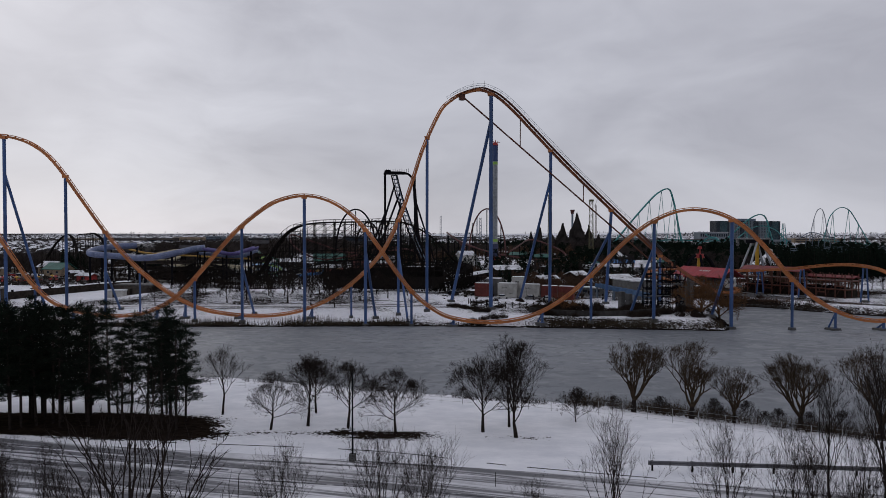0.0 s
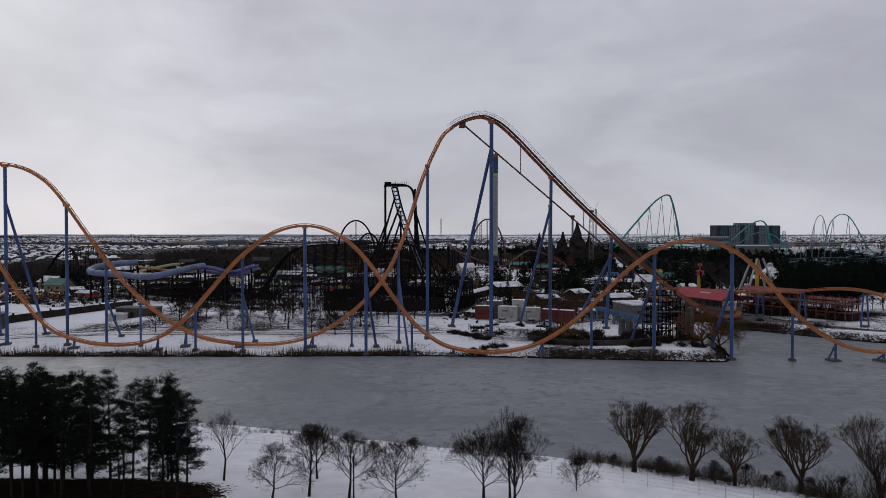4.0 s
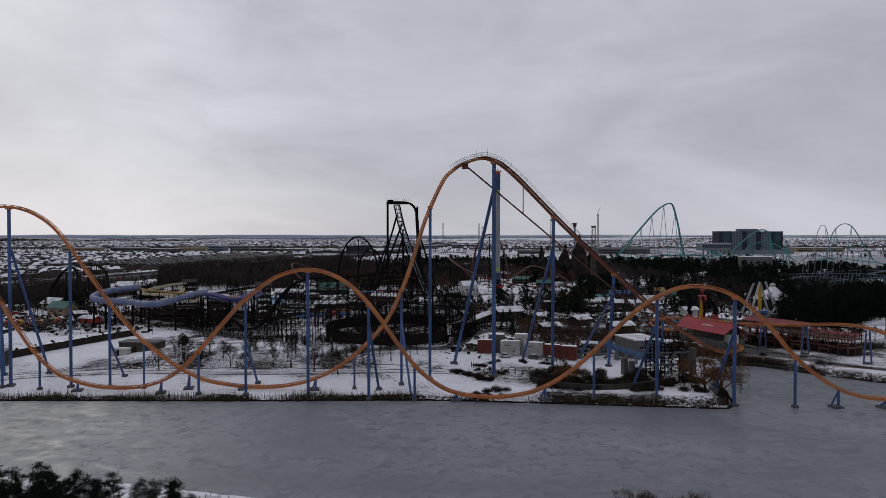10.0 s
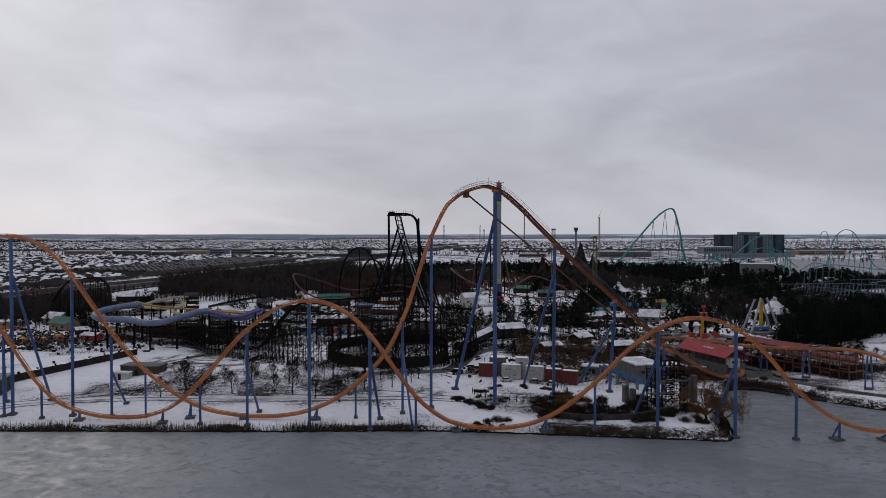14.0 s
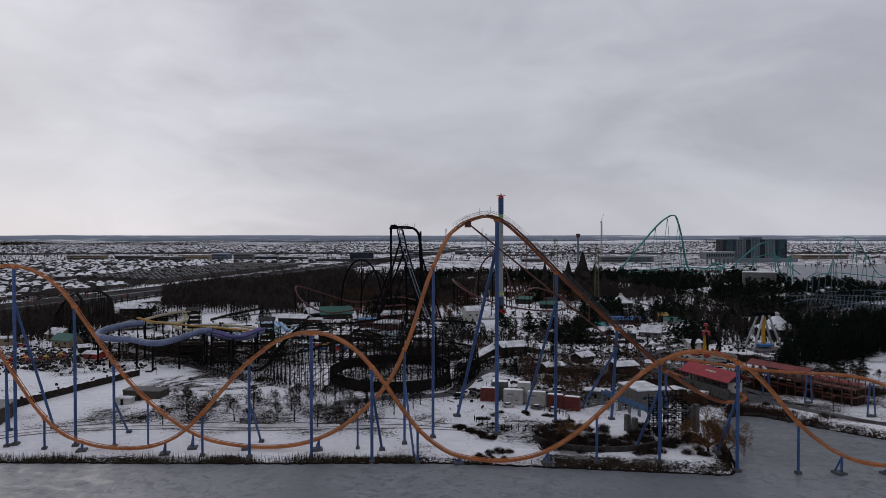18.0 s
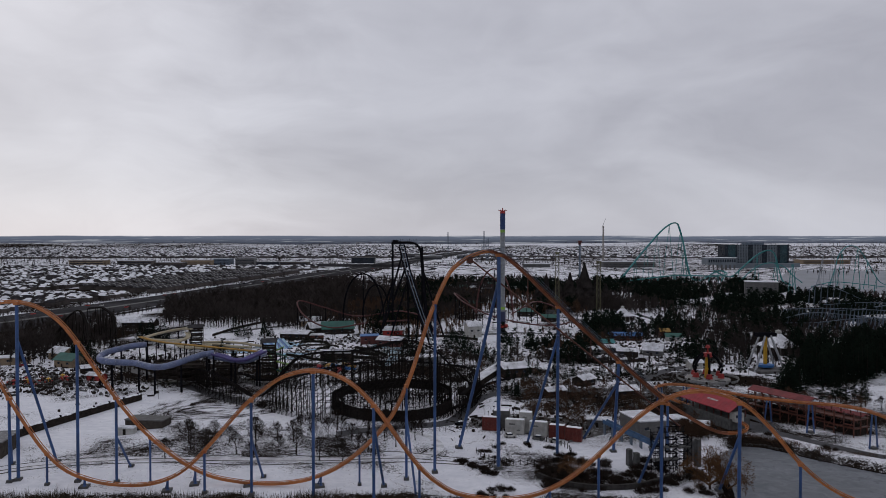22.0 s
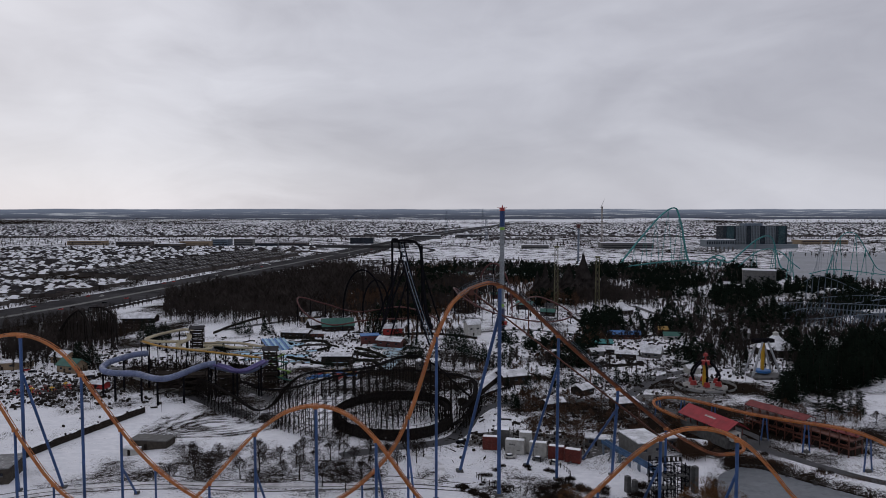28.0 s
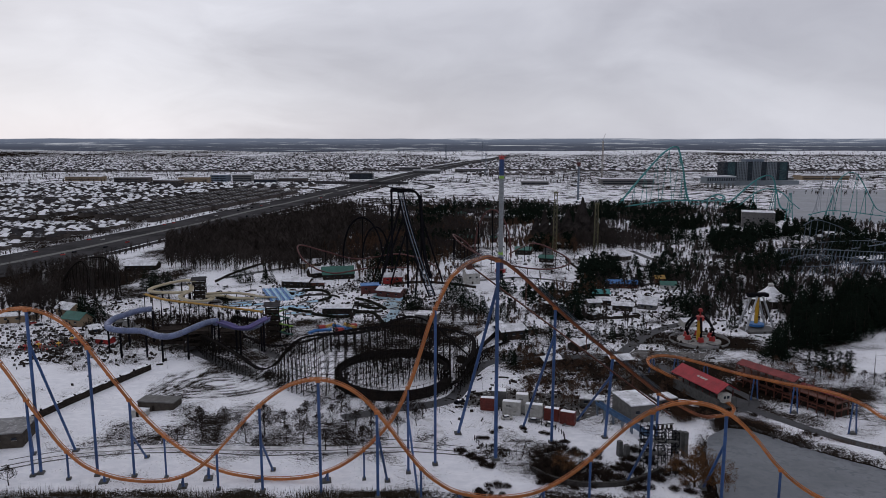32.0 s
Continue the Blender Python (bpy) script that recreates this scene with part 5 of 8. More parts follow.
part("track", MB().sweep(tl4, [(-0.7, -0.7), (0.7, -0.7), (0.7, 0.4), (-0.7, 0.4)]), TEAL, teal)
for x in (426, 431, 436):
    part("lift_post", MB().rod((x, 900, 1), (431 + (x - 431) * .25, 900, 38), .5, .4, 6), TEAL, teal)
for i in range(6):
    part("lift_brace", MB().rod((426 + i * .4, 900, 5 + i * 5), (435.5 - i * .5, 900, 9 + i * 5), .25, .25, 5), TEAL, teal)
for ln, k in ((tl, 7), (tl2, 7), (tl3, 9), (tl4, 8)):
    for q in ln[2::k]:
        if q[2] > 12:
            for o in (-0.10, 0.10):
                part("support_leg", MB().rod((q[0] + o * q[2], q[1] + 4, 1), (q[0], q[1], q[2] - 1), 0.42, 0.34, 6), TEAL, teal)


def hill_coaster(name, label, ln, mat, w=0.8, every=4, lean=0.12, legs=0.45):
    t = thing(name, label, "roller coaster")
    p = spline(ln, 3.0)
    part("track", MB().sweep(p, [(-w, -w), (w, -w), (w, w * 0.5), (-w, w * 0.5)]), mat, t)
    for q in p[1::every]:
        if q[2] > 5:
            for o in (-lean, lean):
                part("support_leg", MB().rod((q[0] + o * q[2], q[1] + 3, 1), (q[0], q[1], q[2] - 0.8), legs, legs * 0.8, 5), mat, t)
    return t


PALESTEEL = paint("pale_grey_steel", (0.24, 0.26, 0.29), 0.55, 0, 0.2, 0.2)
hill_coaster("steel_coaster", "grey steel coaster hill beside the far lot", [(482, 945, 4), (488, 948, 16), (492, 950, 31), (496, 950, 48), (500, 950, 57), (504, 950, 59), (507, 950, 56), (510, 950, 47), (513, 950, 30), (518, 950, 8)], PALESTEEL, 0.45, 7, 0.05, 0.25)
hill_coaster("steel_coaster", "tall teal coaster hill beside the far lot", [(510, 960, 8), (519, 965, 28), (524, 965, 47), (533, 965, 58), (542, 965, 61), (551, 965, 57), (559, 965, 46), (569, 965, 29), (580, 965, 12), (592, 962, 6)], TEAL, 0.6, 8, 0.10, 0.4)
hill_coaster("steel_coaster", "low teal coaster run beside the far lot", [(455, 900, 10), (480, 895, 16), (510, 890, 14), (545, 885, 10), (590, 880, 8)], TEAL, 0.6, 6, 0.05, 0.3)
hill_coaster("steel_coaster", "grey-blue twisted coaster with many supports", [(352, 704, 20), (361, 702, 26), (370, 700, 25), (384, 698, 20), (398, 694, 13), (413, 686, 8), (424, 672, 7), (428, 656, 9), (420, 640, 13), (400, 628, 15), (372, 622, 12), (345, 618, 9), (325, 612, 11)], GREYSTEEL, 0.45, 2, 0.03, 0.24)
hill_coaster("steel_coaster", "grey-blue twisted coaster with many supports", [(262, 556, 6), (276, 540, 8), (298, 530, 12), (325, 528, 14), (350, 536, 13), (362, 552, 9), (350, 570, 7), (320, 576, 10), (290, 572, 12), (262, 556, 10)], GREYSTEEL, 0.35, 1, 0.06, 0.26)
hill_coaster("steel_coaster", "grey-blue twisted coaster with many supports", [(300, 640, 5), (290, 618, 10), (300, 596, 13), (330, 582, 14), (365, 584, 12), (390, 596, 9), (400, 620, 12), (380, 640, 14), (340, 650, 11)], GREYSTEEL, 0.35, 1, 0.06, 0.26)

# ---- hotel and far towers ----
hotel = thing("hotel", "wide dark glass hotel block with pale stone bays", "hotel", (692, 1632, float(ground_z(692, 1632))), 12)
hz = 49.0
part("body", MB().box((0, 0, hz / 2), (164, 26, hz + 6)), GLASS, hotel)
part("podium", MB().box((4, -12, 4), (186, 40, 11)), PALESTONE, hotel)
part("penthouse", MB().box((-2, 0, hz + 5), (46, 18, 7)), GREYSTEEL, hotel)
for bx, bw in ((-36, 26), (0, 20), (38, 24)):
    for c in range(int(bw // 4) + 1):
        part("stone_fin", MB().box((bx - bw / 2 + c * 4.0, -13.6, hz / 2 + 4), (1.5, 1.6, hz - 2)), PALESTONE, hotel)
    for r in range(13):
        part("spandrel", MB().box((bx, -13.4, 6 + r * 3.5), (bw, 1.0, 1.3)), PALESTONE, hotel)
for i in range(13):
    part("floor_band", MB().box((0, -13.1, 8 + i * 3.4), (163, 0.4, 0.35)), TEALGLASS, hotel)
for bx in (-64, 68):
    part("glass_bay", MB().box((bx, -13.4, hz / 2 + 2), (18, 0.8, hz)), TEALGLASS, hotel)
wing = thing("hotel_wing", "low pale stone hotel entrance wing on columns", "building", (560, 1490, 4), 9)
part("upper_floor", MB().box((0, 0, 17), (64, 26, 14)), PALESTONE, wing)
part("roof", MB().box((0, 0, 24.5), (66, 28, 1)), SNOWROOF, wing)
for i in range(7):
    part("column", MB().box((-28 + i * 9.4, -11, 5), (2.4, 2.4, 11)), GREYWALL, wing)
for i in range(12):
    part("window", MB().box((-29 + i * 5.2, -13.1, 18), (3.0, 0.4, 6)), GLASS, wing)

drop = thing("drop_tower", "slim dark drop tower with a wide head", "tower ride", (218, 1210, float(ground_z(218, 1210))))
part("mast", MB().rod((0, 0, 0), (0, 0, 58), 1.9, 1.7, 8), GREYSTEEL, drop)
part("head", MB().rod((0, 0, 57), (0, 0, 64), 2.4, 4.2, 8), DKRED, drop)


# ---- woods, suburbs and highway ----
def scatter(template, spots, rng, kmin=.8, kmax=1.2):
    """Joins many turned and sized copies of one small mesh into a single one."""
    tv = np.vstack(template.v)
    tf = template.f
    tri = np.array([f for f in tf if len(f) == 3]).reshape(-1, 3)
    quad = np.array([f for f in tf if len(f) == 4]).reshape(-1, 4)
    n = len(tv)
    out, faces = [], []
    for i, (x, y, z, s) in enumerate(spots):
        a = rng.uniform(0, 6.28)
        k = s * rng.uniform(kmin, kmax)
        c, q = math.cos(a) * k, math.sin(a) * k
        out.append(np.stack((tv[:, 0] * c - tv[:, 1] * q + x, tv[:, 0] * q + tv[:, 1] * c + y, tv[:, 2] * k * rng.uniform(.85, 1.15) + z), 1))
        if len(tri):
            faces += (tri + i * n).tolist()
        if len(quad):
            faces += (quad + i * n).tolist()
    mb = MB()
    mb.v, mb.f, mb.n = [np.vstack(out)], faces, n * len(spots)
    return mb


def far_tree(seed, h=13, twigs=30, wmin=.10, wmax=.24):
    r = random.Random(seed)
    mb = MB()
    mb.rod((0, 0, -0.5), (0, 0, h * 0.55), 0.22, 0.14, 3, False)
    for i in range(twigs):
        f = r.uniform(.28, .95)
        a = r.uniform(0, 6.28)
        s = Vector((r.gauss(0, .2), r.gauss(0, .2), h * f * 0.75))
        d = Vector((math.cos(a), math.sin(a), r.uniform(.5, 1.8))).normalized() * h * r.uniform(.16, .32)
        w = d.cross(Vector((r.gauss(0, 1), r.gauss(0, 1), r.gauss(0, 1)))).normalized() * r.uniform(wmin, wmax)
        mb.add([s - w, s + w, s + d], [(0, 1, 2)])
    return mb


def in_wood(x, y):
    near = (x > np.interp(y, [548, 575, 687, 830, 1020], [-212, -236, -280, -262, -236])) & (x < np.interp(y, [575, 620, 980, 1240], [-88, -94, -136, -150]))
    return near & (y > 552) & (y < np.interp(x, [-300, -276, -232, -198, -168, -136], [740, 775, 825, 920, 1000, 1060]))


rng = random.Random(77)
spots = []
while len(spots) < 3900:
    x, y = rng.uniform(-300, -80), rng.uniform(552, 1070)
    if in_wood(np.array(x), np.array(y)):
        if rng.random() > min(1, (-88 - x) / 30) * (1 if y > 640 else .6):
            continue
        spots.append((x, y, float(ground_z(x, y)), rng.uniform(.75, 1.35)))
whole("bare_woods", scatter(far_tree(5, 14, 34), spots, rng), FARBARK, "dense leafless dark wood in front of the highway", "woods", kind="stuff")

HWY = [(-470, 250), (-400, 500), (-358, 640), (-335, 760), (-310, 880), (-288, 1030), (-247, 1243), (-187, 1600), (-119, 1970), (-28, 2460), (70, 2900), (180, 3350), (300, 3800)]


def highway_x(y):
    return np.interp(y, [q[1] for q in HWY], [q[0] for q in HWY])


for o, w, lab in ((-24, 34, "wide grey highway carriageway with light traffic"), (20, 34, "wide grey highway carriageway with light traffic"), (46, 9, "dark service road beside the highway")):
    strip("road", [(x + o, y) for x, y in HWY], w, HIGHWAY, lab, "road", 0.35, 25.0)
strip("road", [(-360, 1632), (-187, 1612), (-96, 1604)], 9, HIGHWAY, "grey overpass road crossing the highway", "road", 6.0, 20)
strip("road", [(-150, 1790), (-70, 1760), (20, 1690), (60, 1610)], 10, HIGHWAY, "grey slip road joining the crossing", "road", .5, 20)
strip("median", [(x - 2, y) for x, y in HWY], 8, DARKCON, "dark muddy strip between the carriageways", "verge", 0.3, 25.0)
strip("road", [(-150, 1640), (-148, 1560), (-120, 1490), (-76, 1440), (-48, 1470), (-40, 1540), (-66, 1620), (-96, 1700)], 12, HIGHWAY, "grey ramp curving off the highway", "road", .4, 20)
strip("road", [(-205, 1345), (-262, 1440), (-330, 1510), (-440, 1545), (-640, 1560), (-1000, 1570)], 18, HIGHWAY, "grey cross street beyond the highway", "road", .4, 20)


def house_mesh(spots, rng, wall, roof, name, label):
    """Rows of far houses: walls and snowy pitched roofs, joined."""
    vw, fw, vr, fr = [], [], [], []
    a = 0
    for (x, y, z, w, d, h, ang) in spots:
        c, s = math.cos(ang), math.sin(ang)

        def tr(p):
            return [(x + px * c - py * s, y + px * s + py * c, z + pz) for px, py, pz in p]
        n = len(vw)
        vw += tr([(-w, -d, -1), (w, -d, -1), (w, d, -1), (-w, d, -1), (-w, -d, h), (w, -d, h), (w, d, h), (-w, d, h), (-w, 0, h + 2.3), (w, 0, h + 2.3)])
        fw += [(n, n + 1, n + 5, n + 4), (n + 2, n + 3, n + 7, n + 6), (n + 1, n + 2, n + 6, n + 9, n + 5), (n + 3, n, n + 4, n + 8, n + 7)]
        m = len(vr)
        o = 0.5
        vr += tr([(-w - o, -d - o, h - .2), (w + o, -d - o, h - .2), (w * .55, 0, h + 2.7), (-w * .55, 0, h + 2.7), (w + o, d + o, h - .2), (-w - o, d + o, h - .2)])
        fr += [(m, m + 1, m + 2, m + 3), (m + 3, m + 2, m + 4, m + 5), (m + 1, m + 4, m + 2), (m + 5, m, m + 3)]
    t = thing(name, label, "houses", kind="stuff")
    part("wall", MB().add(vw, fw), wall, t)
    part("roof", MB().add(vr, fr), roof, t)
    return t


def suburb(x0, x1, y0, y1, keep, rng, row=42, gap=12.0, h=4.6):
    spots, trees = [], []
    y = y0
    while y < y1:
        bend = rng.uniform(0, 6.28)
        tilt = rng.uniform(-0.12, 0.12)
        x = x0
        while x < x1:
            yy = y + 9 * math.sin(x / 130 + bend) + tilt * (x - x0) * 0.12
            if keep(x, yy) and rng.random() > 0.07:
                g = float(far_rise(np.array(x), np.array(yy))) + 1.5
                for off in (-10.0, 10.0):
                    spots.append((x + rng.uniform(-1, 1), yy + off + rng.uniform(-1.5, 1.5), g, rng.uniform(4.2, 5.4), rng.uniform(4.6, 6.0), h * rng.uniform(.85, 1.15), rng.choice((0, 0, math.pi / 2)) + rng.uniform(-.15, .15)))
                    if rng.random() < (0.6 if yy < 1700 else 0.2):
                        trees.append((x + rng.uniform(-7, 7), yy + off * 2.0, g, rng.uniform(.3, .5)))
            x += gap * rng.uniform(.92, 1.15)
        y += row * rng.uniform(.9, 1.2)
    return spots, trees


def gn_far(x, y):
    return float(soft_noise(np.array(x), np.array(y), 70, 51))


def west(x, y):
    # beyond the highway on its far side
    hx = highway_x(y) - 66
    town = 865 < y < 1440 and x > hx - 165
    return x < hx and not town and x > -0.66 * y - 60


# brick paled and greyed so the base colour carries the distance haze
HAZEBRICK = paint("haze_paled_brick_walls", (0.11, 0.10, 0.10), 0.9, 0, 0.4, 0.02, spec=0.0)
hs, ht = suburb(-1500, -300, 640, 1560, west, rng)
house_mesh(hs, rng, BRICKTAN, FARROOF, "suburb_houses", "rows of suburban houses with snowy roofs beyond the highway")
hs4, ht4 = suburb(-200, 560, 2000, 2350, lambda x, y: x > highway_x(y) + 160 and gn_far(x, y) > 0.25, rng, 44, 15, 5)
hs2, ht2 = suburb(-2500, 40, 2200, 3550, lambda x, y: abs(x) < 0.68 * y and x < highway_x(y) - 70, rng, 44, 13.5, 5.5)
hs3, ht3 = suburb(40, 2400, 2250, 3600, lambda x, y: x < 0.68 * y and x > highway_x(y) + 90 and gn_far(x * .5, y * .5) > -.45, rng, 44, 13.5, 5.5)
house_mesh(hs2 + hs3 + hs4, rng, HAZEBRICK, FARROOF, "distant_houses", "distant suburban houses with snowy roofs")
whole("suburb_trees", scatter(far_tree(8, 11, 14), ht + ht2 + ht3 + ht4 + ht4, rng), FARBARK, "small bare street trees among the houses", "trees", kind="stuff")


# dark-roofed townhouse rows beside the highway
TOWNROOF = paint("dark_shingles_dusted_with_snow", (.055, .053, .056), .9, 0, .3, .06, 0, (.30, .30, .32), 0, 5.0, 0.0)
for k in range(30):
    y, o = 915 + (k % 6) * 80 + (k // 6) * 14, 68 + (k // 6) * 31
    x = float(highway_x(y)) - o
    t = thing("townhouse_row", "long dark-roofed townhouse row beside the highway", "houses", (x, y, float(ground_z(x, y)) + .6), 80, "townhouse rows")
    part("wall", MB().box((0, 0, 2.2), (70, 9, 6)), BRICKTAN, t)
    part("roof", MB().gable((0, 0, 5.0), (70, 9), 2.3, 0, .5), TOWNROOF, t)
    for i in range(6):
        part("party_wall", MB().box((-28 + i * 11.2, 0, 6.4), (.5, 10, 2.6), 0, .5), WHITE, t)


# ---- planting through the park ----
shade = [plant("bare_tree", crown_tree(sd, 7.0, .22, .17, 6, .7, (.26, .62), 5, .79, .04, .032, 4), (BARK, BARK), on_ground(x, y), "small spreading leafless tree on the snowy mound", "tree", group="bare trees on the mound") for sd, x, y in ((61, -93, 227), (62, -80, 227.5))]
rng = random.Random(5)
for k, (x, y) in enumerate(((-87, 231.7), (-83, 234), (-90, 236), (-70.5, 230.4), (-62.1, 223), (-66, 234), (-56.8, 230.6), (-50, 230.6), (-53, 236), (-41.6, 224), (-35.4, 222), (-35.8, 230), (-45, 235), (-60, 238), (-30, 226), (-76, 236), (-27, 232), (-22, 240), (-44, 241), (-34, 238), (-17, 246), (-28, 246), (-52, 243), (-38, 247), (-13, 240), (-20, 234), (-24, 252), (-9, 247), (-68, 241), (-82, 241), (-48, 248), (-31, 251), (-41, 252), (-14, 253))):
    repeat(shade, ((k % 2, x + rng.uniform(-1.5, 1.5), y + rng.uniform(-1.5, 1.5), rng.uniform(.95, 1.35), rng.uniform(0, 360)),))
isle = plant("willow", crown_tree(71, 13.0, .14, .36, 8, .8, (.26, .66), 6, .80, .0, .03, 6, False), (BARK, paint("russet_willow_twigs", (0.12, 0.065, 0.033), 0.95, spec=0.0)), on_ground(74.0, 201.5), "wide russet leafless willow at the lake's corner", "tree")
ob = copy_thing(isle, pose(*on_ground(79.4, 203.0), 0, 0, 120))
ob.scale = (.9, .9, .9)
ob = copy_thing(isle, pose(*on_ground(36.5, 212.0), 0, 0, 40))
ob.scale = (.55, .55, .5)
ob = copy_thing(shade[0], pose(*on_ground(-137.0, 203.5), 0, 0, 77))


def shrub(seed, r0, h):
    r = random.Random(seed)
    v = []
    for i in range(420):
        a, f = r.uniform(0, 6.28), r.random() ** .6
        s = Vector((math.cos(a) * r0 * f * .55, math.sin(a) * r0 * f * .55, 0))
        e = Vector((math.cos(a) * r0 * f, math.sin(a) * r0 * f, h * (1 - .55 * f * f) * r.uniform(.6, 1.1)))
        s = s.lerp(e, r.uniform(0, .4))
        d = (e - s)
        w = d.cross(Vector((r.gauss(0, 1), r.gauss(0, 1), r.gauss(0, 1)))).normalized() * .035
        v += [tuple(s - w), tuple(s + w), tuple(e)]
    return MB().add(v, np.arange(len(v)).reshape(-1, 3))


shrub_mesh = shrub(4, 2.2, 2.0).mesh("shrub", paint("dark_garden_twigs", (0.034, 0.026, 0.022), .95, 0, .4, .8, spec=0.0))
for k, (x, y, s) in enumerate((*[(rng.uniform(26, 76), rng.uniform(198, 226), rng.uniform(.6, 1.3)) for q in range(70)], *[(24 + 17 * math.cos(q * .7) * rng.uniform(.6, 1.1), 232 + 13 * math.sin(q * .7) * rng.uniform(.6, 1.1), rng.uniform(.4, .8)) for q in range(26)], *[(2.5 + 10.5 * q / 22 + rng.uniform(-1.4, 1.4), 225.5 - 11.5 * q / 22 + rng.uniform(-1.2, 1.2), rng.uniform(.5, .9)) for q in range(23)], *[(rng.uniform(8, 16), rng.uniform(198.5, 201.5), rng.uniform(.5, .9)) for q in range(9)], *[(rng.uniform(27, 40), rng.uniform(203, 219), rng.uniform(.6, 1.1)) for q in range(34)], (14.2, 202.6, 1.2), (17, 201.5, .9), (11.5, 203.5, .8), (29.4, 206.3, 1.5), (33, 210, 1.3), (27.5, 212, 1.2), (38, 226, 1.3), (40.7, 223, 1.2), (36, 230, 1.1), (45, 213, 1.2), (50, 206, 1), (55, 203, 1), (60, 200, 1), (64, 205, 1.1), (67, 199, 1), (71, 210, 1.2), (72, 197, .9), (43, 206, 1), (58, 212, 1.1), (48, 220, 1.2),
                               (-148, 208, 1.6), (-152, 214, 1.4), (115, 257, .9), (127, 240, 1), (129.5, 238.4, .7), (146, 223, 1.1), (149, 222.4, .6))):
    ob = new("shrub", shrub_mesh)
    ob.matrix_basis = pose(*on_ground(x, y), 0, 0, k * 50)
    ob.scale = (s, s, s)
    tagged(ob, "bare reddish-brown shrub in the snow", "shrub", "shrubs near the shore")

brush = crown_tree(91, 6.5, .14, .12, 6, .7, (.26, .62), 4, .8, .05, .04, 4)
brush_src = plant("bare_tree", brush, (BARK, SHRUB), on_ground(46, 300), "small brown leafless tree among the park's yards", "tree", group="small trees in the yards")
for k in range(330):
    zone = (0, 0, 1, 2, 3, 4, 0)[k % 7]
    x, y = ((rng.uniform(30, 80), rng.uniform(264, 334)), (rng.uniform(76, 100), rng.uniform(252, 330)), (rng.uniform(84, 92), rng.uniform(250, 262)), (rng.uniform(14, 44), rng.uniform(330, 400)), (rng.uniform(108, 180), rng.uniform(284, 318)))[zone]
    if abs(x - 31) < 10 and abs(y - 364) < 10 or abs(x - 16 - (y - 350) * .35) < 5:
        continue
    repeat([brush_src], ((0, x, y, rng.uniform(.5, 1.0), rng.uniform(0, 360)),))
# reeds along the far shore
v = []
for i in range(21000):
    x = rng.uniform(-215, 76)
    y = np.interp(x, [-215, -125, -60, -7, 14, 33, 62, 76], [196.5, 197, 197, 198, 196.5, 194, 190.5, 190])
    dens = 0.5 + 0.5 * math.sin(x * 0.21) * math.sin(x * 0.057 + 1)
    if (-8 < x < 26) and rng.random() < .9 or rng.random() > 0.25 + 0.75 * dens:
        continue
    y += abs(rng.gauss(0.6, 1.1)) + 0.3
    z = float(-2.4 + 2.2 * sstep(-2.5, 4.5, np.array(y - 197.0)) ** .8) if x < 14 else -0.5
    h = rng.choice((rng.uniform(.4, 1.1), rng.uniform(1.0, 2.9))) * (0.6 + .6 * dens)
    dx, dy = rng.gauss(0, .22), rng.gauss(0, .22)
    v += [(x - .05, y, z - .2), (x + .05, y, z - .2), (x + dx, y + dy, z + h)]
whole("reeds", MB().add(v, np.arange(len(v)).reshape(-1, 3)), REED, "dry brown reeds along the lake's edge", "reeds", kind="stuff")
# dark muddy lip where the bank meets the ice
lip = spline([(-400, 196.2, 0), (-215, 196.3, 0), (-125, 197, 0), (-60, 197, 0), (-7, 198, 0), (14, 196.5, 0), (33, 194, 0), (62, 190.5, 0), (76, 190, 0), (82, 206, 0), (86, 226, 0), (93, 244, 0), (103, 252, 0), (111, 250, 0), (125, 234, 0), (138, 222, 0), (152, 214, 0), (200, 203, 0), (300, 196, 0)], 1.1)
for q in lip:
    q[0] += rng.gauss(0, .12)
    q[1] += rng.gauss(0, .22) - .15
    q[2] = WATER_Z + rng.uniform(-.12, .16)
whole("bank_edge", MB().sweep(lip, [(-.5, -.5), (.5, -.5), (.35, .22), (-.1, .3), (-.4, .1)]), paint("wet_dark_mud", (.016, .013, .011), .9, 0, .4, .8, .05, spec=0.0), "dark muddy lip where the bank meets the ice", "bank", kind="structure")
# rocks and dark edging along the inlet's far bank
v = MB()
for i in range(150):
    t = i / 150
    x, y = np.interp(t, [0, .3, .65, 1], [104, 111, 125, 152]), np.interp(t, [0, .3, .65, 1], [253, 250.5, 234.5, 214.5])
    v.box((x + rng.gauss(0, .6), y + rng.gauss(.8, .6), -0.7), (rng.uniform(.5, 1.4), rng.uniform(.5, 1.2), rng.uniform(.5, 1.0)), rng.uniform(0, 90), .7)
whole("bank_stones", v, STONE, "dark stones along the inlet's bank", "stones", kind="stuff")

vv = []
for i in range(2600):
    t = rng.random()
    x, y = np.interp(t, [0, .2, .5, 1], [104, 111, 127, 175]), np.interp(t, [0, .2, .5, 1], [255, 253, 236, 213])
    if 0.5 + 0.5 * math.sin(t * 41) * math.sin(t * 17 + 1) < rng.random() * .85:
        continue
    x, y = x + rng.gauss(.5, .8), y + rng.gauss(1.6, .8)
    z = float(ground_z(x, y))
    e = (x + rng.gauss(0, .4), y + rng.gauss(0, .4), z + rng.uniform(.4, 1.7))
    vv += [(x - .06, y, z - .2), (x + .06, y, z - .2), e]
whole("bank_brush", MB().add(vv, np.arange(len(vv)).reshape(-1, 3)), SHRUB, "low brown brush along the inlet's bank", "bushes", kind="stuff")
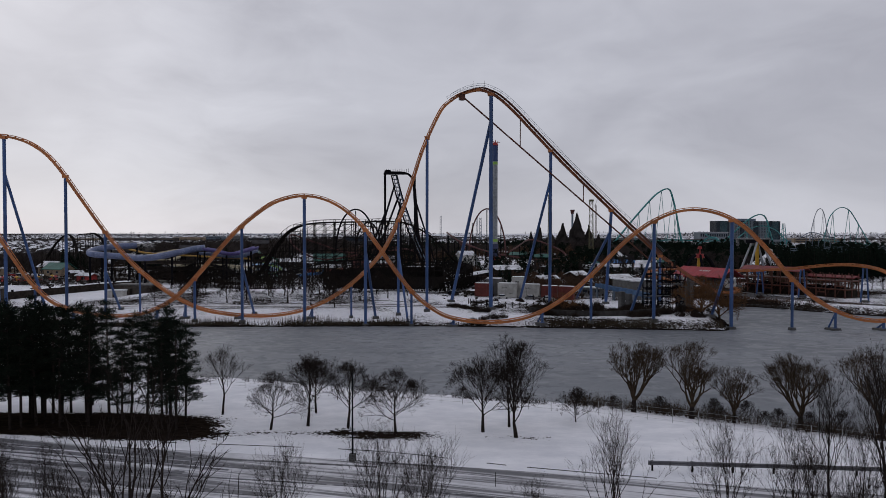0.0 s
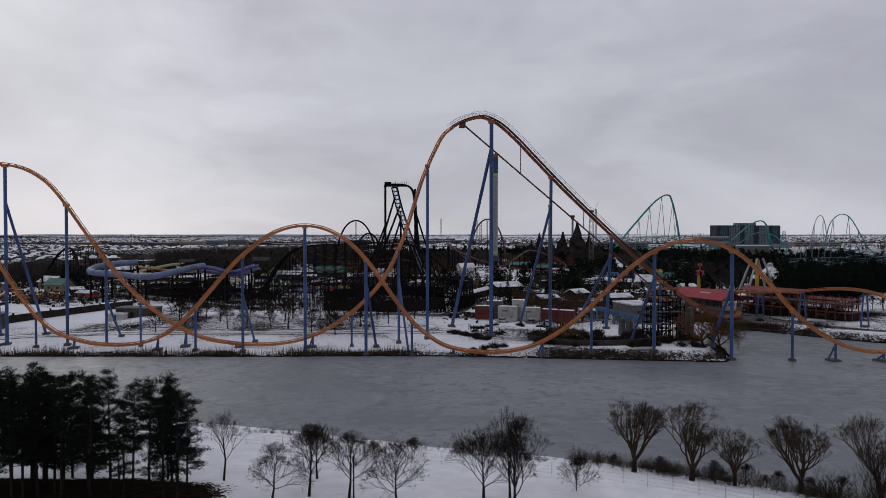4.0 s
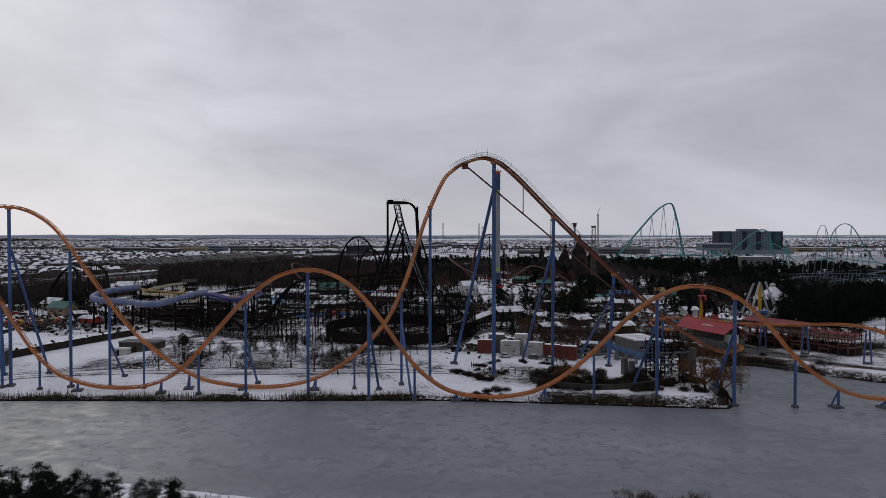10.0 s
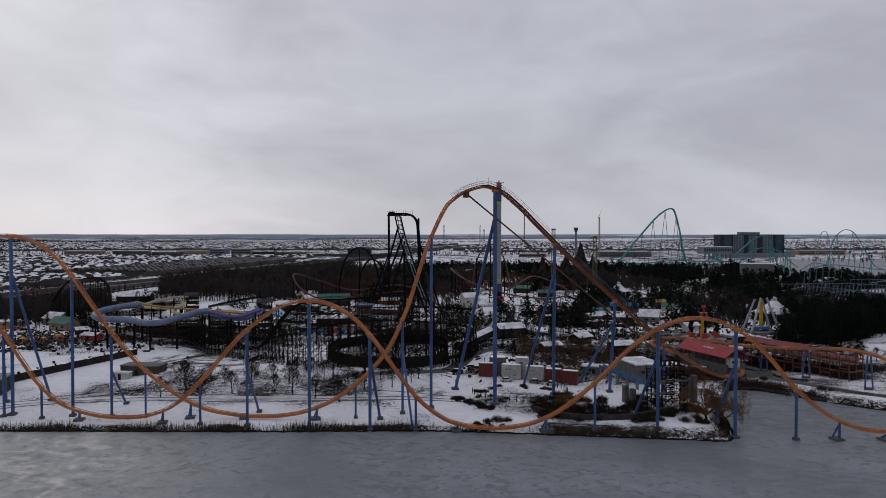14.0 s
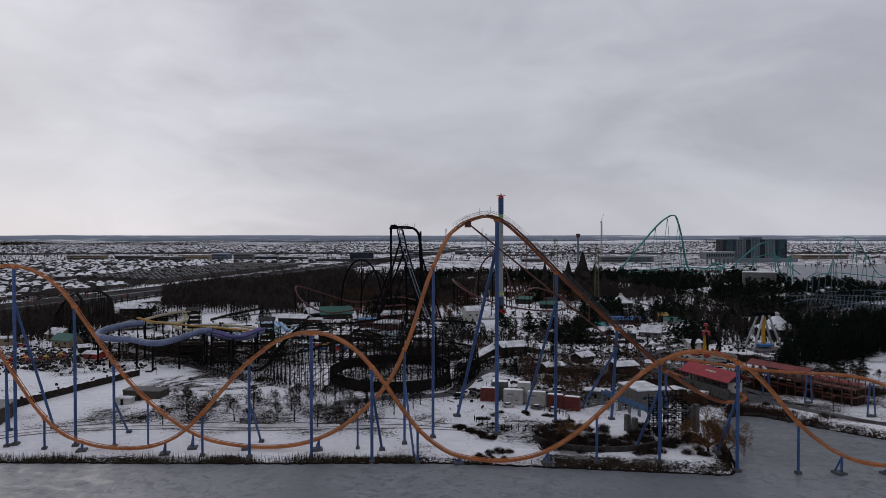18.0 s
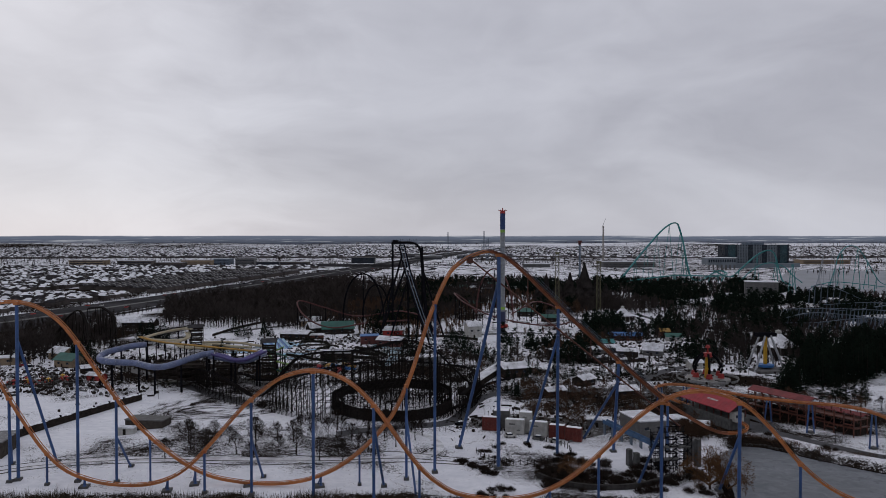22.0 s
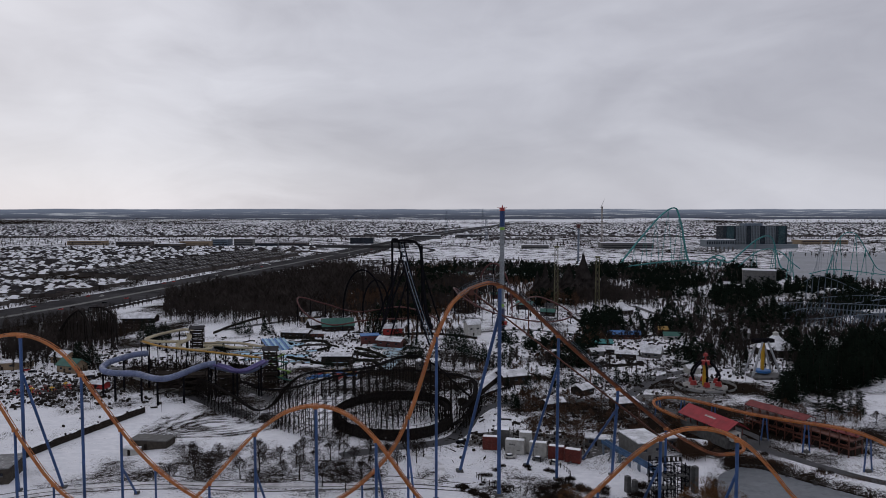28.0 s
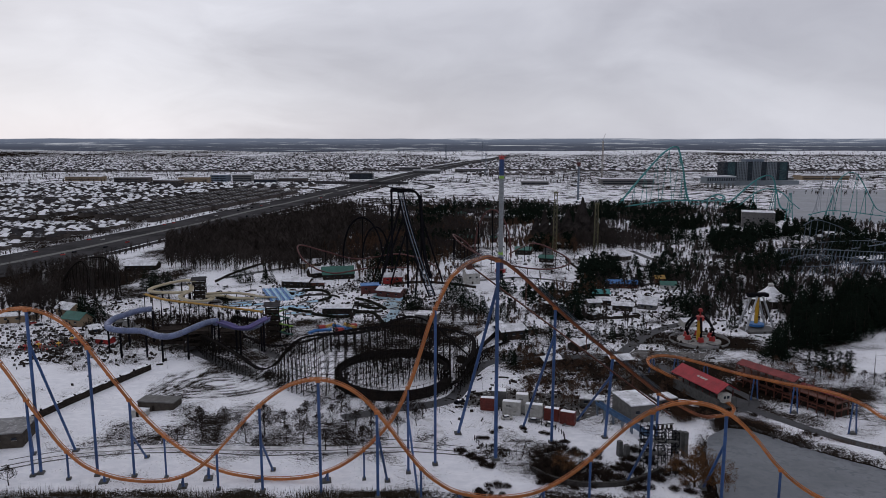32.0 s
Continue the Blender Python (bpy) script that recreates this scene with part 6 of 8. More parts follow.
# spruces
sp = [plant("spruce_tree", spruce(s, 11, w), (BARK, SPRUCE), on_ground(x, y), "dark green conical spruce", "tree", group="spruces in the park") for s, w, x, y in ((51, .2, 28.2, 316), (52, .28, 37.5, 342.8), (53, .17, 84.8, 360))]
big_ev = [plant("evergreen_tree", spruce(s, 15, w, 30, 40), (BARK, SPRUCE), on_ground(x, y), "broad dark evergreen tree", "tree", group="dark evergreens in the park") for s, w, x, y in ((54, .36, 157, 328), (55, .42, 165, 336))]
for k, (x, y, s) in enumerate(((91.1, 365.7, .9), (95.2, 360.4, 1), (30, 320, .8), (44.1, 363.1, 1.1), (50.3, 342.9, .9), (43.7, 324.7, .8), (-53.2, 510.5, 1.5), (-138.6, 423.2, 1.1), (-213.6, 395.3, 1.7), (-217, 402, 1.5), (155.6, 381, 1.2), (173, 412.5, 1.1), (129, 401, 1.2), (-160.6, 520, 1.5), (-139.3, 520, 1.4), (34, 338, .7), (40, 331, .7), (25, 322, .6), (-207, 484, 1.3), (-200, 488, 1.4), (-212, 490, 1.2), (-196, 484, 1.1), (57, 352, .8), (62, 360, .9), (72, 352, .8), (78, 366, .9), (28, 352, .8), (40, 372, 1), (-20, 362, .9), (-62, 366, .9), (-56, 372, .8), (104, 372, .8), (54, 372, .9))):
    repeat(sp, ((k % 3, x, y, s * .82, k * 77),))
k = 0
while k < 150:
    x, y = rng.uniform(150, 330), rng.uniform(318, 446)
    if (x > 163 and y < 340 + (x - 172) * .45) or x < 149 + (y - 318) * .52:
        continue
    k += 1
    repeat(big_ev if k % 4 else sp, ((k % 2, x, y, rng.uniform(.85, 1.3) * (1 if k % 4 else 1.3), rng.uniform(0, 360)),))
for k in range(8):
    ob = copy_thing(pines[k % 3], pose(*on_ground(159 + k * 2.3 + rng.uniform(-.6, .6), 303.5 - k * .7 + rng.uniform(-1.5, 1.5)), 0, 0, k * 50))
    ob.scale = (rng.uniform(.75, .95),) * 3
for x, y, k in ((178, 294, .9), (181.5, 292, .8), (185, 290, .95), (188, 292, .7)):
    repeat(shade, ((0, x, y, k, x * 9),))
net = thing("ball_net", "tall pale netting on thin posts beside the field", "net", on_ground(186, 300))
for q in range(5):
    part("net_post", MB().rod((q * 7, -q * 1.5, -.3), (q * 7, -q * 1.5, 11), .14, .1, 6), BLACK, net)
    if q < 4:
        part("net_cable", MB().rod((q * 7, -q * 1.5, 10.8), (q * 7 + 7, -q * 1.5 - 1.5, 10.8), .04, .04, 4), BLACK, net)
for k, (x, y, sc) in enumerate(((-208.9, 391, 1.1), (-204, 395, .95), (-212, 480, 1.0), (-206, 479, 1.1), (-200, 481, .9), (-152, 506, .8), (-147, 508, .6), (-135, 506, .7), (-131, 507, .6), (-57.4, 511, 1.15), (-27, 423, .95), (-22, 426, .9), (-122, 392, .6), (-70, 396, .5))):
    repeat(big_ev, ((k % 2, x, y, sc, k * 47),))
for k, (x, y) in enumerate(((8, 440), (2, 446), (1, 490), (17.7, 411), (12, 420), (6, 430), (-4, 452), (10, 452), (-37, 472), (14, 436), (20, 425), (-2, 478), (6, 480), (24, 402), (30, 396))):
    repeat(big_ev, ((k % 2, x, y, rng.uniform(.6, .85), k * 61),))


def open_place(x, y):
    """Clear snow and yards in the park, with no trees."""
    for cx, cy, rx, ry in ((48, 605, 50, 58), (-100, 470, 60, 55), (-60, 420, 50, 30), (110, 420, 30, 25), (190, 585, 16, 9), (203, 436, 18, 16), (130, 460, 26, 20), (135, 372, 30, 32), (215, 680, 26, 14), (330, 700, 30, 18), (205, 332, 40, 26), (143, 600, 14, 12), (280, 520, 30, 10), (70, 500, 26, 14), (85, 560, 20, 14), (150, 480, 14, 10), (300, 800, 60, 16), (160, 800, 60, 14)):
        if ((x - cx) / rx) ** 2 + ((y - cy) / ry) ** 2 < 1:
            return True
    return False


ev_spots, bare_spots = [], []
gn = lambda x, y, s, k: float(soft_noise(np.array(x), np.array(y), s, k))
while len(ev_spots) < 2200:
    x, y = rng.uniform(-70, 520), rng.uniform(400, 1060)
    if abs(x) > .64 * y or (x < 25 and y < 560) or open_place(x, y) or gn(x, y, 26, 21) < (0.16 if x < .16 * y else 0.02) or (x > 440 and y > 860):
        continue
    ev_spots.append((x, y, float(ground_z(x, y)) - .2, rng.uniform(.6, 1.25)))
for cx, cy, rx, ry, n in ((250, 450, 55, 30, 40), (340, 610, 60, 60, 30), (60, 470, 40, 40, 50), (165, 520, 50, 30, 60), (300, 420, 50, 30, 60)):
    for q in range(n):
        x, y = cx + rng.gauss(0, rx * .5), cy + rng.gauss(0, ry * .5)
        if not open_place(x, y) and abs(x - 169) + abs(y - 382) > 30 and abs(x - 203) + abs(y - 441) > 30:
            ev_spots.append((x, y, float(ground_z(x, y)) - .2, rng.uniform(.5, 1.0)))
for q in range(46):
    cx, cy = rng.uniform(140, 400), rng.uniform(455, 800)
    for j in range(rng.randint(4, 11)):
        x, y = cx + rng.gauss(0, 9), cy + rng.gauss(0, 5)
        if not open_place(x, y) and x < .6 * y and abs(x - 203) + abs(y - 441) > 30:
            ev_spots.append((x, y, float(ground_z(x, y)) - .2, rng.uniform(.45, .95)))
tr, cr = spruce(57, 12, .34, 12, 14, 2.35)
whole("park_evergreens", scatter(cr, ev_spots, rng), SPRUCE, "dark evergreens massed through the park", "trees", kind="stuff")
while len(bare_spots) < 7400:
    x, y = rng.uniform(-330, 540), rng.uniform(385, 1150)
    if abs(x) > .64 * y or open_place(x, y) or (x < -70 and not (y > 540 or x < -225)) or gn(x, y, 40, 22) < -0.35 or (x > 440 and y > 860) or (x < -330 + .1 * y and y > 620):
        continue
    bare_spots.append((x, y, float(ground_z(x, y)), rng.uniform(.55, .95)))
while len(bare_spots) < 8100:
    x, y = rng.uniform(36, 330), rng.uniform(396, 600)
    if not open_place(x, y) and gn(x, y, 24, 74) > -.1 and abs(x - 169) + abs(y - 382) > 30 and abs(x - 203) + abs(y - 441) > 30:
        bare_spots.append((x, y, float(ground_z(x, y)), rng.uniform(.5, .9)))
russet = [q for q in bare_spots if abs(q[0] - 10) < 95 and 420 < q[1] < 900]
grey = [q for q in bare_spots if not (abs(q[0] - 10) < 95 and 420 < q[1] < 900)]
whole("park_bare_trees", scatter(far_tree(15, 11, 90, .07, .17), grey, rng), FARBARK, "leafless grey-brown trees massed through the park", "trees", kind="stuff")
whole("park_russet_trees", scatter(far_tree(19, 10, 100, .07, .16), russet, rng), SHRUB, "leafless reddish-brown trees round the tall rides", "trees", kind="stuff")
middle = []
while len(middle) < 3000:
    y = rng.uniform(585, 1040)
    f = rng.uniform(-.185, .075)
    if (f > .01 and y < 700) or (-.135 < f < -.07 and y > 960) or ((f * y - 48) / 46) ** 2 + ((y - 605) / 58) ** 2 < 1 or gn(f * y, y, 30, 71) < -.55 or (y < 640 and rng.random() < .5):
        continue
    middle.append((f * y, y, float(ground_z(f * y, y)), rng.uniform(.6, 1.05)))
while len(middle) < 3500:
    x, y = rng.gauss(130, 34), rng.gauss(704, 26)
    middle.append((x, y, float(ground_z(x, y)), rng.uniform(.8, 1.3)))
whole("middle_woods", scatter(far_tree(23, 12, 56, .07, .18), [q for q in middle if gn(q[0], q[1], 60, 72) < .45], rng), FARBARK, "dense leafless grey-brown wood behind the dive coaster", "woods", kind="stuff")
whole("russet_woods", scatter(far_tree(24, 11, 70, .07, .17), [q for q in middle if gn(q[0], q[1], 60, 72) >= .45], rng), SHRUB, "leafless reddish-brown wood behind the dive coaster", "woods", kind="stuff")
thicket = []
while len(thicket) < 330:
    x, y = rng.uniform(-325, -215), rng.uniform(455, 600)
    e = (y - 463) / 110
    if -262 - 56 * e < x < -222 - 52 * e and gn(x, y, 12, 73) > -.5:
        thicket.append((x, y, float(ground_z(x, y)), rng.uniform(.6, 1.0)))
whole("hill_thicket", scatter(far_tree(25, 10, 60, .06, .15), thicket, rng), FARBARK, "leafless trees under the dark coaster humps", "woods", kind="stuff")
thicket = []
while len(thicket) < 200:
    x, y = rng.uniform(-205, -104), rng.uniform(352, 420)
    if ((x + 154) / 50) ** 2 + ((y - 388 - .1 * (x + 154)) / 26) ** 2 < 1 and abs(y - (374 - .86 * (x + 168))) > 5:
        thicket.append((x, y, float(ground_z(x, y)), rng.uniform(.45, .8)))
whole("slide_thicket", scatter(far_tree(26, 8, 80, .05, .13), thicket, rng), BARK, "dark leafless brush beneath the water slides", "bushes", kind="stuff")
edge = []
for i in range(520):
    y = 560 + rng.random() * 950
    edge.append((float(highway_x(y)) + rng.uniform(54, 66), y, 1.0, rng.uniform(.4, .8)))
    y2 = 560 + rng.random() * 900
    edge.append((float(highway_x(y2)) - rng.uniform(40, 50), y2, 1.0, rng.uniform(.3, .55)))
for i in range(620):
    y = rng.uniform(440, 620)
    x = rng.uniform(-400, -240)
    if x > highway_x(y) + 48 and x < -296 + (540 - y) * .35 and gn(x, y, 22, 61) > -.45:
        edge.append((x, y, 1.0, rng.uniform(.6, 1.0)))
for i in range(130):
    edge.append((-268 + rng.gauss(0, 9), 440 + rng.gauss(0, 14), 1.0, rng.uniform(.9, 1.35)))
whole("roadside_trees", scatter(far_tree(16, 12, 40), edge, rng), FARBARK, "leafless trees along the highway", "trees", kind="stuff")
rows = []
for i in range(6200):
    y = rng.choice((1190, 1330, 1500, 1660, 1760, 1880, 2060, 2140, 3600, 3640, 3700, 3760, 3900, 4100, 4300, 4450, 4600)) + rng.uniform(-25, 25)
    x = rng.uniform(-.68, .68) * y
    if gn(x, y, 160, 31) > -0.1 and not (abs(x - highway_x(y)) < 66) and not (y < 1560 and x < highway_x(y)):
        rows.append((x, y, float(far_rise(np.array(x), np.array(y))) + 1.3, rng.uniform(.6, 1.1) * (1 if y < 2500 else 1.3)))
whole("distant_tree_belts", scatter(far_tree(17, 12, 60), rows, rng), FARBARK, "distant belts of bare trees between the fields", "trees", kind="stuff")

# ---- roads, paths ----
strip("road", [(-40, 247), (-33.6, 250), (-21.3, 255.5), (-8.5, 263), (0.4, 273), (6, 290), (10, 306), (20, 321), (44.5, 328), (78, 332), (92, 349), (107, 371), (125, 388), (146, 403), (164, 436), (172, 470)], 6.0, ASPHALT, "dark wet park road between snowbanks", "road")
strip("road", [(112, 271), (122, 257), (130, 245), (139, 234), (150, 226), (170, 216), (230, 208)], 5.0, ASPHALT, "dark service road along the inlet", "road")
strip("road", [(-300, 606), (-322, 580), (-324, 556), (-312, 530), (-288, 488), (-250, 447), (-216, 416), (-194, 396), (-168, 374), (-146, 355), (-124, 335), (-105, 317), (-90, 304)], 7.0, ASPHALT, "dark winding service road with snow beside it", "road")
strip("road", [(120, 268), (112, 280), (104, 296), (98, 312), (92, 330)], 5.0, ASPHALT, "dark service lane behind the station", "road")
strip("road", [(112, 262), (122, 272), (116, 292), (104, 312), (88, 322)], 4.0, ASPHALT, "wet dark lane beside the station", "road", .03)
strip("path", [(-111, 357), (-96, 343), (-82, 327)], 5.0, ASPHALT, "short dark path beside the wooden coaster", "path")
strip("path", [(-138, 216), (-128, 222), (-110, 226), (-80, 226), (-40, 225.5), (-12, 228), (-4, 236), (-8, 248), (-22, 254)], 3.0, paint("slushy_track", (0.58, 0.58, 0.60), .8, 0, .25, .3, .02, (0.14, 0.13, 0.12)), "slushy vehicle track through the snow", "path", .04)
for o, w in ((-1.5, .55), (1.1, .4), (5.0, .3)):
    strip("wheel_track", [(-146, 213 + o), (-128, 220.5 + o * 1.1), (-110, 224 + o), (-94, 225.2 + o * 1.2), (-80, 224.3 + o * .8), (-62, 223.2 + o * 1.3), (-40, 224 + o * .7), (-26, 224.8 + o * 1.2), (-12, 225.5 + o), (6, 223 + o)], w, paint("muddy_rut", (0.05, 0.042, 0.036), .85, 0, .4, .3, .01, (0.5, 0.5, 0.52)), "muddy rut pressed into the snow", "track", .09)


def rutted_snow():
    """Packed snow on the road: long streaks of slush along its run."""
    m = paint("rutted_snow", (0.56, 0.56, 0.59), .85, 0, .15, .25, .03)
    nt = m.node_tree
    bs = nt.nodes["Principled BSDF"]
    old = bs.inputs["Base Color"].links[0].from_socket
    pos = nt.nodes.new("ShaderNodeTexCoord").outputs["Object"]
    u = scaled(nt, scaled(nt, pos, (1, 1, 1), 15.5), (.035, 1.1, 1))
    n = noise_node(nt, u, 1.0, 6, .62)
    big = noise_node(nt, pos, .05, 3, .5)
    f = step_node(nt, math_node(nt, "ADD", n, math_node(nt, "MULTIPLY", big, .25)), .54, .70)
    nt.links.new(mix_node(nt, f, old, (0.13, 0.13, 0.14)), bs.inputs["Base Color"])
    return m


strip("road", [(-140, 96), (-60, 70), (-20, 62), (10, 56), (45, 49), (110, 34)], 19.0, rutted_snow(), "snow-covered road with streaks of slush", "road", .05)
wet = paint("wet_wheel_track", (0.10, 0.10, 0.11), .7, 0, .5, .25, .01, (0.45, 0.45, 0.47))
for o, w, x0, x1 in ((7.6, .35, -60, -6), (6.1, .9, -75, -16), (4.4, .3, -52, -20), (2.6, .7, -80, -24), (1.9, .25, -30, 12), (-.6, .8, -80, -14), (-3.6, .5, -60, 20), (-6.4, .8, -70, 0)):
    q = [(x, float(np.interp(x, [-140, -60, -20, 10, 45, 110], [96, 70, 62, 56, 49, 34])) + o + .5 * math.sin(x * .07 + o)) for x in np.linspace(x0, x1, 12)]
    strip("wheel_track", q, w, wet, "dark wheel track pressed into the snow", "track", .09, 1.5)
kerb = thing("kerb", "dark kerb along the snowy road", "kerb", kind="structure")
p = spline([(-60, 80.6, 0), (-49, 78.1, 0), (-10.5, 73.3, 0), (6.8, 67.9, 0), (20, 64.5, 0)], 2.0)
p[:, 2] = ground_z(p[:, 0], p[:, 1])
for a, b in zip(p, p[1:]):
    m = (a + b) / 2
    if math.sin(m[0] * .9) + math.sin(m[0] * .37) > .75 or m[0] < -44:
        continue
    part("kerb_stone", MB().box((m[0], m[1], m[2] - .09), (np.linalg.norm(b - a) - .03, .16, .24), math.degrees(math.atan2(b[1] - a[1], b[0] - a[0]))), DARKCON, kerb)

# dark wet yards
for nm, poly in (("yard", [(6, 266), (22, 262), (48, 252), (62, 262), (58, 276), (20, 284), (8, 280)]), ("yard", [(84, 330), (120, 326), (126, 336), (92, 342)])):
    z = float(np.max(ground_z(np.array([q[0] for q in poly]), np.array([q[1] for q in poly]))))
    whole(nm, MB().slab(poly, z - .6, z + .05), paint("patchy_wet_yard", (.05, .046, .043), .85, 0, .3, .25, .01, (.62, .62, .64), 0, 3.0), "dark wet yard with patches of snow", "yard", kind="structure")

# street lamp, guard rail, wire fence on the near bank
lamp = thing("street_lamp", "slim dark street lamp on a concrete footing", "lamp", on_ground(-8.6, 69.2))
part("footing", MB().rod((0, 0, -.3), (0, 0, .75), .42, .34, 10), DARKCON, lamp)
part("pole", MB().rod((0, 0, .7), (0, 0, 8.8), .10, .06, 8), BLACK, lamp)
arm = part("arm", MB().rod((0, 0, 8.6), (-.5, 0, 8.8), .05, .05, 6), BLACK, lamp)
part("lamp_head", MB().box((-.75, 0, 8.8), (.6, .28, .14), 0, .8), GREYWALL, arm)
rail = thing("guard_rail", "weathered steel guard rail on short posts", "guard rail", on_ground(19.8, 66.6), -5)
part("beam", MB().sweep([(0, 0, .75), (14, 0, .75), (28, 0, .75), (42, 0, .75)], [(-.05, -.2), (.06, -.12), (-.02, 0), (.06, .12), (-.05, .2), (-.1, .2), (-.1, -.2)]), paint("dark_weathered_steel", (.10, .10, .11), .6, .3), rail)
for i in range(12):
    part("rail_post", MB().box((.4 + i * 3.7, .12, .3), (.16, .16, 1.3)), TIMBER, rail)
wire = thing("wire_fence", "thin wire fence on steel posts along the bank", "fence")
p = spline([(-40, 106, 0), (-22, 100.5, 0), (-3, 95.5, 0), (12, 90.8, 0), (24, 86.5, 0), (36, 80, 0), (48, 72, 0)], 3.0)
p[:, 2] = ground_z(p[:, 0], p[:, 1])
for q in p:
    part("fence_post", MB().rod(q - np.array((0, 0, .2)), q + np.array((0, 0, 1.7)), .035, .035, 5), STEEL, wire)
for hgt in (.3, .75, 1.2, 1.65):
    part("wire", MB().sweep(p + np.array((0, 0, hgt)), [(-.008, -.008), (.008, -.008), (.008, .008), (-.008, .008)]), STEEL, wire)
for x, y in ((-13.5, 60.5), (5.0, 62.0), (-30, 66)):
    t = thing("marker_post", "thin marker stake in the snow", "stake", on_ground(x, y))
    part("stake", MB().rod((0, 0, -.2), (0, 0, 1.3), .03, .03, 5), TIMBER, t)

# ---- water park ----
def flume(name, label, ctrl, r, mat, legs=BLACK, every=4, open_top=False):
    t = thing(name, label, "water slide")
    p = spline(ctrl, 1.6)
    if open_top:
        prof = [(r * math.cos(a), r * math.sin(a)) for a in np.linspace(math.pi, 2 * math.pi, 7)] + [(.84 * r * math.cos(a), .84 * r * math.sin(a)) for a in np.linspace(2 * math.pi, math.pi, 7)]
        part("chute", MB().sweep(p, prof), mat, t, smooth=True)
    else:
        part("tube", MB().tube(p, r, 12), mat, t, smooth=True)
        for i in range(1, len(p) - 1, 3):
            d = p[i + 1] - p[i - 1]
            d /= np.linalg.norm(d)
            part("flange", MB().rod(p[i] - d * .09, p[i] + d * .09, r * 1.09, r * 1.09, 12), mat, t)
    for q in p[::every if r < 1.4 else every * 2]:
        g = float(ground_z(q[0], q[1]))
        if q[2] - g > 2:
            part("slide_leg", MB().rod((q[0], q[1], g - .2), (q[0], q[1], q[2] - r * .8), .28 if r < 1.4 else .5, .24 if r < 1.4 else .42, 6), legs, t)
    return t


flume("tube_slide", "long winding blue enclosed water slide on dark legs", [(-153.9, 353.2, 19.0), (-160.0, 350.4, 18.7), (-163.6, 343.9, 18.2), (-166.9, 339.7, 17.5), (-167.8, 333.7, 16.2), (-164.1, 328.2, 15.4), (-157.2, 326.8, 14.8), (-149.6, 328.6, 14.2), (-143.5, 325.4, 13.8), (-137.0, 320.7, 13.8), (-131.2, 319.4, 14.2), (-126.5, 322.6, 15.2), (-122.4, 328.6, 16.4), (-117.7, 332.3, 17.6), (-113.1, 332.8, 18.2)], 1.45, BLUESLIDE)
flume("open_slide", "open purple water slide with sweeping bends", [(-113.1, 332.8, 18.4), (-107.1, 330.0, 17.6), (-102.4, 328.2, 16.5), (-97.6, 330.0, 16.3), (-94.5, 333.7, 17.4), (-90.3, 339.3, 18.9)], 1.7, PURPLE, open_top=True)
flume("open_slide", "open blue water slide with sweeping bends", [(-116.8, 337.4, 16.2), (-109.4, 334.6, 15.6), (-102.0, 332.8, 14.8), (-96.4, 334.6, 14.8), (-90.8, 341.1, 17.2)], 1.5, BLUESLIDE, open_top=True)
flume("open_slide", "straight yellow water slide on dark legs", [(-179.5, 402.6, 16.2), (-165.4, 396.9, 14.2), (-133.2, 387.4, 12.8), (-103.9, 378.0, 11.8)], .95, YELLOW, open_top=True)
flume("open_slide", "looping cream water slide round a dark tower", [(-166, 446, 15.2), (-174, 452, 14.6), (-186, 452, 12.4), (-194, 448, 10.2), (-193, 442, 9.4), (-184, 440, 9.0), (-175, 442, 8.6), (-170, 447, 8.4)], 1.5, CREAM, open_top=True)
flume("open_slide", "looping cream water slide round a dark tower", [(-168, 444, 14), (-165, 438, 11), (-170, 432, 8.4), (-163, 428, 6.4), (-154, 432, 5.6), (-152, 440, 5.4), (-158, 446, 5.2), (-150, 450, 4.8), (-140, 446, 4.2), (-128, 448, 3.4)], 1.5, CREAM, open_top=True)
flume("open_slide", "cream water slide running out flat", [(-160, 450, 6), (-148, 456, 5.4), (-136, 456, 4.6), (-124, 452, 3.6), (-114, 454, 2.6)], 1.3, CREAM, open_top=True)
for mat, off, lab in ((LIME, 0, "lime green spiral water slide"), (GREENROOF, 3.0, "dark green spiral water slide")):
    flume("spiral_slide", lab, [(-92.5 + 4.2 * math.cos(off + a * .7) + (a * .35), 366 + 4.2 * math.sin(off + a * .7), 16.5 - a * 1.05) for a in range(14)], .75, mat, open_top=True, every=3)


def tower(name, label, x, y, w, h, mat=DKWALL, roof=True):
    t = thing(name, label, "tower", on_ground(x, y), 12)
    for sx in (-1, 1):
        for sy in (-1, 1):
            part("leg", MB().box((sx * w / 2, sy * w / 2, h / 2), (.4, .4, h + .6)), mat, t)
    for z in np.arange(3, h, 3.0):
        part("deck", MB().box((0, 0, z), (w + .5, w + .5, .25)), mat, t)
        part("stair", MB().add([(-w / 2, -w / 2 - .6, z - 3), (-w / 2, -w / 2 + .6, z - 3), (w / 2, -w / 2 + .6, z), (w / 2, -w / 2 - .6, z), (-w / 2, -w / 2 - .6, z - 3.3), (-w / 2, -w / 2 + .6, z - 3.3), (w / 2, -w / 2 + .6, z - .3), (w / 2, -w / 2 - .6, z - .3)], [(0, 1, 2, 3), (7, 6, 5, 4), (0, 3, 7, 4), (1, 5, 6, 2)]), mat, t)
        for sy in (-1, 1):
            part("guard", MB().box((0, sy * w / 2, z + .8), (w, .08, .9)), mat, t)
    if roof:
        part("roof", MB().gable((0, 0, h + .3), (w + 1, w + 1), 1.6, 0, .4), ROOFDARK, t)
    return t


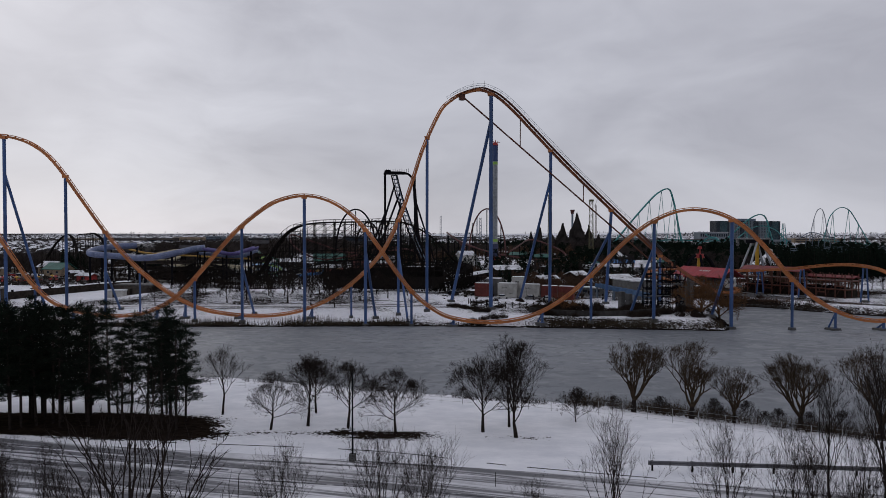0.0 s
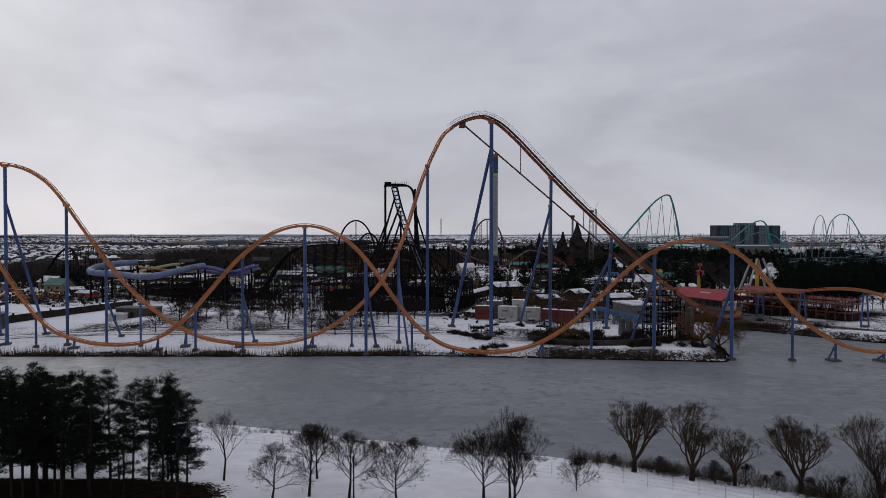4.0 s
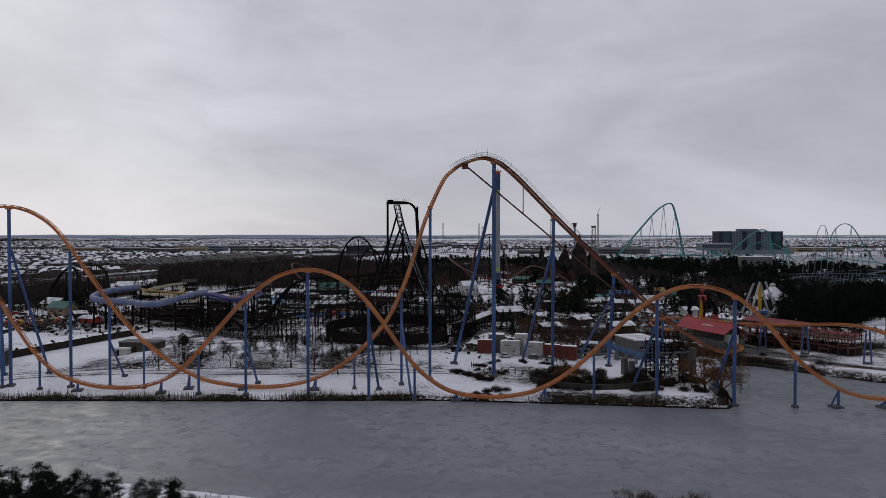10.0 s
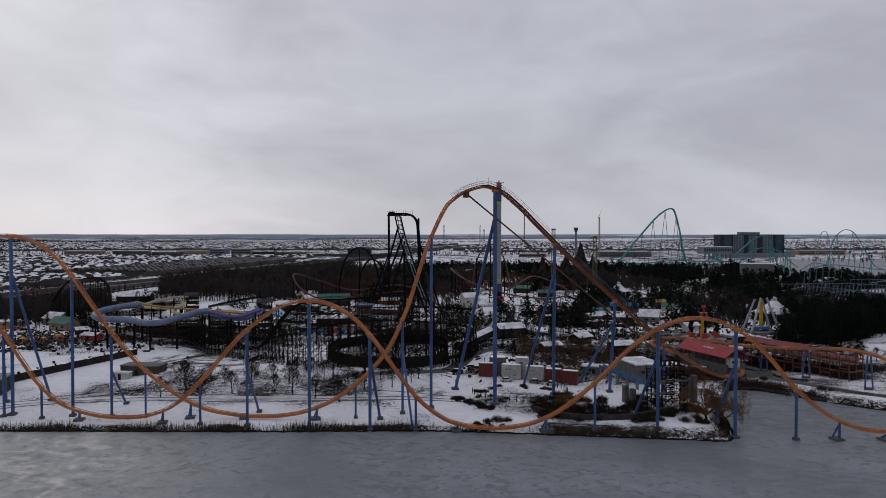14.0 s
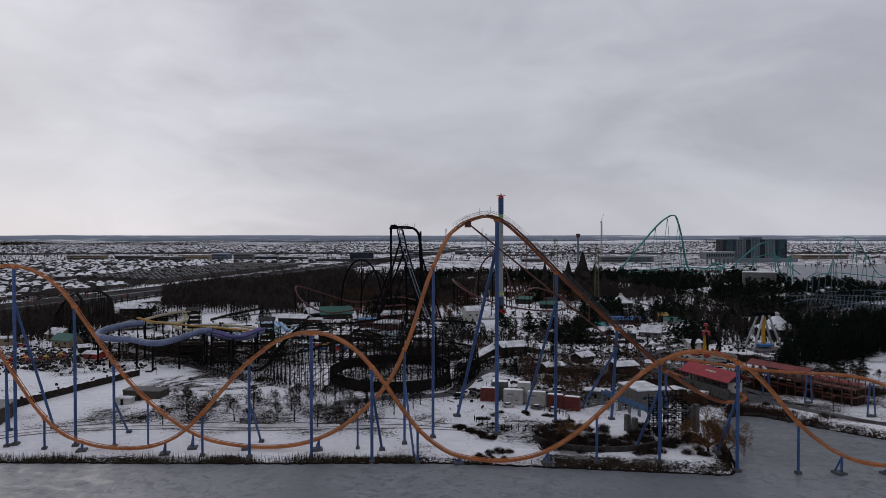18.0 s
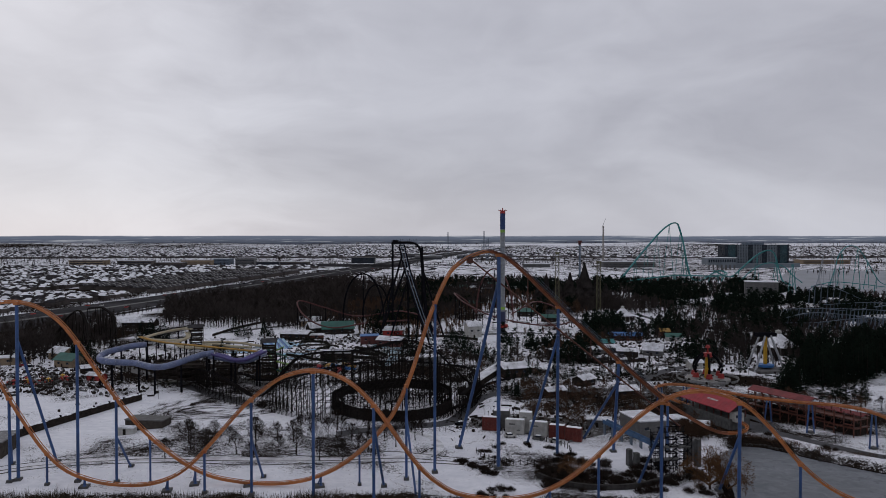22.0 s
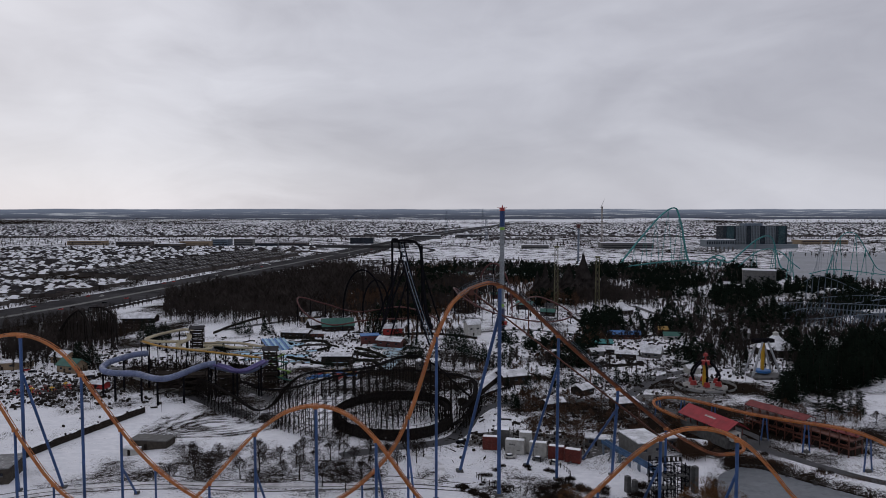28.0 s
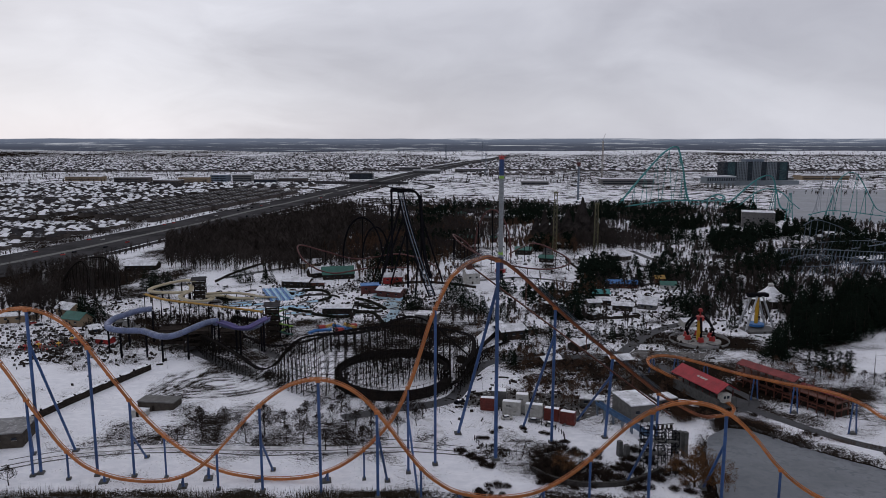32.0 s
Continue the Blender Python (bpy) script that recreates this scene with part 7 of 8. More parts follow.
tower("slide_tower", "dark timber slide tower with a small pitched roof", -93.4, 359, 6.5, 18)
tower("slide_tower", "dark timber slide tower with open decks", -163, 447, 7.5, 14)
tower("slide_tower", "low dark timber slide deck", -141, 346, 12, 12, roof=False)
tower("slide_tower", "low dark timber slide deck", -127, 343, 12, 12, roof=False)
tower("slide_tower", "low dark timber slide deck", -110, 342, 10, 12, roof=False)


def pool(poly, mat=POOL, label="drained pale blue pool edged with snow"):
    z = float(ground_z(*np.mean(poly, axis=0)))
    t = thing("swimming_pool", label, "pool")
    part("basin", MB().slab(poly, z - .3, z + .10), mat, t)
    c = np.mean(poly, axis=0)
    for a, b in zip(poly, poly[1:] + poly[:1]):
        a, b = np.array(a), np.array(b)
        m = (a + b) / 2
        part("pool_edge", MB().box((m[0], m[1], z + .12), (np.linalg.norm(b - a) + .4, .6, .5), math.degrees(math.atan2(b[1] - a[1], b[0] - a[0]))), CONCRETE, t)


def blob(cx, cy, rx, ry, n=14, seed=0, rot=0):
    r = random.Random(seed)
    out = []
    for i in range(n):
        a = i * 2 * math.pi / n
        k = 1 + r.uniform(-.16, .16)
        x, y = math.cos(a) * rx * k, math.sin(a) * ry * k
        out.append((cx + x * math.cos(rot) - y * math.sin(rot), cy + x * math.sin(rot) + y * math.cos(rot)))
    return out


pool(blob(-112, 462, 17, 8, seed=1, rot=.5))
pool(blob(-129, 436, 12, 4.5, seed=2, rot=.2))
pool(blob(-98, 430, 13, 5, seed=3, rot=.1))
pool(blob(-88, 446, 8, 4, seed=4, rot=.4))
pool(blob(-42, 462, 9, 13, seed=5, rot=-.4), paint("faded_teal_pool_paint", (.16, .27, .31), .7, 0, .25, .2, 0, (.4, .45, .47)))
pool(blob(-38, 436, 5, 12, seed=6, rot=.2), paint("faded_grey_pool_paint", (.22, .29, .32), .7, 0, .25, .2, 0, (.5, .52, .54)))
pool(blob(-74, 412, 20, 3.2, seed=7, rot=.02))
for q, (x, y, rx, ry, ro) in enumerate(((-136, 440, 9, 3.5, .5), (-120, 421.6, 8, 4, .7), (-150, 456, 8, 3, .2), (-95, 415, 7, 3, .4), (-112, 475, 12, 3, .1), (-34, 452, 5, 9, -.5))):
    pool(blob(x, y, rx, ry, seed=20 + q, rot=ro))
for k in range(8):
    flume("lane_slide", "short blue and white racing slide lane", [(-128 + k * 1.9, 470 + k * .5, 5.2), (-122 + k * 1.9, 458 + k * .5, 3.6), (-116 + k * 1.9, 446 + k * .5, 2.1)], .85, POOL if k % 2 else SKYBLUE, open_top=True, every=6)

# lazy-river island, spray playground, ring of hedges
building("pool_pavilion", "open dark pool pavilion with a snowy roof", (-68.6, 417), (17, 8, 0), 3.6, 0, DKWALL, SNOWROOF, 1.4, 1.0, 0, 0)
wall = thing("garden_wall", "low dark curved wall round the pool terrace", "wall")
for cx, cy, rr, a0, a1 in ((-88, 452, 15, 20, 150), (-48, 428, 14, 100, 300), (-30, 446, 12, -60, 90)):
    for a in range(a0, a1, 12):
        b = radians(a)
        part("wall_section", MB().box((cx + rr * math.cos(b), cy + rr * .8 * math.sin(b), float(ground_z(cx, cy)) + .5), (rr * .22, .7, 1.2), a + 90), STONE, wall)
HEDGE = paint("dark_clipped_hedge", (.014, .014, .011), .95, 0, .4, 1.2, .05, spec=0.0)


def hedge(ctrl, w, h, label, mat, name="hedge"):
    """A low winding hedge or wall with an uneven top."""
    r = random.Random(int(abs(ctrl[0][0]) * 7))
    p = spline([(x, y, 0) for x, y in ctrl], 1.6)
    p[:, 2] = ground_z(p[:, 0], p[:, 1])
    p[:, 2] += np.array([r.uniform(-.12, .12) * h for q in p])
    whole(name, MB().sweep(p, [(-w / 2, -.3), (w / 2, -.3), (w * .46, h * .8), (w * .2, h), (-w * .25, h), (-w * .46, h * .75)]), mat, label, name.split("_")[-1], group="hedges and walls of the pool gardens")


for ctrl in ([(-102.6, 477), (-93.2, 479), (-85.2, 473.5), (-79.9, 456), (-85, 444.6)], [(-83, 410.6), (-65.8, 404), (-59, 408), (-57.9, 418)], [(-60.6, 440), (-52, 428), (-44, 425)], [(-57, 415), (-46.8, 413.7), (-37.7, 389)],
             [(-154, 453.7), (-145, 448.8), (-138, 450.5)], [(-115, 469.6), (-106, 466)], [(-62, 452), (-54, 446), (-47, 436), (-40, 424)], [(-100, 425), (-92, 419), (-84, 416)], [(-128, 404), (-118, 398), (-106, 396)], [(-30, 470), (-36, 478), (-46, 486), (-58, 490)], [(-120, 486), (-108, 490), (-96, 488)]):
    hedge(ctrl, 2.0, 1.5, "low dark hedge winding round the pool terraces", HEDGE)
for ctrl in ([(-173, 507), (-168, 545), (-148, 611), (-127, 660)], [(-9.5, 671), (10, 688), (30, 701)], [(100, 608), (102.5, 567), (108, 527), (115, 510)], [(-40, 500), (-20, 506), (0, 500), (18, 488)], [(52, 470), (70, 476), (92, 470)], [(70, 408), (92, 402), (112, 408)]):
    hedge(ctrl, .5, 1.8, "dark board fence beside a park path", DKWALL, "board_fence")
strip("water_channel", [(-57, 481), (-50, 470), (-40, 453), (-35, 436), (-34, 420), (-38, 392)], 6.5, paint("faded_river_paint", (.20, .30, .36), .6, 0, .25, .15, 0, (.55, .58, .62)), "drained pale blue lazy river with patches of snow", "pool", .10)
strip("path", [(-172, 524), (-148, 552), (-125, 573), (-108, 582)], 7, ASPHALT, "dark wet path along the wood's edge", "path")
strip("path", [(-105, 589), (-106, 663), (-107.6, 758)], 4.5, SNOW, "straight snowy path through the wood", "path", .3)
strip("path", [(12, 512), (30, 520), (52, 528), (74, 520), (96, 505), (130, 500), (160, 512)], 5, ASPHALT, "dark wet path between the rides", "path")
strip("path", [(60, 452), (86, 448), (112, 446), (140, 452), (165, 470)], 5, ASPHALT, "dark wet path between the rides", "path")
strip("path", [(200, 480), (214, 520), (205, 560), (180, 600), (170, 660)], 6, ASPHALT, "dark wet path through the evergreens", "path")
play = thing("spray_playground", "water playground with red, blue and yellow funnels", "playground", on_ground(-60, 369))
for x, y, z, r, m in ((-10, 2, 3.0, 1.9, RED), (7, 4, 3.4, 1.9, RED), (1, -4, 3.0, 2.2, RED)):
    fn = part("funnel", MB().rod((x - 1.6, y - 1.2, z), (x + 1.6, y + 1.2, z + .4), r, r * .5, 12), m, play)
    part("funnel_mouth", MB().rod((x - 1.75, y - 1.3, z), (x - 1.6, y - 1.2, z), r * 1.1, r * 1.1, 12), DKRED, fn)
for a, b, m in (((-14, 0, 2), (-4, -2, 3), SKYBLUE), ((-4, 4, 4), (4, -1, 3.4), SKYBLUE), ((0, 0, 3), (10, 2, 2.4), SKYBLUE), ((2, 5, 4.4), (9, 0, 3.6), YELLOW), ((-8, 3, 3.4), (-3, 6, 4.2), YELLOW), ((-16, -3, 1.5), (-12, 1, 1.9), SKYBLUE)):
    part("spray_pipe", MB().rod(a, b, .85, .8, 10), m, play)
for x in (-12, -6, 0, 6, 10):
    part("frame_leg", MB().rod((x, 1, -.2), (x, 1, 4), .2, .2, 6), WHITE, play)

PATCHED = paint("grey_roof_with_slush", (.17, .17, .175), .85, 0, .35, .3, .02, (.42, .42, .44), 0, 3)
# ---- buildings ----
for nm, lab, c, s, h, rz, wl, rf, pt in (
        ("pavilion", "large pavilion with a green hipped roof and snow", (-86, 528), (23, 15, 0), 3.6, 14, DKWALL, GREENROOF, 5.0),
        ("pavilion", "wing of the green-roofed pavilion with a snowy roof", (-102, 532), (14, 11, 0), 3.6, 30, DKWALL, SNOWROOF, 4.0),
        ("park_building", "tan building with a snowy pitched roof", (-113.9, 566), (16, 10, 0), 4.5, 10, TANWALL, SNOWROOF, 3.0),
        ("park_building", "dark low building with patches of roof snow", (-110, 497), (20, 11, 0), 4.0, -10, DKWALL, SNOWROOF, 2.2),
        ("kiosk", "orange striped kiosk with a snowy roof", (-95.6, 498), (9, 5, 0), 2.6, 5, RUST, SNOWROOF, 1.0),
        ("park_building", "dark red and blue building among bare trees", (-55, 474), (13, 9, 0), 5.5, 10, DKRED, SKYBLUE, 0),
        ("park_building", "brown building with a snowy roof", (-39.7, 462), (17, 9, 0), 4.2, -22, DKRED, SNOWROOF, 2.2),
        ("park_building", "red building with a snowy roof", (-42.7, 508), (14, 9, 0), 5.0, 5, RED, SNOWROOF, 2.5),
        ("park_building", "white rounded building beside the tower", (15, 506), (10, 9, 0), 8.0, 20, WHITE, SNOWROOF, 3.0),
        ("park_building", "long orange kiosk with a bright blue roof", (121, 494), (22, 9, 0), 3.2, -4, RUST, SKYBLUE, 2.0),
        ("kiosk", "round orange kiosk with a peaked roof", (151, 504), (6, 6, 0), 4.6, 0, RUST, YELLOW, 2.0),
        ("kiosk", "kiosk with a green tent roof", (153, 489), (10, 7, 0), 3.0, -8, WHITE, GREENROOF, 2.2),
        ("park_building", "white building with a blue and white folded roof", (123, 431), (11, 9, 0), 3.2, -25, GREYWALL, SNOWROOF, 4.0),
        ("park_building", "row of tan shop fronts with snowy roofs", (106, 426), (12, 7, 0), 3.4, -15, DKWALL, SNOWROOF, 1.6),
        ("park_building", "grey shop row with a snowy roof", (97, 441), (14, 7, 0), 3.4, -10, DKWALL, SNOWROOF, 1.6),
        ("park_building", "white snack building with a teal roof", (99, 462), (12, 8, 0), 3.2, 0, DKWALL, TEAL, 2.0),
        ("park_building", "low white building with a snowy roof", (90, 436), (8, 6, 0), 3.0, 10, GREYWALL, SNOWROOF, 1.5),
        ("park_building", "tan building with a snowy pitched roof", (-229, 411), (12, 9, 0), 4.0, -25, TANWALL, SNOWROOF, 3.2),
        ("park_building", "tan building with a green pitched roof", (-212, 388), (13, 9, 0), 3.8, -20, TANWALL, GREENROOF, 3.4),
        ("park_building", "long low building with a flat snowy roof", (-252, 394), (24, 9, 0), 4.0, 14, TANWALL, SNOWROOF, 0),
        ("kiosk", "small red kiosk with a snowy roof", (-178.6, 352), (8, 5, 0), 2.6, -15, RED, SNOWROOF, 1.2),
        ("kiosk", "small dark storage hut", (-194, 371), (5, 10, 0), 3.0, 35, DKWALL, SNOWROOF, 1.0),
        ("kiosk", "small white kiosk beside the pendulum ride", (133, 388), (7, 6, 0), 3.2, 10, WHITE, SNOWROOF, 1.4),
        ("park_building", "grey workshop with a snowy flat roof", (-158, 232), (20, 14, 0), 5.2, 12, HUTWALL, PATCHED, 0),
        ("park_building", "snow-roofed pavilion among dark trees", (-249, 560), (24, 14, 0), 4.0, 5, DKWALL, SNOWROOF, 3.0),
        ("warehouse", "large pale grey windowless hall", (368, 846), (36, 26, 0), 18, -20, GREYWALL, SNOWROOF, 0),
        ("park_building", "low building with a wide snowy roof", (410, 735), (34, 18, 0), 6, -20, GREYWALL, SNOWROOF, 2.0),
        ("park_building", "low building with a wide snowy roof", (352, 590), (26, 12, 0), 5, 20, GREYWALL, SNOWROOF, 2.0)):
    building(nm, lab, c, s, h, rz, wl, rf, pt, 0.8, 1, max(1, int(s[0] // 5)), group="park buildings" if nm == "park_building" else "")
for lab, c, s, h, rz, pt in (
        ("dark queue pavilion with a snowy roof", (46, 318), (9, 6, 0), 2.8, 24, 1.4), 
        ("grey machinery hut with a snowy roof", (84, 268), (8, 6, 0), 3.6, 20, 0), ("dark control hut beside the station", (92, 262), (6, 5, 0), 3.2, -20, 1.0),
        ("dark queue pavilion with a snowy roof", (78, 318), (10, 8, 0), 3.4, 15, 1.6), ("grey storage hut with a snowy roof", (56, 268), (9, 5, 0), 3.0, -14, 0), ("dark snack hut with a snowy roof", (64, 342), (9, 7, 0), 3.2, 40, 1.8)):
    building("queue_pavilion" if pt else "hut", lab, c, s, h, rz, DKWALL if "dark" in lab or "walk" in lab else GREYWALL, SNOWROOF, pt, .7, 1, 2, group="queue buildings")
k = 0
while k < 55:
    x, y = rng.uniform(-20, 470), rng.uniform(395, 1000)
    if abs(x) > .6 * y or gn(x, y, 45, 41) < 0.1 or (x < 60 and 540 < y < 680):
        continue
    k += 1
    s = rng.uniform(6, 15)
    building("park_building", "low park building with a snowy roof", (x, y), (s, s * rng.uniform(.5, .9), 0), rng.uniform(3, 5), rng.uniform(-40, 40), rng.choice((DKWALL, DKWALL, TANWALL, GREYWALL, DKRED)), rng.choice((SNOWROOF, SNOWROOF, SNOWROOF, ROOFDARK, GREENROOF)), rng.choice((0, 1.5, 2.4)), .6, 0, 2, group="park buildings")


def marquee(x, y, r, h, label):
    t = thing("round_tent", label, "tent", on_ground(x, y))
    n = 20
    rings = [(r, h * .32), (r * .62, h * .47), (r * .3, h * .68), (r * .14, h * .82)]
    v = [(q * math.cos(i * 2 * math.pi / n), q * math.sin(i * 2 * math.pi / n), z) for q, z in rings for i in range(n)]
    f = [(k * n + i, k * n + (i + 1) % n, (k + 1) * n + (i + 1) % n, (k + 1) * n + i) for k in range(3) for i in range(n)]
    part("canopy", MB().add(v, f + [tuple(3 * n + i for i in range(n))]), SNOWROOF, t)
    part("cupola", MB().rod((0, 0, h * .8), (0, 0, h * .93), r * .13, r * .13, 12).rod((0, 0, h * .93), (0, 0, h), r * .16, .05, 12), WHITE, t)
    part("wall", MB().rod((0, 0, -.3), (0, 0, h * .33), r * .94, r * .94, n), DKWALL, t)
    for i in range(n):
        a = i * 2 * math.pi / n
        part("eave_post", MB().rod((math.cos(a) * r, math.sin(a) * r, -.2), (math.cos(a) * r, math.sin(a) * r, h * .33), .1, .1, 5), WHITE, t)


marquee(203, 441, 13, 14.5, "white round carousel roof with a small cupola")
marquee(148, 614, 11, 12, "white peaked tent roof among the trees")

# ---- rides ----
claw = thing("spinning_arm_ride", "red and yellow ride with black bent arms", "ride", on_ground(129.8, 359))
part("base", MB().rod((0, 0, -.3), (0, 0, .5), 11, 11, 24), CONCRETE, claw)
part("mast", MB().rod((0, 0, 0), (0, 0, 12), 1.5, 1.2, 10), GOLD, claw)
part("hub", MB().rod((0, 0, 11.4), (0, 0, 13.4), 2.6, 2.0, 12), RED, claw)
part("spire", MB().rod((0, 0, 13.4), (0, 0, 16.6), .5, .3, 8), RED, claw)
part("cap", MB().rod((0, 0, 15.9), (0, 0, 17.2), 1.3, .9, 8), RED, claw)
for i in range(6):
    a = i * math.pi / 3 + .3
    c, s = math.cos(a), math.sin(a)
    armo = part("arm", MB().tube(spline([(c * 2.4, s * 2.4, 12.8), (c * 5.4, s * 5.4, 10.2), (c * 7.4, s * 7.4, 6.6), (c * 6.8, s * 6.8, 3.8)], .8), .6, 6), BLACK, claw)
    part("seat_ring", MB().rod((c * 6.9, s * 6.9, 1.4), (c * 6.9, s * 6.9, 3.6), 1.8, 1.3, 8), RED, armo)
ring = thing("plaza_fence", "low ring fence round the spinning ride", "fence", on_ground(129.8, 359))
for i in range(36):
    a = radians(i * 10)
    part("fence_panel", MB().box((15 * math.cos(a), 14 * math.sin(a), .55), (2.5, .1, 1.1), i * 10 + 90), STEEL, ring)
swing = thing("pendulum_ride", "pendulum ride with grey legs and a yellow arm", "ride", on_ground(169, 382), 8)
for sx in (-1, 1):
    for sy in (-1, 1):
        part("leg", MB().rod((sx * 8.5, sy * 4.5, -.2), (sx * 1.6, sy * 2.4, 19), .62, .55, 8), paint("silver_grey_paint", (.33, .34, .36), .45, .2), swing)
part("arm", MB().box((0, 0, 11), (1.5, 1.2, 16)), GOLD, swing)
part("crossbeam", MB().box((0, 0, 19.4), (11, 4, 1.9)), BLACK, swing)
part("gondola", MB().rod((0, 0, 2.2), (0, 0, 3.4), 4.4, 4.4, 14), SKYBLUE, swing)
part("platform", MB().box((0, -4, .6), (17, 11, 1.4)), GREYWALL, swing)


def lattice(owner, a, b, w, mat, r=.14):
    a, b = np.array(a, float), np.array(b, float)
    n = max(4, int(np.linalg.norm(b - a) / (w * 1.3)))
    corner = [(sx * w / 2, sy * w / 2, 0) for sx, sy in ((-1, -1), (1, -1), (1, 1), (-1, 1))]
    legs = MB()
    for k, c in enumerate(corner):
        part("chord", MB().rod(a + c, b + np.array(c) * .7, r, r, 4), mat, owner)
        c2 = np.array(corner[(k + 1) % 4])
        for i in range(n):
            p, q = a + (b - a) * i / n, a + (b - a) * (i + 1) / n
            s0, s1 = 1 - .3 * i / n, 1 - .3 * (i + 1) / n
            legs.rod(p + np.array(c) * s0, q + c2 * s1, r * .6, r * .6, 3, False)
            legs.rod(p + c2 * s0, q + np.array(c) * s1, r * .6, r * .6, 3, False)
    tagged(part("lacing", legs, mat, owner), kind="stuff")


khaki = paint("khaki_lattice_paint", (.09, .085, .04), .6)
for x, y, z in ((93, 625, 57), (121, 584, 51)):
    t = thing("lattice_mast", "khaki lattice launch mast", "mast", on_ground(x, y))
    lattice(t, (0, 0, 0), (0, 0, z), 3.6, khaki, .14)
    part("mast_head", MB().box((0, 0, z), (3.4, 3.4, 1.6)), khaki, t)
for x, y, z in ((-15, 2400, 75), (95, 1900, 60), (130, 2900, 80)):
    t = thing("transmission_tower", "distant grey lattice tower", "tower", on_ground(x, y, 4))
    lattice(t, (0, 0, 0), (0, 0, z), 6.0, GREYSTEEL, .45)
crane = thing("tower_crane", "distant pale tower crane", "crane", on_ground(390, 1830, 4), 20)
lattice(crane, (0, 0, 0), (0, 0, 92), 3.5, paint("pale_crane_paint", (.3, .27, .25), .6), .4)
part("jib", MB().rod((-4, 0, 88), (7, 0, 112), .7, .4, 5), WHITE, crane)
for x in (470, 486):
    t = thing("slim_mast", "distant slim grey mast", "mast", on_ground(x * 1.32, 990))
    part("pole", MB().rod((0, 0, 0), (0, 0, 58), .8, .5, 6), GREYSTEEL, t)

# rockwork mountain
mnt = MB()
for k, (px, py, r, hh) in enumerate(((0, 0, 17, 48), (-14, 4, 15, 36), (13, 3, 13, 34), (-26, 8, 14, 30), (-38, 6, 11, 35), (-46, 10, 9, 27), (24, 8, 14, 24), (-6, -8, 17, 27), (10, -8, 15, 24), (-30, -6, 14, 22))):
    n, lv = 11, 8
    v = []
    rr = random.Random(k)
    for j in range(lv):
        f = j / (lv - 1)
        for i in range(n):
            a = i * 2 * math.pi / n + j * .25
            q = r * ((1 - f) ** 1.25 * .95 + .05) * rr.uniform(.72, 1.2)
            v.append((px + math.cos(a) * q, py + math.sin(a) * q, hh * .95 * f * rr.uniform(.95, 1.03)))
    mnt.add(v, [(j * n + i, j * n + (i + 1) % n, (j + 1) * n + (i + 1) % n, (j + 1) * n + i) for j in range(lv - 1) for i in range(n)])
whole("rock_mountain", mnt, ROCK, "artificial grey rock mountain with jagged peaks", "mountain", on_ground(136, 728))

# dark mine-train style coaster on the far side of the water park
arch = thing("dark_coaster", "dark coaster humps over a wooded gully", "roller coaster")
for ln in ([(-272, 470, 3), (-262, 466, 11), (-256, 465, 19), (-249, 465, 24.5), (-244, 463, 22), (-239, 458, 15), (-234, 450, 8), (-228, 440, 4)], [(-249, 480, 24.5), (-240, 478, 25), (-233, 470, 25), (-226, 466, 21), (-222, 460, 13), (-220, 452, 5), (-214, 444, 3)]):
    p = spline(ln, 2.0)
    part("track", MB().sweep(p, [(-.8, -.6), (.8, -.6), (.8, .2), (-.8, .2)]), TIMBER, arch)
    for q in p[::3]:
        for o in (-1.2, 1.2):
            part("bent_leg", MB().rod((q[0] + o * 1.6, q[1], .8), (q[0] + o * .6, q[1], q[2] - .4), .2, .2, 4), TIMBER, arch)

# ---- island with the dark flume structure ----
fl = thing("flume_pipe", "big faded blue flume pipe beside the grey building", "flume")
p = spline([(56, 258, 6.2), (59.5, 250.5, 5.6), (64, 242.5, 5.0), (69, 232.5, 4.2)], 1.2)
part("trough", MB().sweep(p, [(-.8, -.8), (.8, -.8), (1.0, .6), (.85, .6), (.65, -.6), (-.65, -.6), (-.85, .6), (-1.0, .6)]), paint("faded_blue_paint", (.05, .11, .21), .6, 0, .3, .4, 0, (.08, .09, .11)), fl)
for q in p[::4]:
    part("trestle", MB().box((q[0], q[1], (q[2] - 1 + 1) / 2), (.4, 2.6, q[2] - 1)), GREYSTEEL, fl)
plat = thing("flume_tower", "dark steel scaffold of a drained flume ride on the island", "ride structure", on_ground(66.5, 218), 10)
for x, y, hh in ((-4.5, -3, 11.5), (0, -3.5, 13), (4, -2, 12), (-2.5, 2, 12), (3, 3, 10.5), (7.5, 2, 9.5)):
    for sx in (-1, 1):
        for sy in (-1, 1):
            part("post", MB().rod((x + sx * 1.3, y + sy * 1.3, -.3), (x + sx * 1.3, y + sy * 1.3, hh), .13, .11, 5), BLACK, plat)
    for z in np.arange(2.2, hh, 2.2):
        part("ring_beam", MB().box((x, y - 1.3, z), (2.8, .16, .2)).box((x, y + 1.3, z), (2.8, .16, .2)).box((x - 1.3, y, z), (.16, 2.8, .2)).box((x + 1.3, y, z), (.16, 2.8, .2)), BLACK, plat)
        part("cross_brace", MB().rod((x - 1.3, y - 1.3, z - 2.2), (x + 1.3, y - 1.3, z), .08, .08, 4), BLACK, plat)
        part("cross_brace", MB().rod((x + 1.3, y + 1.3, z - 2.2), (x + 1.3, y - 1.3, z), .08, .08, 4), BLACK, plat)
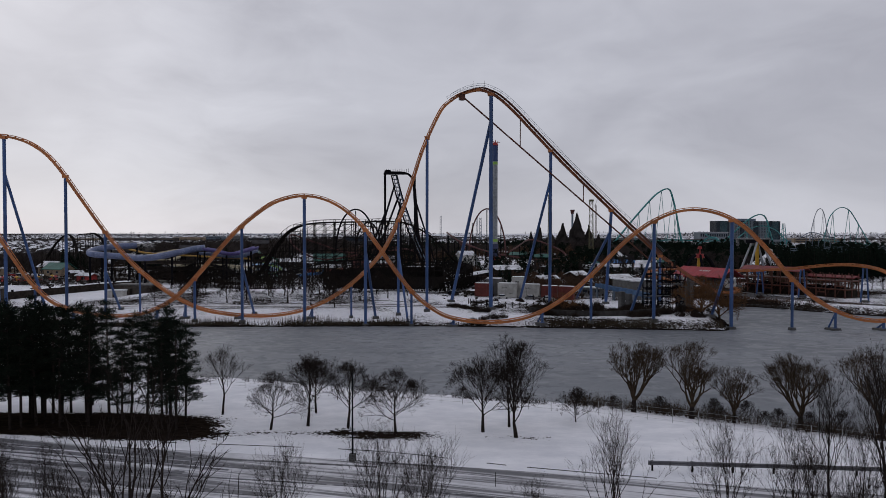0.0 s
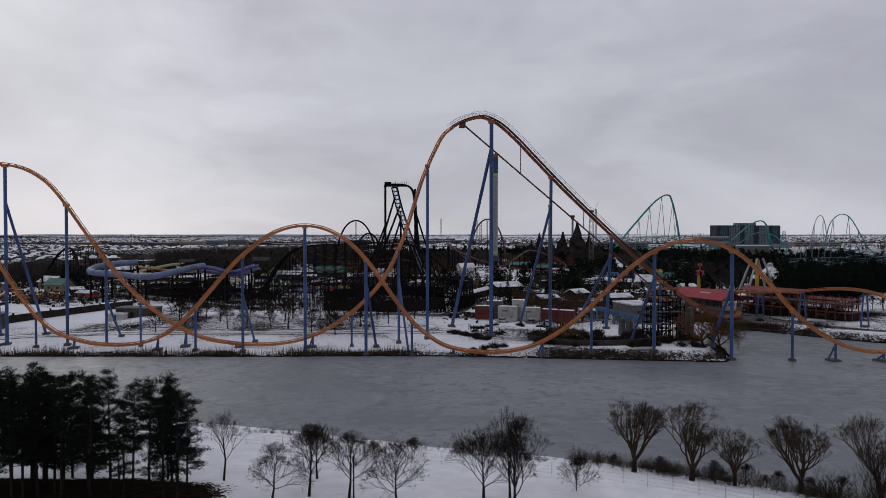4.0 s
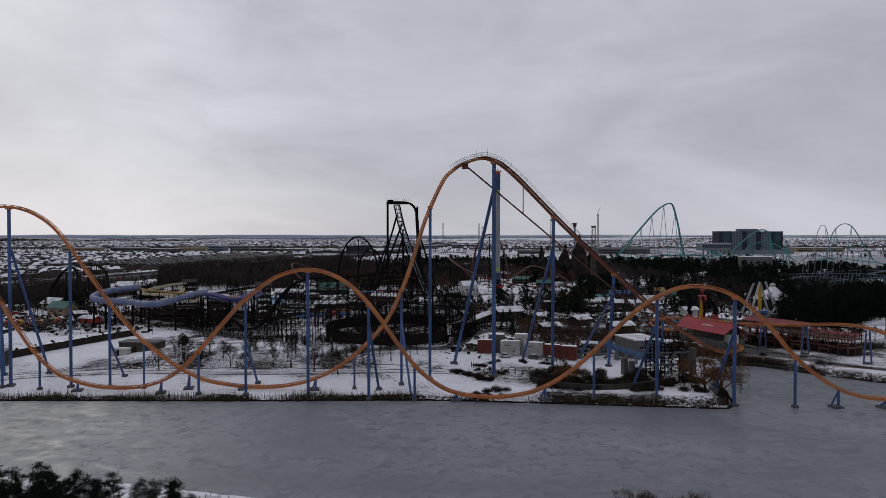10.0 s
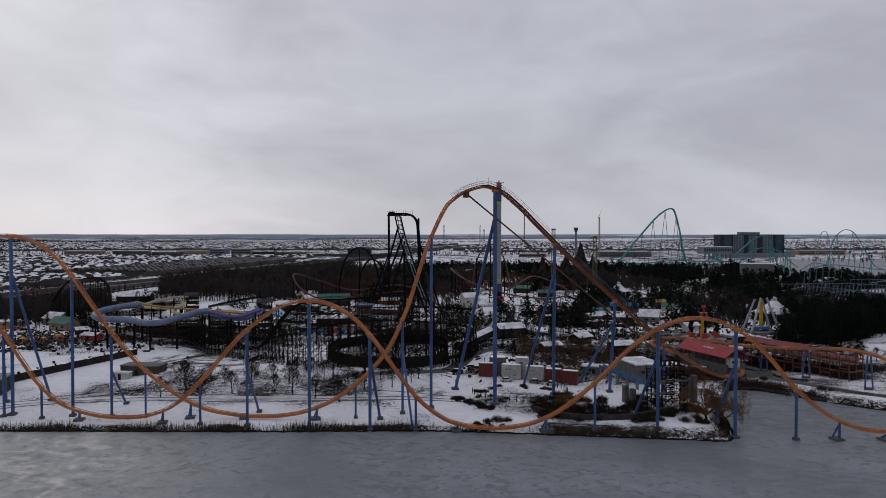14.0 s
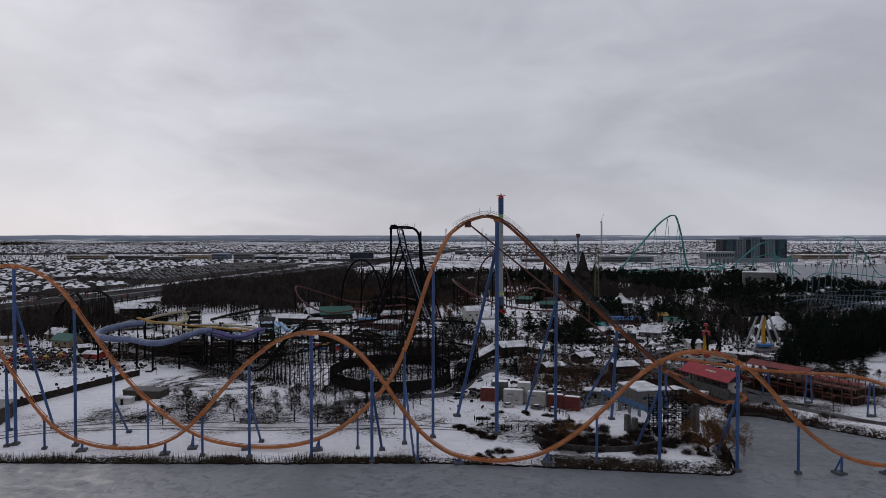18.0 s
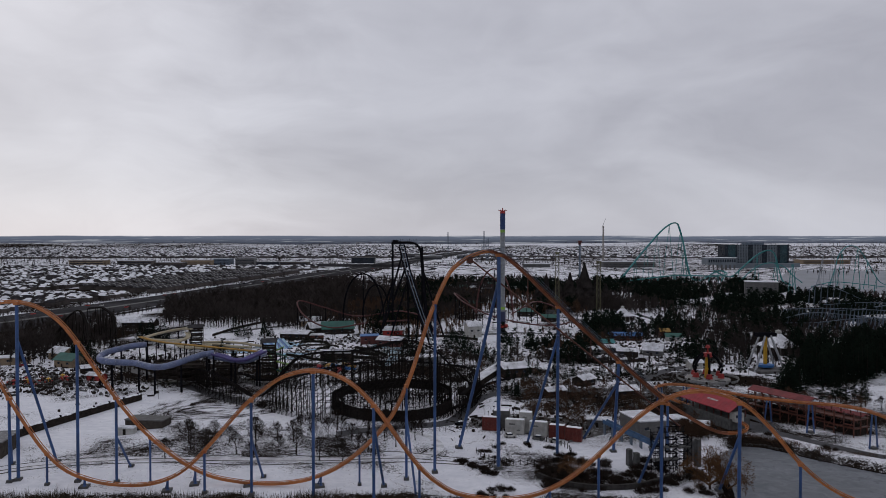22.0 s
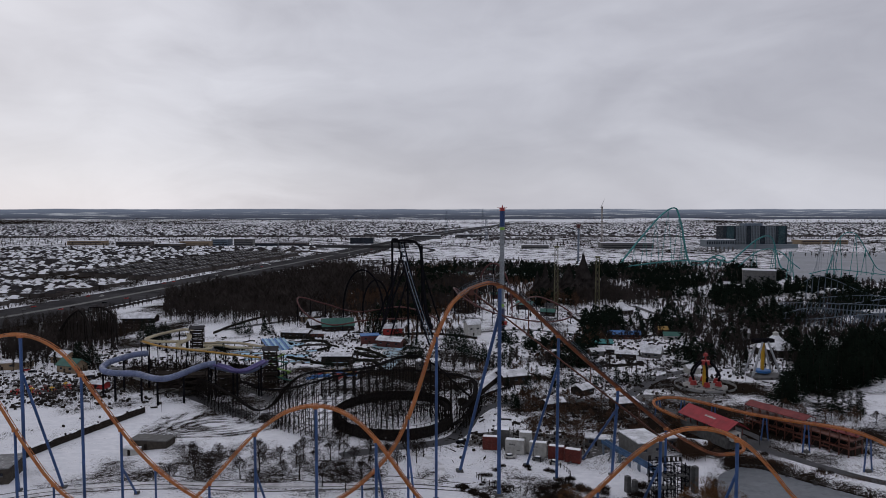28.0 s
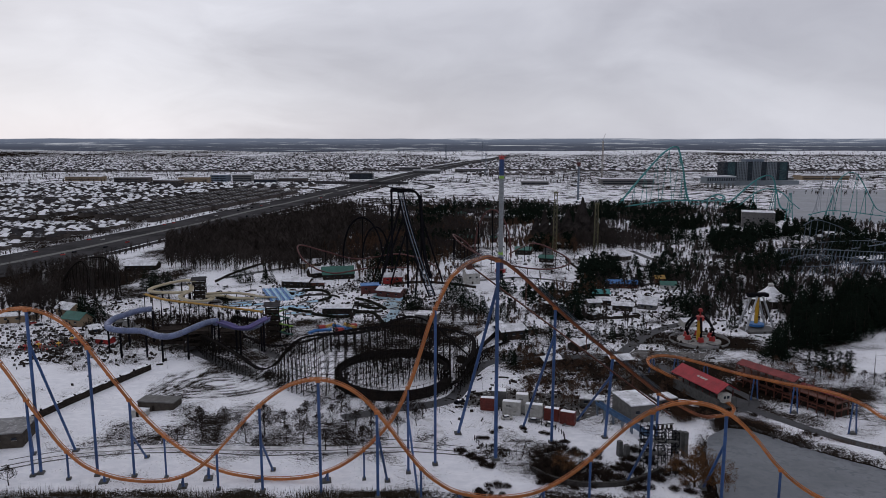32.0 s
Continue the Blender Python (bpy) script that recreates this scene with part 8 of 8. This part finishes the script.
for x, y, z, sx, sy in ((-2, -3.2, 4.5, 8, 2.4), (2, -2.6, 8.0, 8, 2.4), (0, 2.4, 6.4, 9, 2.2)):
    part("deck", MB().box((x, y, z), (sx, sy, .25)), DARKCON, plat)
for x, y, hh in ((9.5, 5, 7.8), (11.5, 2, 8.6), (12.5, 7, 6.6), (-9.5, 6, 5.2), (-8, 4, 4.6)):
    part("concrete_pier", MB().box((x, y, hh / 2), (1.5, 1.7, hh), 12, .92), DARKCON, plat)
for i in range(16):
    part("pump_post", MB().rod((-12 + i * 1.3, -8 - (i % 3), -.3), (-12 + i * 1.3, -8 - (i % 3), 1.2 + (i % 4) * .4), .16, .2, 6), DKWALL, plat)
sb = part("sign_board", MB().box((-1, -4.7, 13.2), (9, .2, .25)).box((-1, -4.7, 14.8), (9, .2, .2)), BLACK, plat, "dark open sign frame with block strokes")
for i in range(6):
    part("sign_stroke", MB().box((-4.6 + i * 1.45, -4.8, 14.0), (.85 if i % 2 else .6, .15, 1.2)), DKWALL, sb)
sw = thing("stone_wall", "low curved dark stone wall round the island garden", "wall")
p = spline([(26, 211, 0), (30, 206, 0), (36, 202.5, 0), (43, 201, 0), (52, 202, 0), (60, 206, 0), (65, 210, 0)], 2.0)
p[:, 2] = ground_z(p[:, 0], p[:, 1])
for a, b in zip(p, p[1:]):
    m = (a + b) / 2
    part("wall_section", MB().box((m[0], m[1], m[2] + .6), (np.linalg.norm((b - a)[:2]) + .1, 1.0, 1.7), math.degrees(math.atan2(b[1] - a[1], b[0] - a[0]))), STONE, sw)
gf = thing("garden_fence", "rope-and-post fence round the lift garden", "fence")
for i in range(30):
    a = radians(190 + i * 8)
    x, y = 24 + 16 * math.cos(a), 236 + 14 * math.sin(a)
    g = float(ground_z(x, y))
    part("fence_post", MB().rod((x, y, g - .2), (x, y, g + 1.9), .16, .12, 5), TIMBER, gf)
    a2 = radians(198 + i * 8)
    x2, y2 = 24 + 16 * math.cos(a2), 236 + 14 * math.sin(a2)
    part("rope", MB().tube(spline([(x, y, g + 1.6), ((x + x2) / 2, (y + y2) / 2, g + 1.0), (x2, y2, float(ground_z(x2, y2)) + 1.6)], .8), .07, 4), TIMBER, gf)


def car(x, y, rz, col):
    t = thing("parked_car", "small parked car dusted with snow", "car", on_ground(x, y, .08), rz, "parked cars")
    part("body", MB().box((0, 0, .62), (4.4, 1.8, .72), 0, .94), col, t)
    part("cabin", MB().box((-.2, 0, 1.22), (2.3, 1.6, .55), 0, .8), GLASS, t)
    part("roof", MB().box((-.2, 0, 1.52), (1.7, 1.3, .08)), SNOW, t)
    for wx in (-1.35, 1.35):
        for wy in (-.85, .85):
            w = part("wheel", MB().rod((wx, wy - .12, .33), (wx, wy + .12, .33), .33, .33, 10), BLACK, t)
            part("rim", MB().rod((wx, wy - .14, .33), (wx, wy + .14, .33), .18, .18, 8), STEEL, w)


for x, y, rz, m in ((3.5, 268, 40, BLACK), (21, 252.5, 10, WHITE), (36.5, 246.5, -25, WHITE), (31, 250, -18, GREYWALL), (-232, 384, 20, BLACK), (-238, 388, 20, RED)):
    car(x, y, rz, m)

# colourful small rides at the west end
for k, (x, y, m) in enumerate(((-212, 338, RED), (-207, 341, GOLD), (-202, 337, DKRED), (-210, 345, RED), (-198, 343, GOLD), (-216, 342, WHITE), (-203, 346, DKRED), (-196, 352, GOLD), (-192, 348, RED))):
    t = thing("small_ride", "small colourful ride under winter cover", "ride", on_ground(x, y), k * 31, "small rides")
    part("base", MB().rod((0, 0, -.2), (0, 0, .5), 2.2, 2.2, 12), GREYWALL, t)
    part("mast", MB().rod((0, 0, .4), (0, 0, 3.2), .25, .2, 8), m, t)
    part("canopy", MB().rod((0, 0, 2.4), (0, 0, 3.0), 1.3, .3, 12), m, t)
    for i in range(5):
        a = i * 1.257
        part("seat", MB().box((1.6 * math.cos(a), 1.6 * math.sin(a), 1.0), (.8, .6, .9), i * 72, .8), (DKRED, RED, DKWALL)[i % 3], t)

# ---- far buildings ----
for lab, x, y, w, d, h, wl in (
        ("distant blue-grey commercial building", -560, 1722, 40, 30, 16, GREYSTEEL), ("distant pale office block", -505, 1722, 46, 26, 17, GREYWALL), ("distant dark office block", -418, 1600, 50, 22, 12, GLASS), ("distant row of orange-brown shops", -385, 1722, 70, 22, 8, BRICKTAN),
        ("long dark glass office block", -228, 1815, 60, 24, 15, GLASS), ("distant tan apartment block", -600, 1655, 70, 24, 14, TANWALL), ("distant brick apartment block", -622, 1557, 60, 24, 13, BRICKTAN), ("long grey industrial hall", 400, 1620, 118, 40, 13, GREYWALL),
        ("distant low hall with a snowy roof", 190, 1600, 60, 30, 8, GREYWALL), ("distant low hall with a snowy roof", 760, 1750, 140, 50, 11, GREYWALL), ("distant low hall with a snowy roof", 950, 1830, 120, 50, 11, TANWALL), ("distant low hall with a snowy roof", -70, 2080, 80, 40, 10, GREYWALL),
        ("distant low hall with a snowy roof", 60, 2150, 90, 40, 10, GREYWALL), ("distant low hall with a snowy roof", -140, 2250, 90, 40, 11, GREYWALL), ("distant low hall with a snowy roof", -760, 1690, 80, 30, 12, BRICKTAN), ("distant low hall with a snowy roof", -900, 1740, 90, 30, 11, TANWALL)):
    t = building("commercial_building", lab, (x, y), (w, d, 0), h, rng.uniform(-8, 8), wl, SNOWROOF if wl is not GLASS else GREYWALL, 0, 1.0, 0, 0)
    for r in range(max(1, int(h // 5))):
        part("window_band", MB().box((0, -d / 2 - .2, 3.2 + r * 4.4), (w * .94, .3, 1.6)), GLASS, t)
whole("parking_lot", MB().slab([(455, 870), (455, 1010), (700, 1480), (1150, 1480), (900, 870)], 1.5, 2.2), paint("pale_wet_lot", (.20, .21, .23), .6, 0, .15, .02, 0, (.3, .31, .33)), "wide pale grey empty parking lot", "parking lot", kind="structure")
for k in range(46):
    t = rng.random()
    y = 600 + 1200 * t
    x = float(highway_x(y)) + rng.choice((-33, -26, -19, 12, 19, 26))
    tt = thing("car", "car driving on the highway", "car", on_ground(x, y, .4), 75, "highway cars")
    part("body", MB().box((0, 0, .7), (4.6, 1.9, 1.0), 0, .85), (BLACK, WHITE, GREYWALL, RED)[k % 4], tt)
    part("cabin", MB().box((-.2, 0, 1.4), (2.4, 1.6, .6), 0, .8), GLASS, tt)


# lamp posts along the park's roads
lp_src = thing("park_lamp", "slim dark park lamp with a round head", "lamp", on_ground(14, 268), 0, "park lamps")
part("pole", MB().rod((0, 0, -.3), (0, 0, 5.2), .09, .06, 6), BLACK, lp_src)
part("lamp_head", MB().rod((0, 0, 5.1), (0, 0, 5.5), .12, .3, 8).rod((0, 0, 5.5), (0, 0, 5.75), .3, .1, 8), GREYWALL, lp_src)
for x, y in ((4, 281), (6, 300), (15, 317), (34, 330), (56, 334), (74, 337), (88, 352), (101, 371), (118, 390), (138, 405), (156, 430), (163, 455), (-40, 244), (-24, 250), (-230, 416), (-205, 402), (-176, 380), (-142, 362), (118, 268), (134, 247), (160, 226), (185, 217), (110, 356), (155, 356), (146, 336), (-60, 430), (-92, 420), (-120, 444), (-80, 470), (-48, 488), (60, 410), (82, 426), (120, 452), (150, 470)):
    copy_thing(lp_src, pose(*on_ground(x, y), 0, 0, x * 7))

# winter-stored clutter: stacked loungers, bins, umbrellas, planters, low fences
def clutter(n, zones, seed):
    r = random.Random(seed)
    dark, pale = MB(), MB()
    for k in range(n):
        cx, cy, rx, ry = r.choice(zones)
        x, y = cx + r.gauss(0, rx * .5), cy + r.gauss(0, ry * .5)
        z = float(1.35)
        kind = r.random()
        mb = dark if r.random() < .72 else pale
        if kind < .45:
            mb.box((x, y, z + .4), (r.uniform(.5, 1.7), r.uniform(.4, 1.1), r.uniform(.4, 1.3)), r.uniform(0, 90), .9)
        elif kind < .65:
            mb.rod((x, y, z - .2), (x, y, z + r.uniform(2.2, 4.5)), .08, .06, 4, False)
        elif kind < .85:
            a = r.uniform(0, 180)
            mb.box((x, y, z + .5), (r.uniform(1.5, 4.5), .08, .8), a)
        else:
            mb.rod((x, y, z), (x, y, z + 1.0), .9, .5, 6)
    return dark, pale


zones = [(-110, 470, 50, 50), (-70, 430, 46, 40), (-60, 500, 40, 40), (-165, 400, 50, 40), (100, 430, 50, 50), (120, 470, 60, 40), (60, 420, 50, 60), (50, 310, 40, 40), (150, 400, 60, 50), (200, 480, 60, 60), (90, 360, 50, 30), (30, 270, 40, 16), (180, 560, 90, 60), (60, 620, 70, 60), (280, 620, 90, 80), (-10, 440, 30, 50), (-230, 430, 40, 40), (-205, 345, 44, 30), (-180, 335, 50, 26), (-215, 370, 40, 20)]
dk, pl = clutter(5200, zones, 12)
whole("stored_park_furniture", dk, DKWALL, "dark stored furniture and low fences in the snow", "furniture", kind="stuff")
whole("covered_park_furniture", pl, GREYWALL, "grey covered park furniture in the snow", "furniture", kind="stuff")
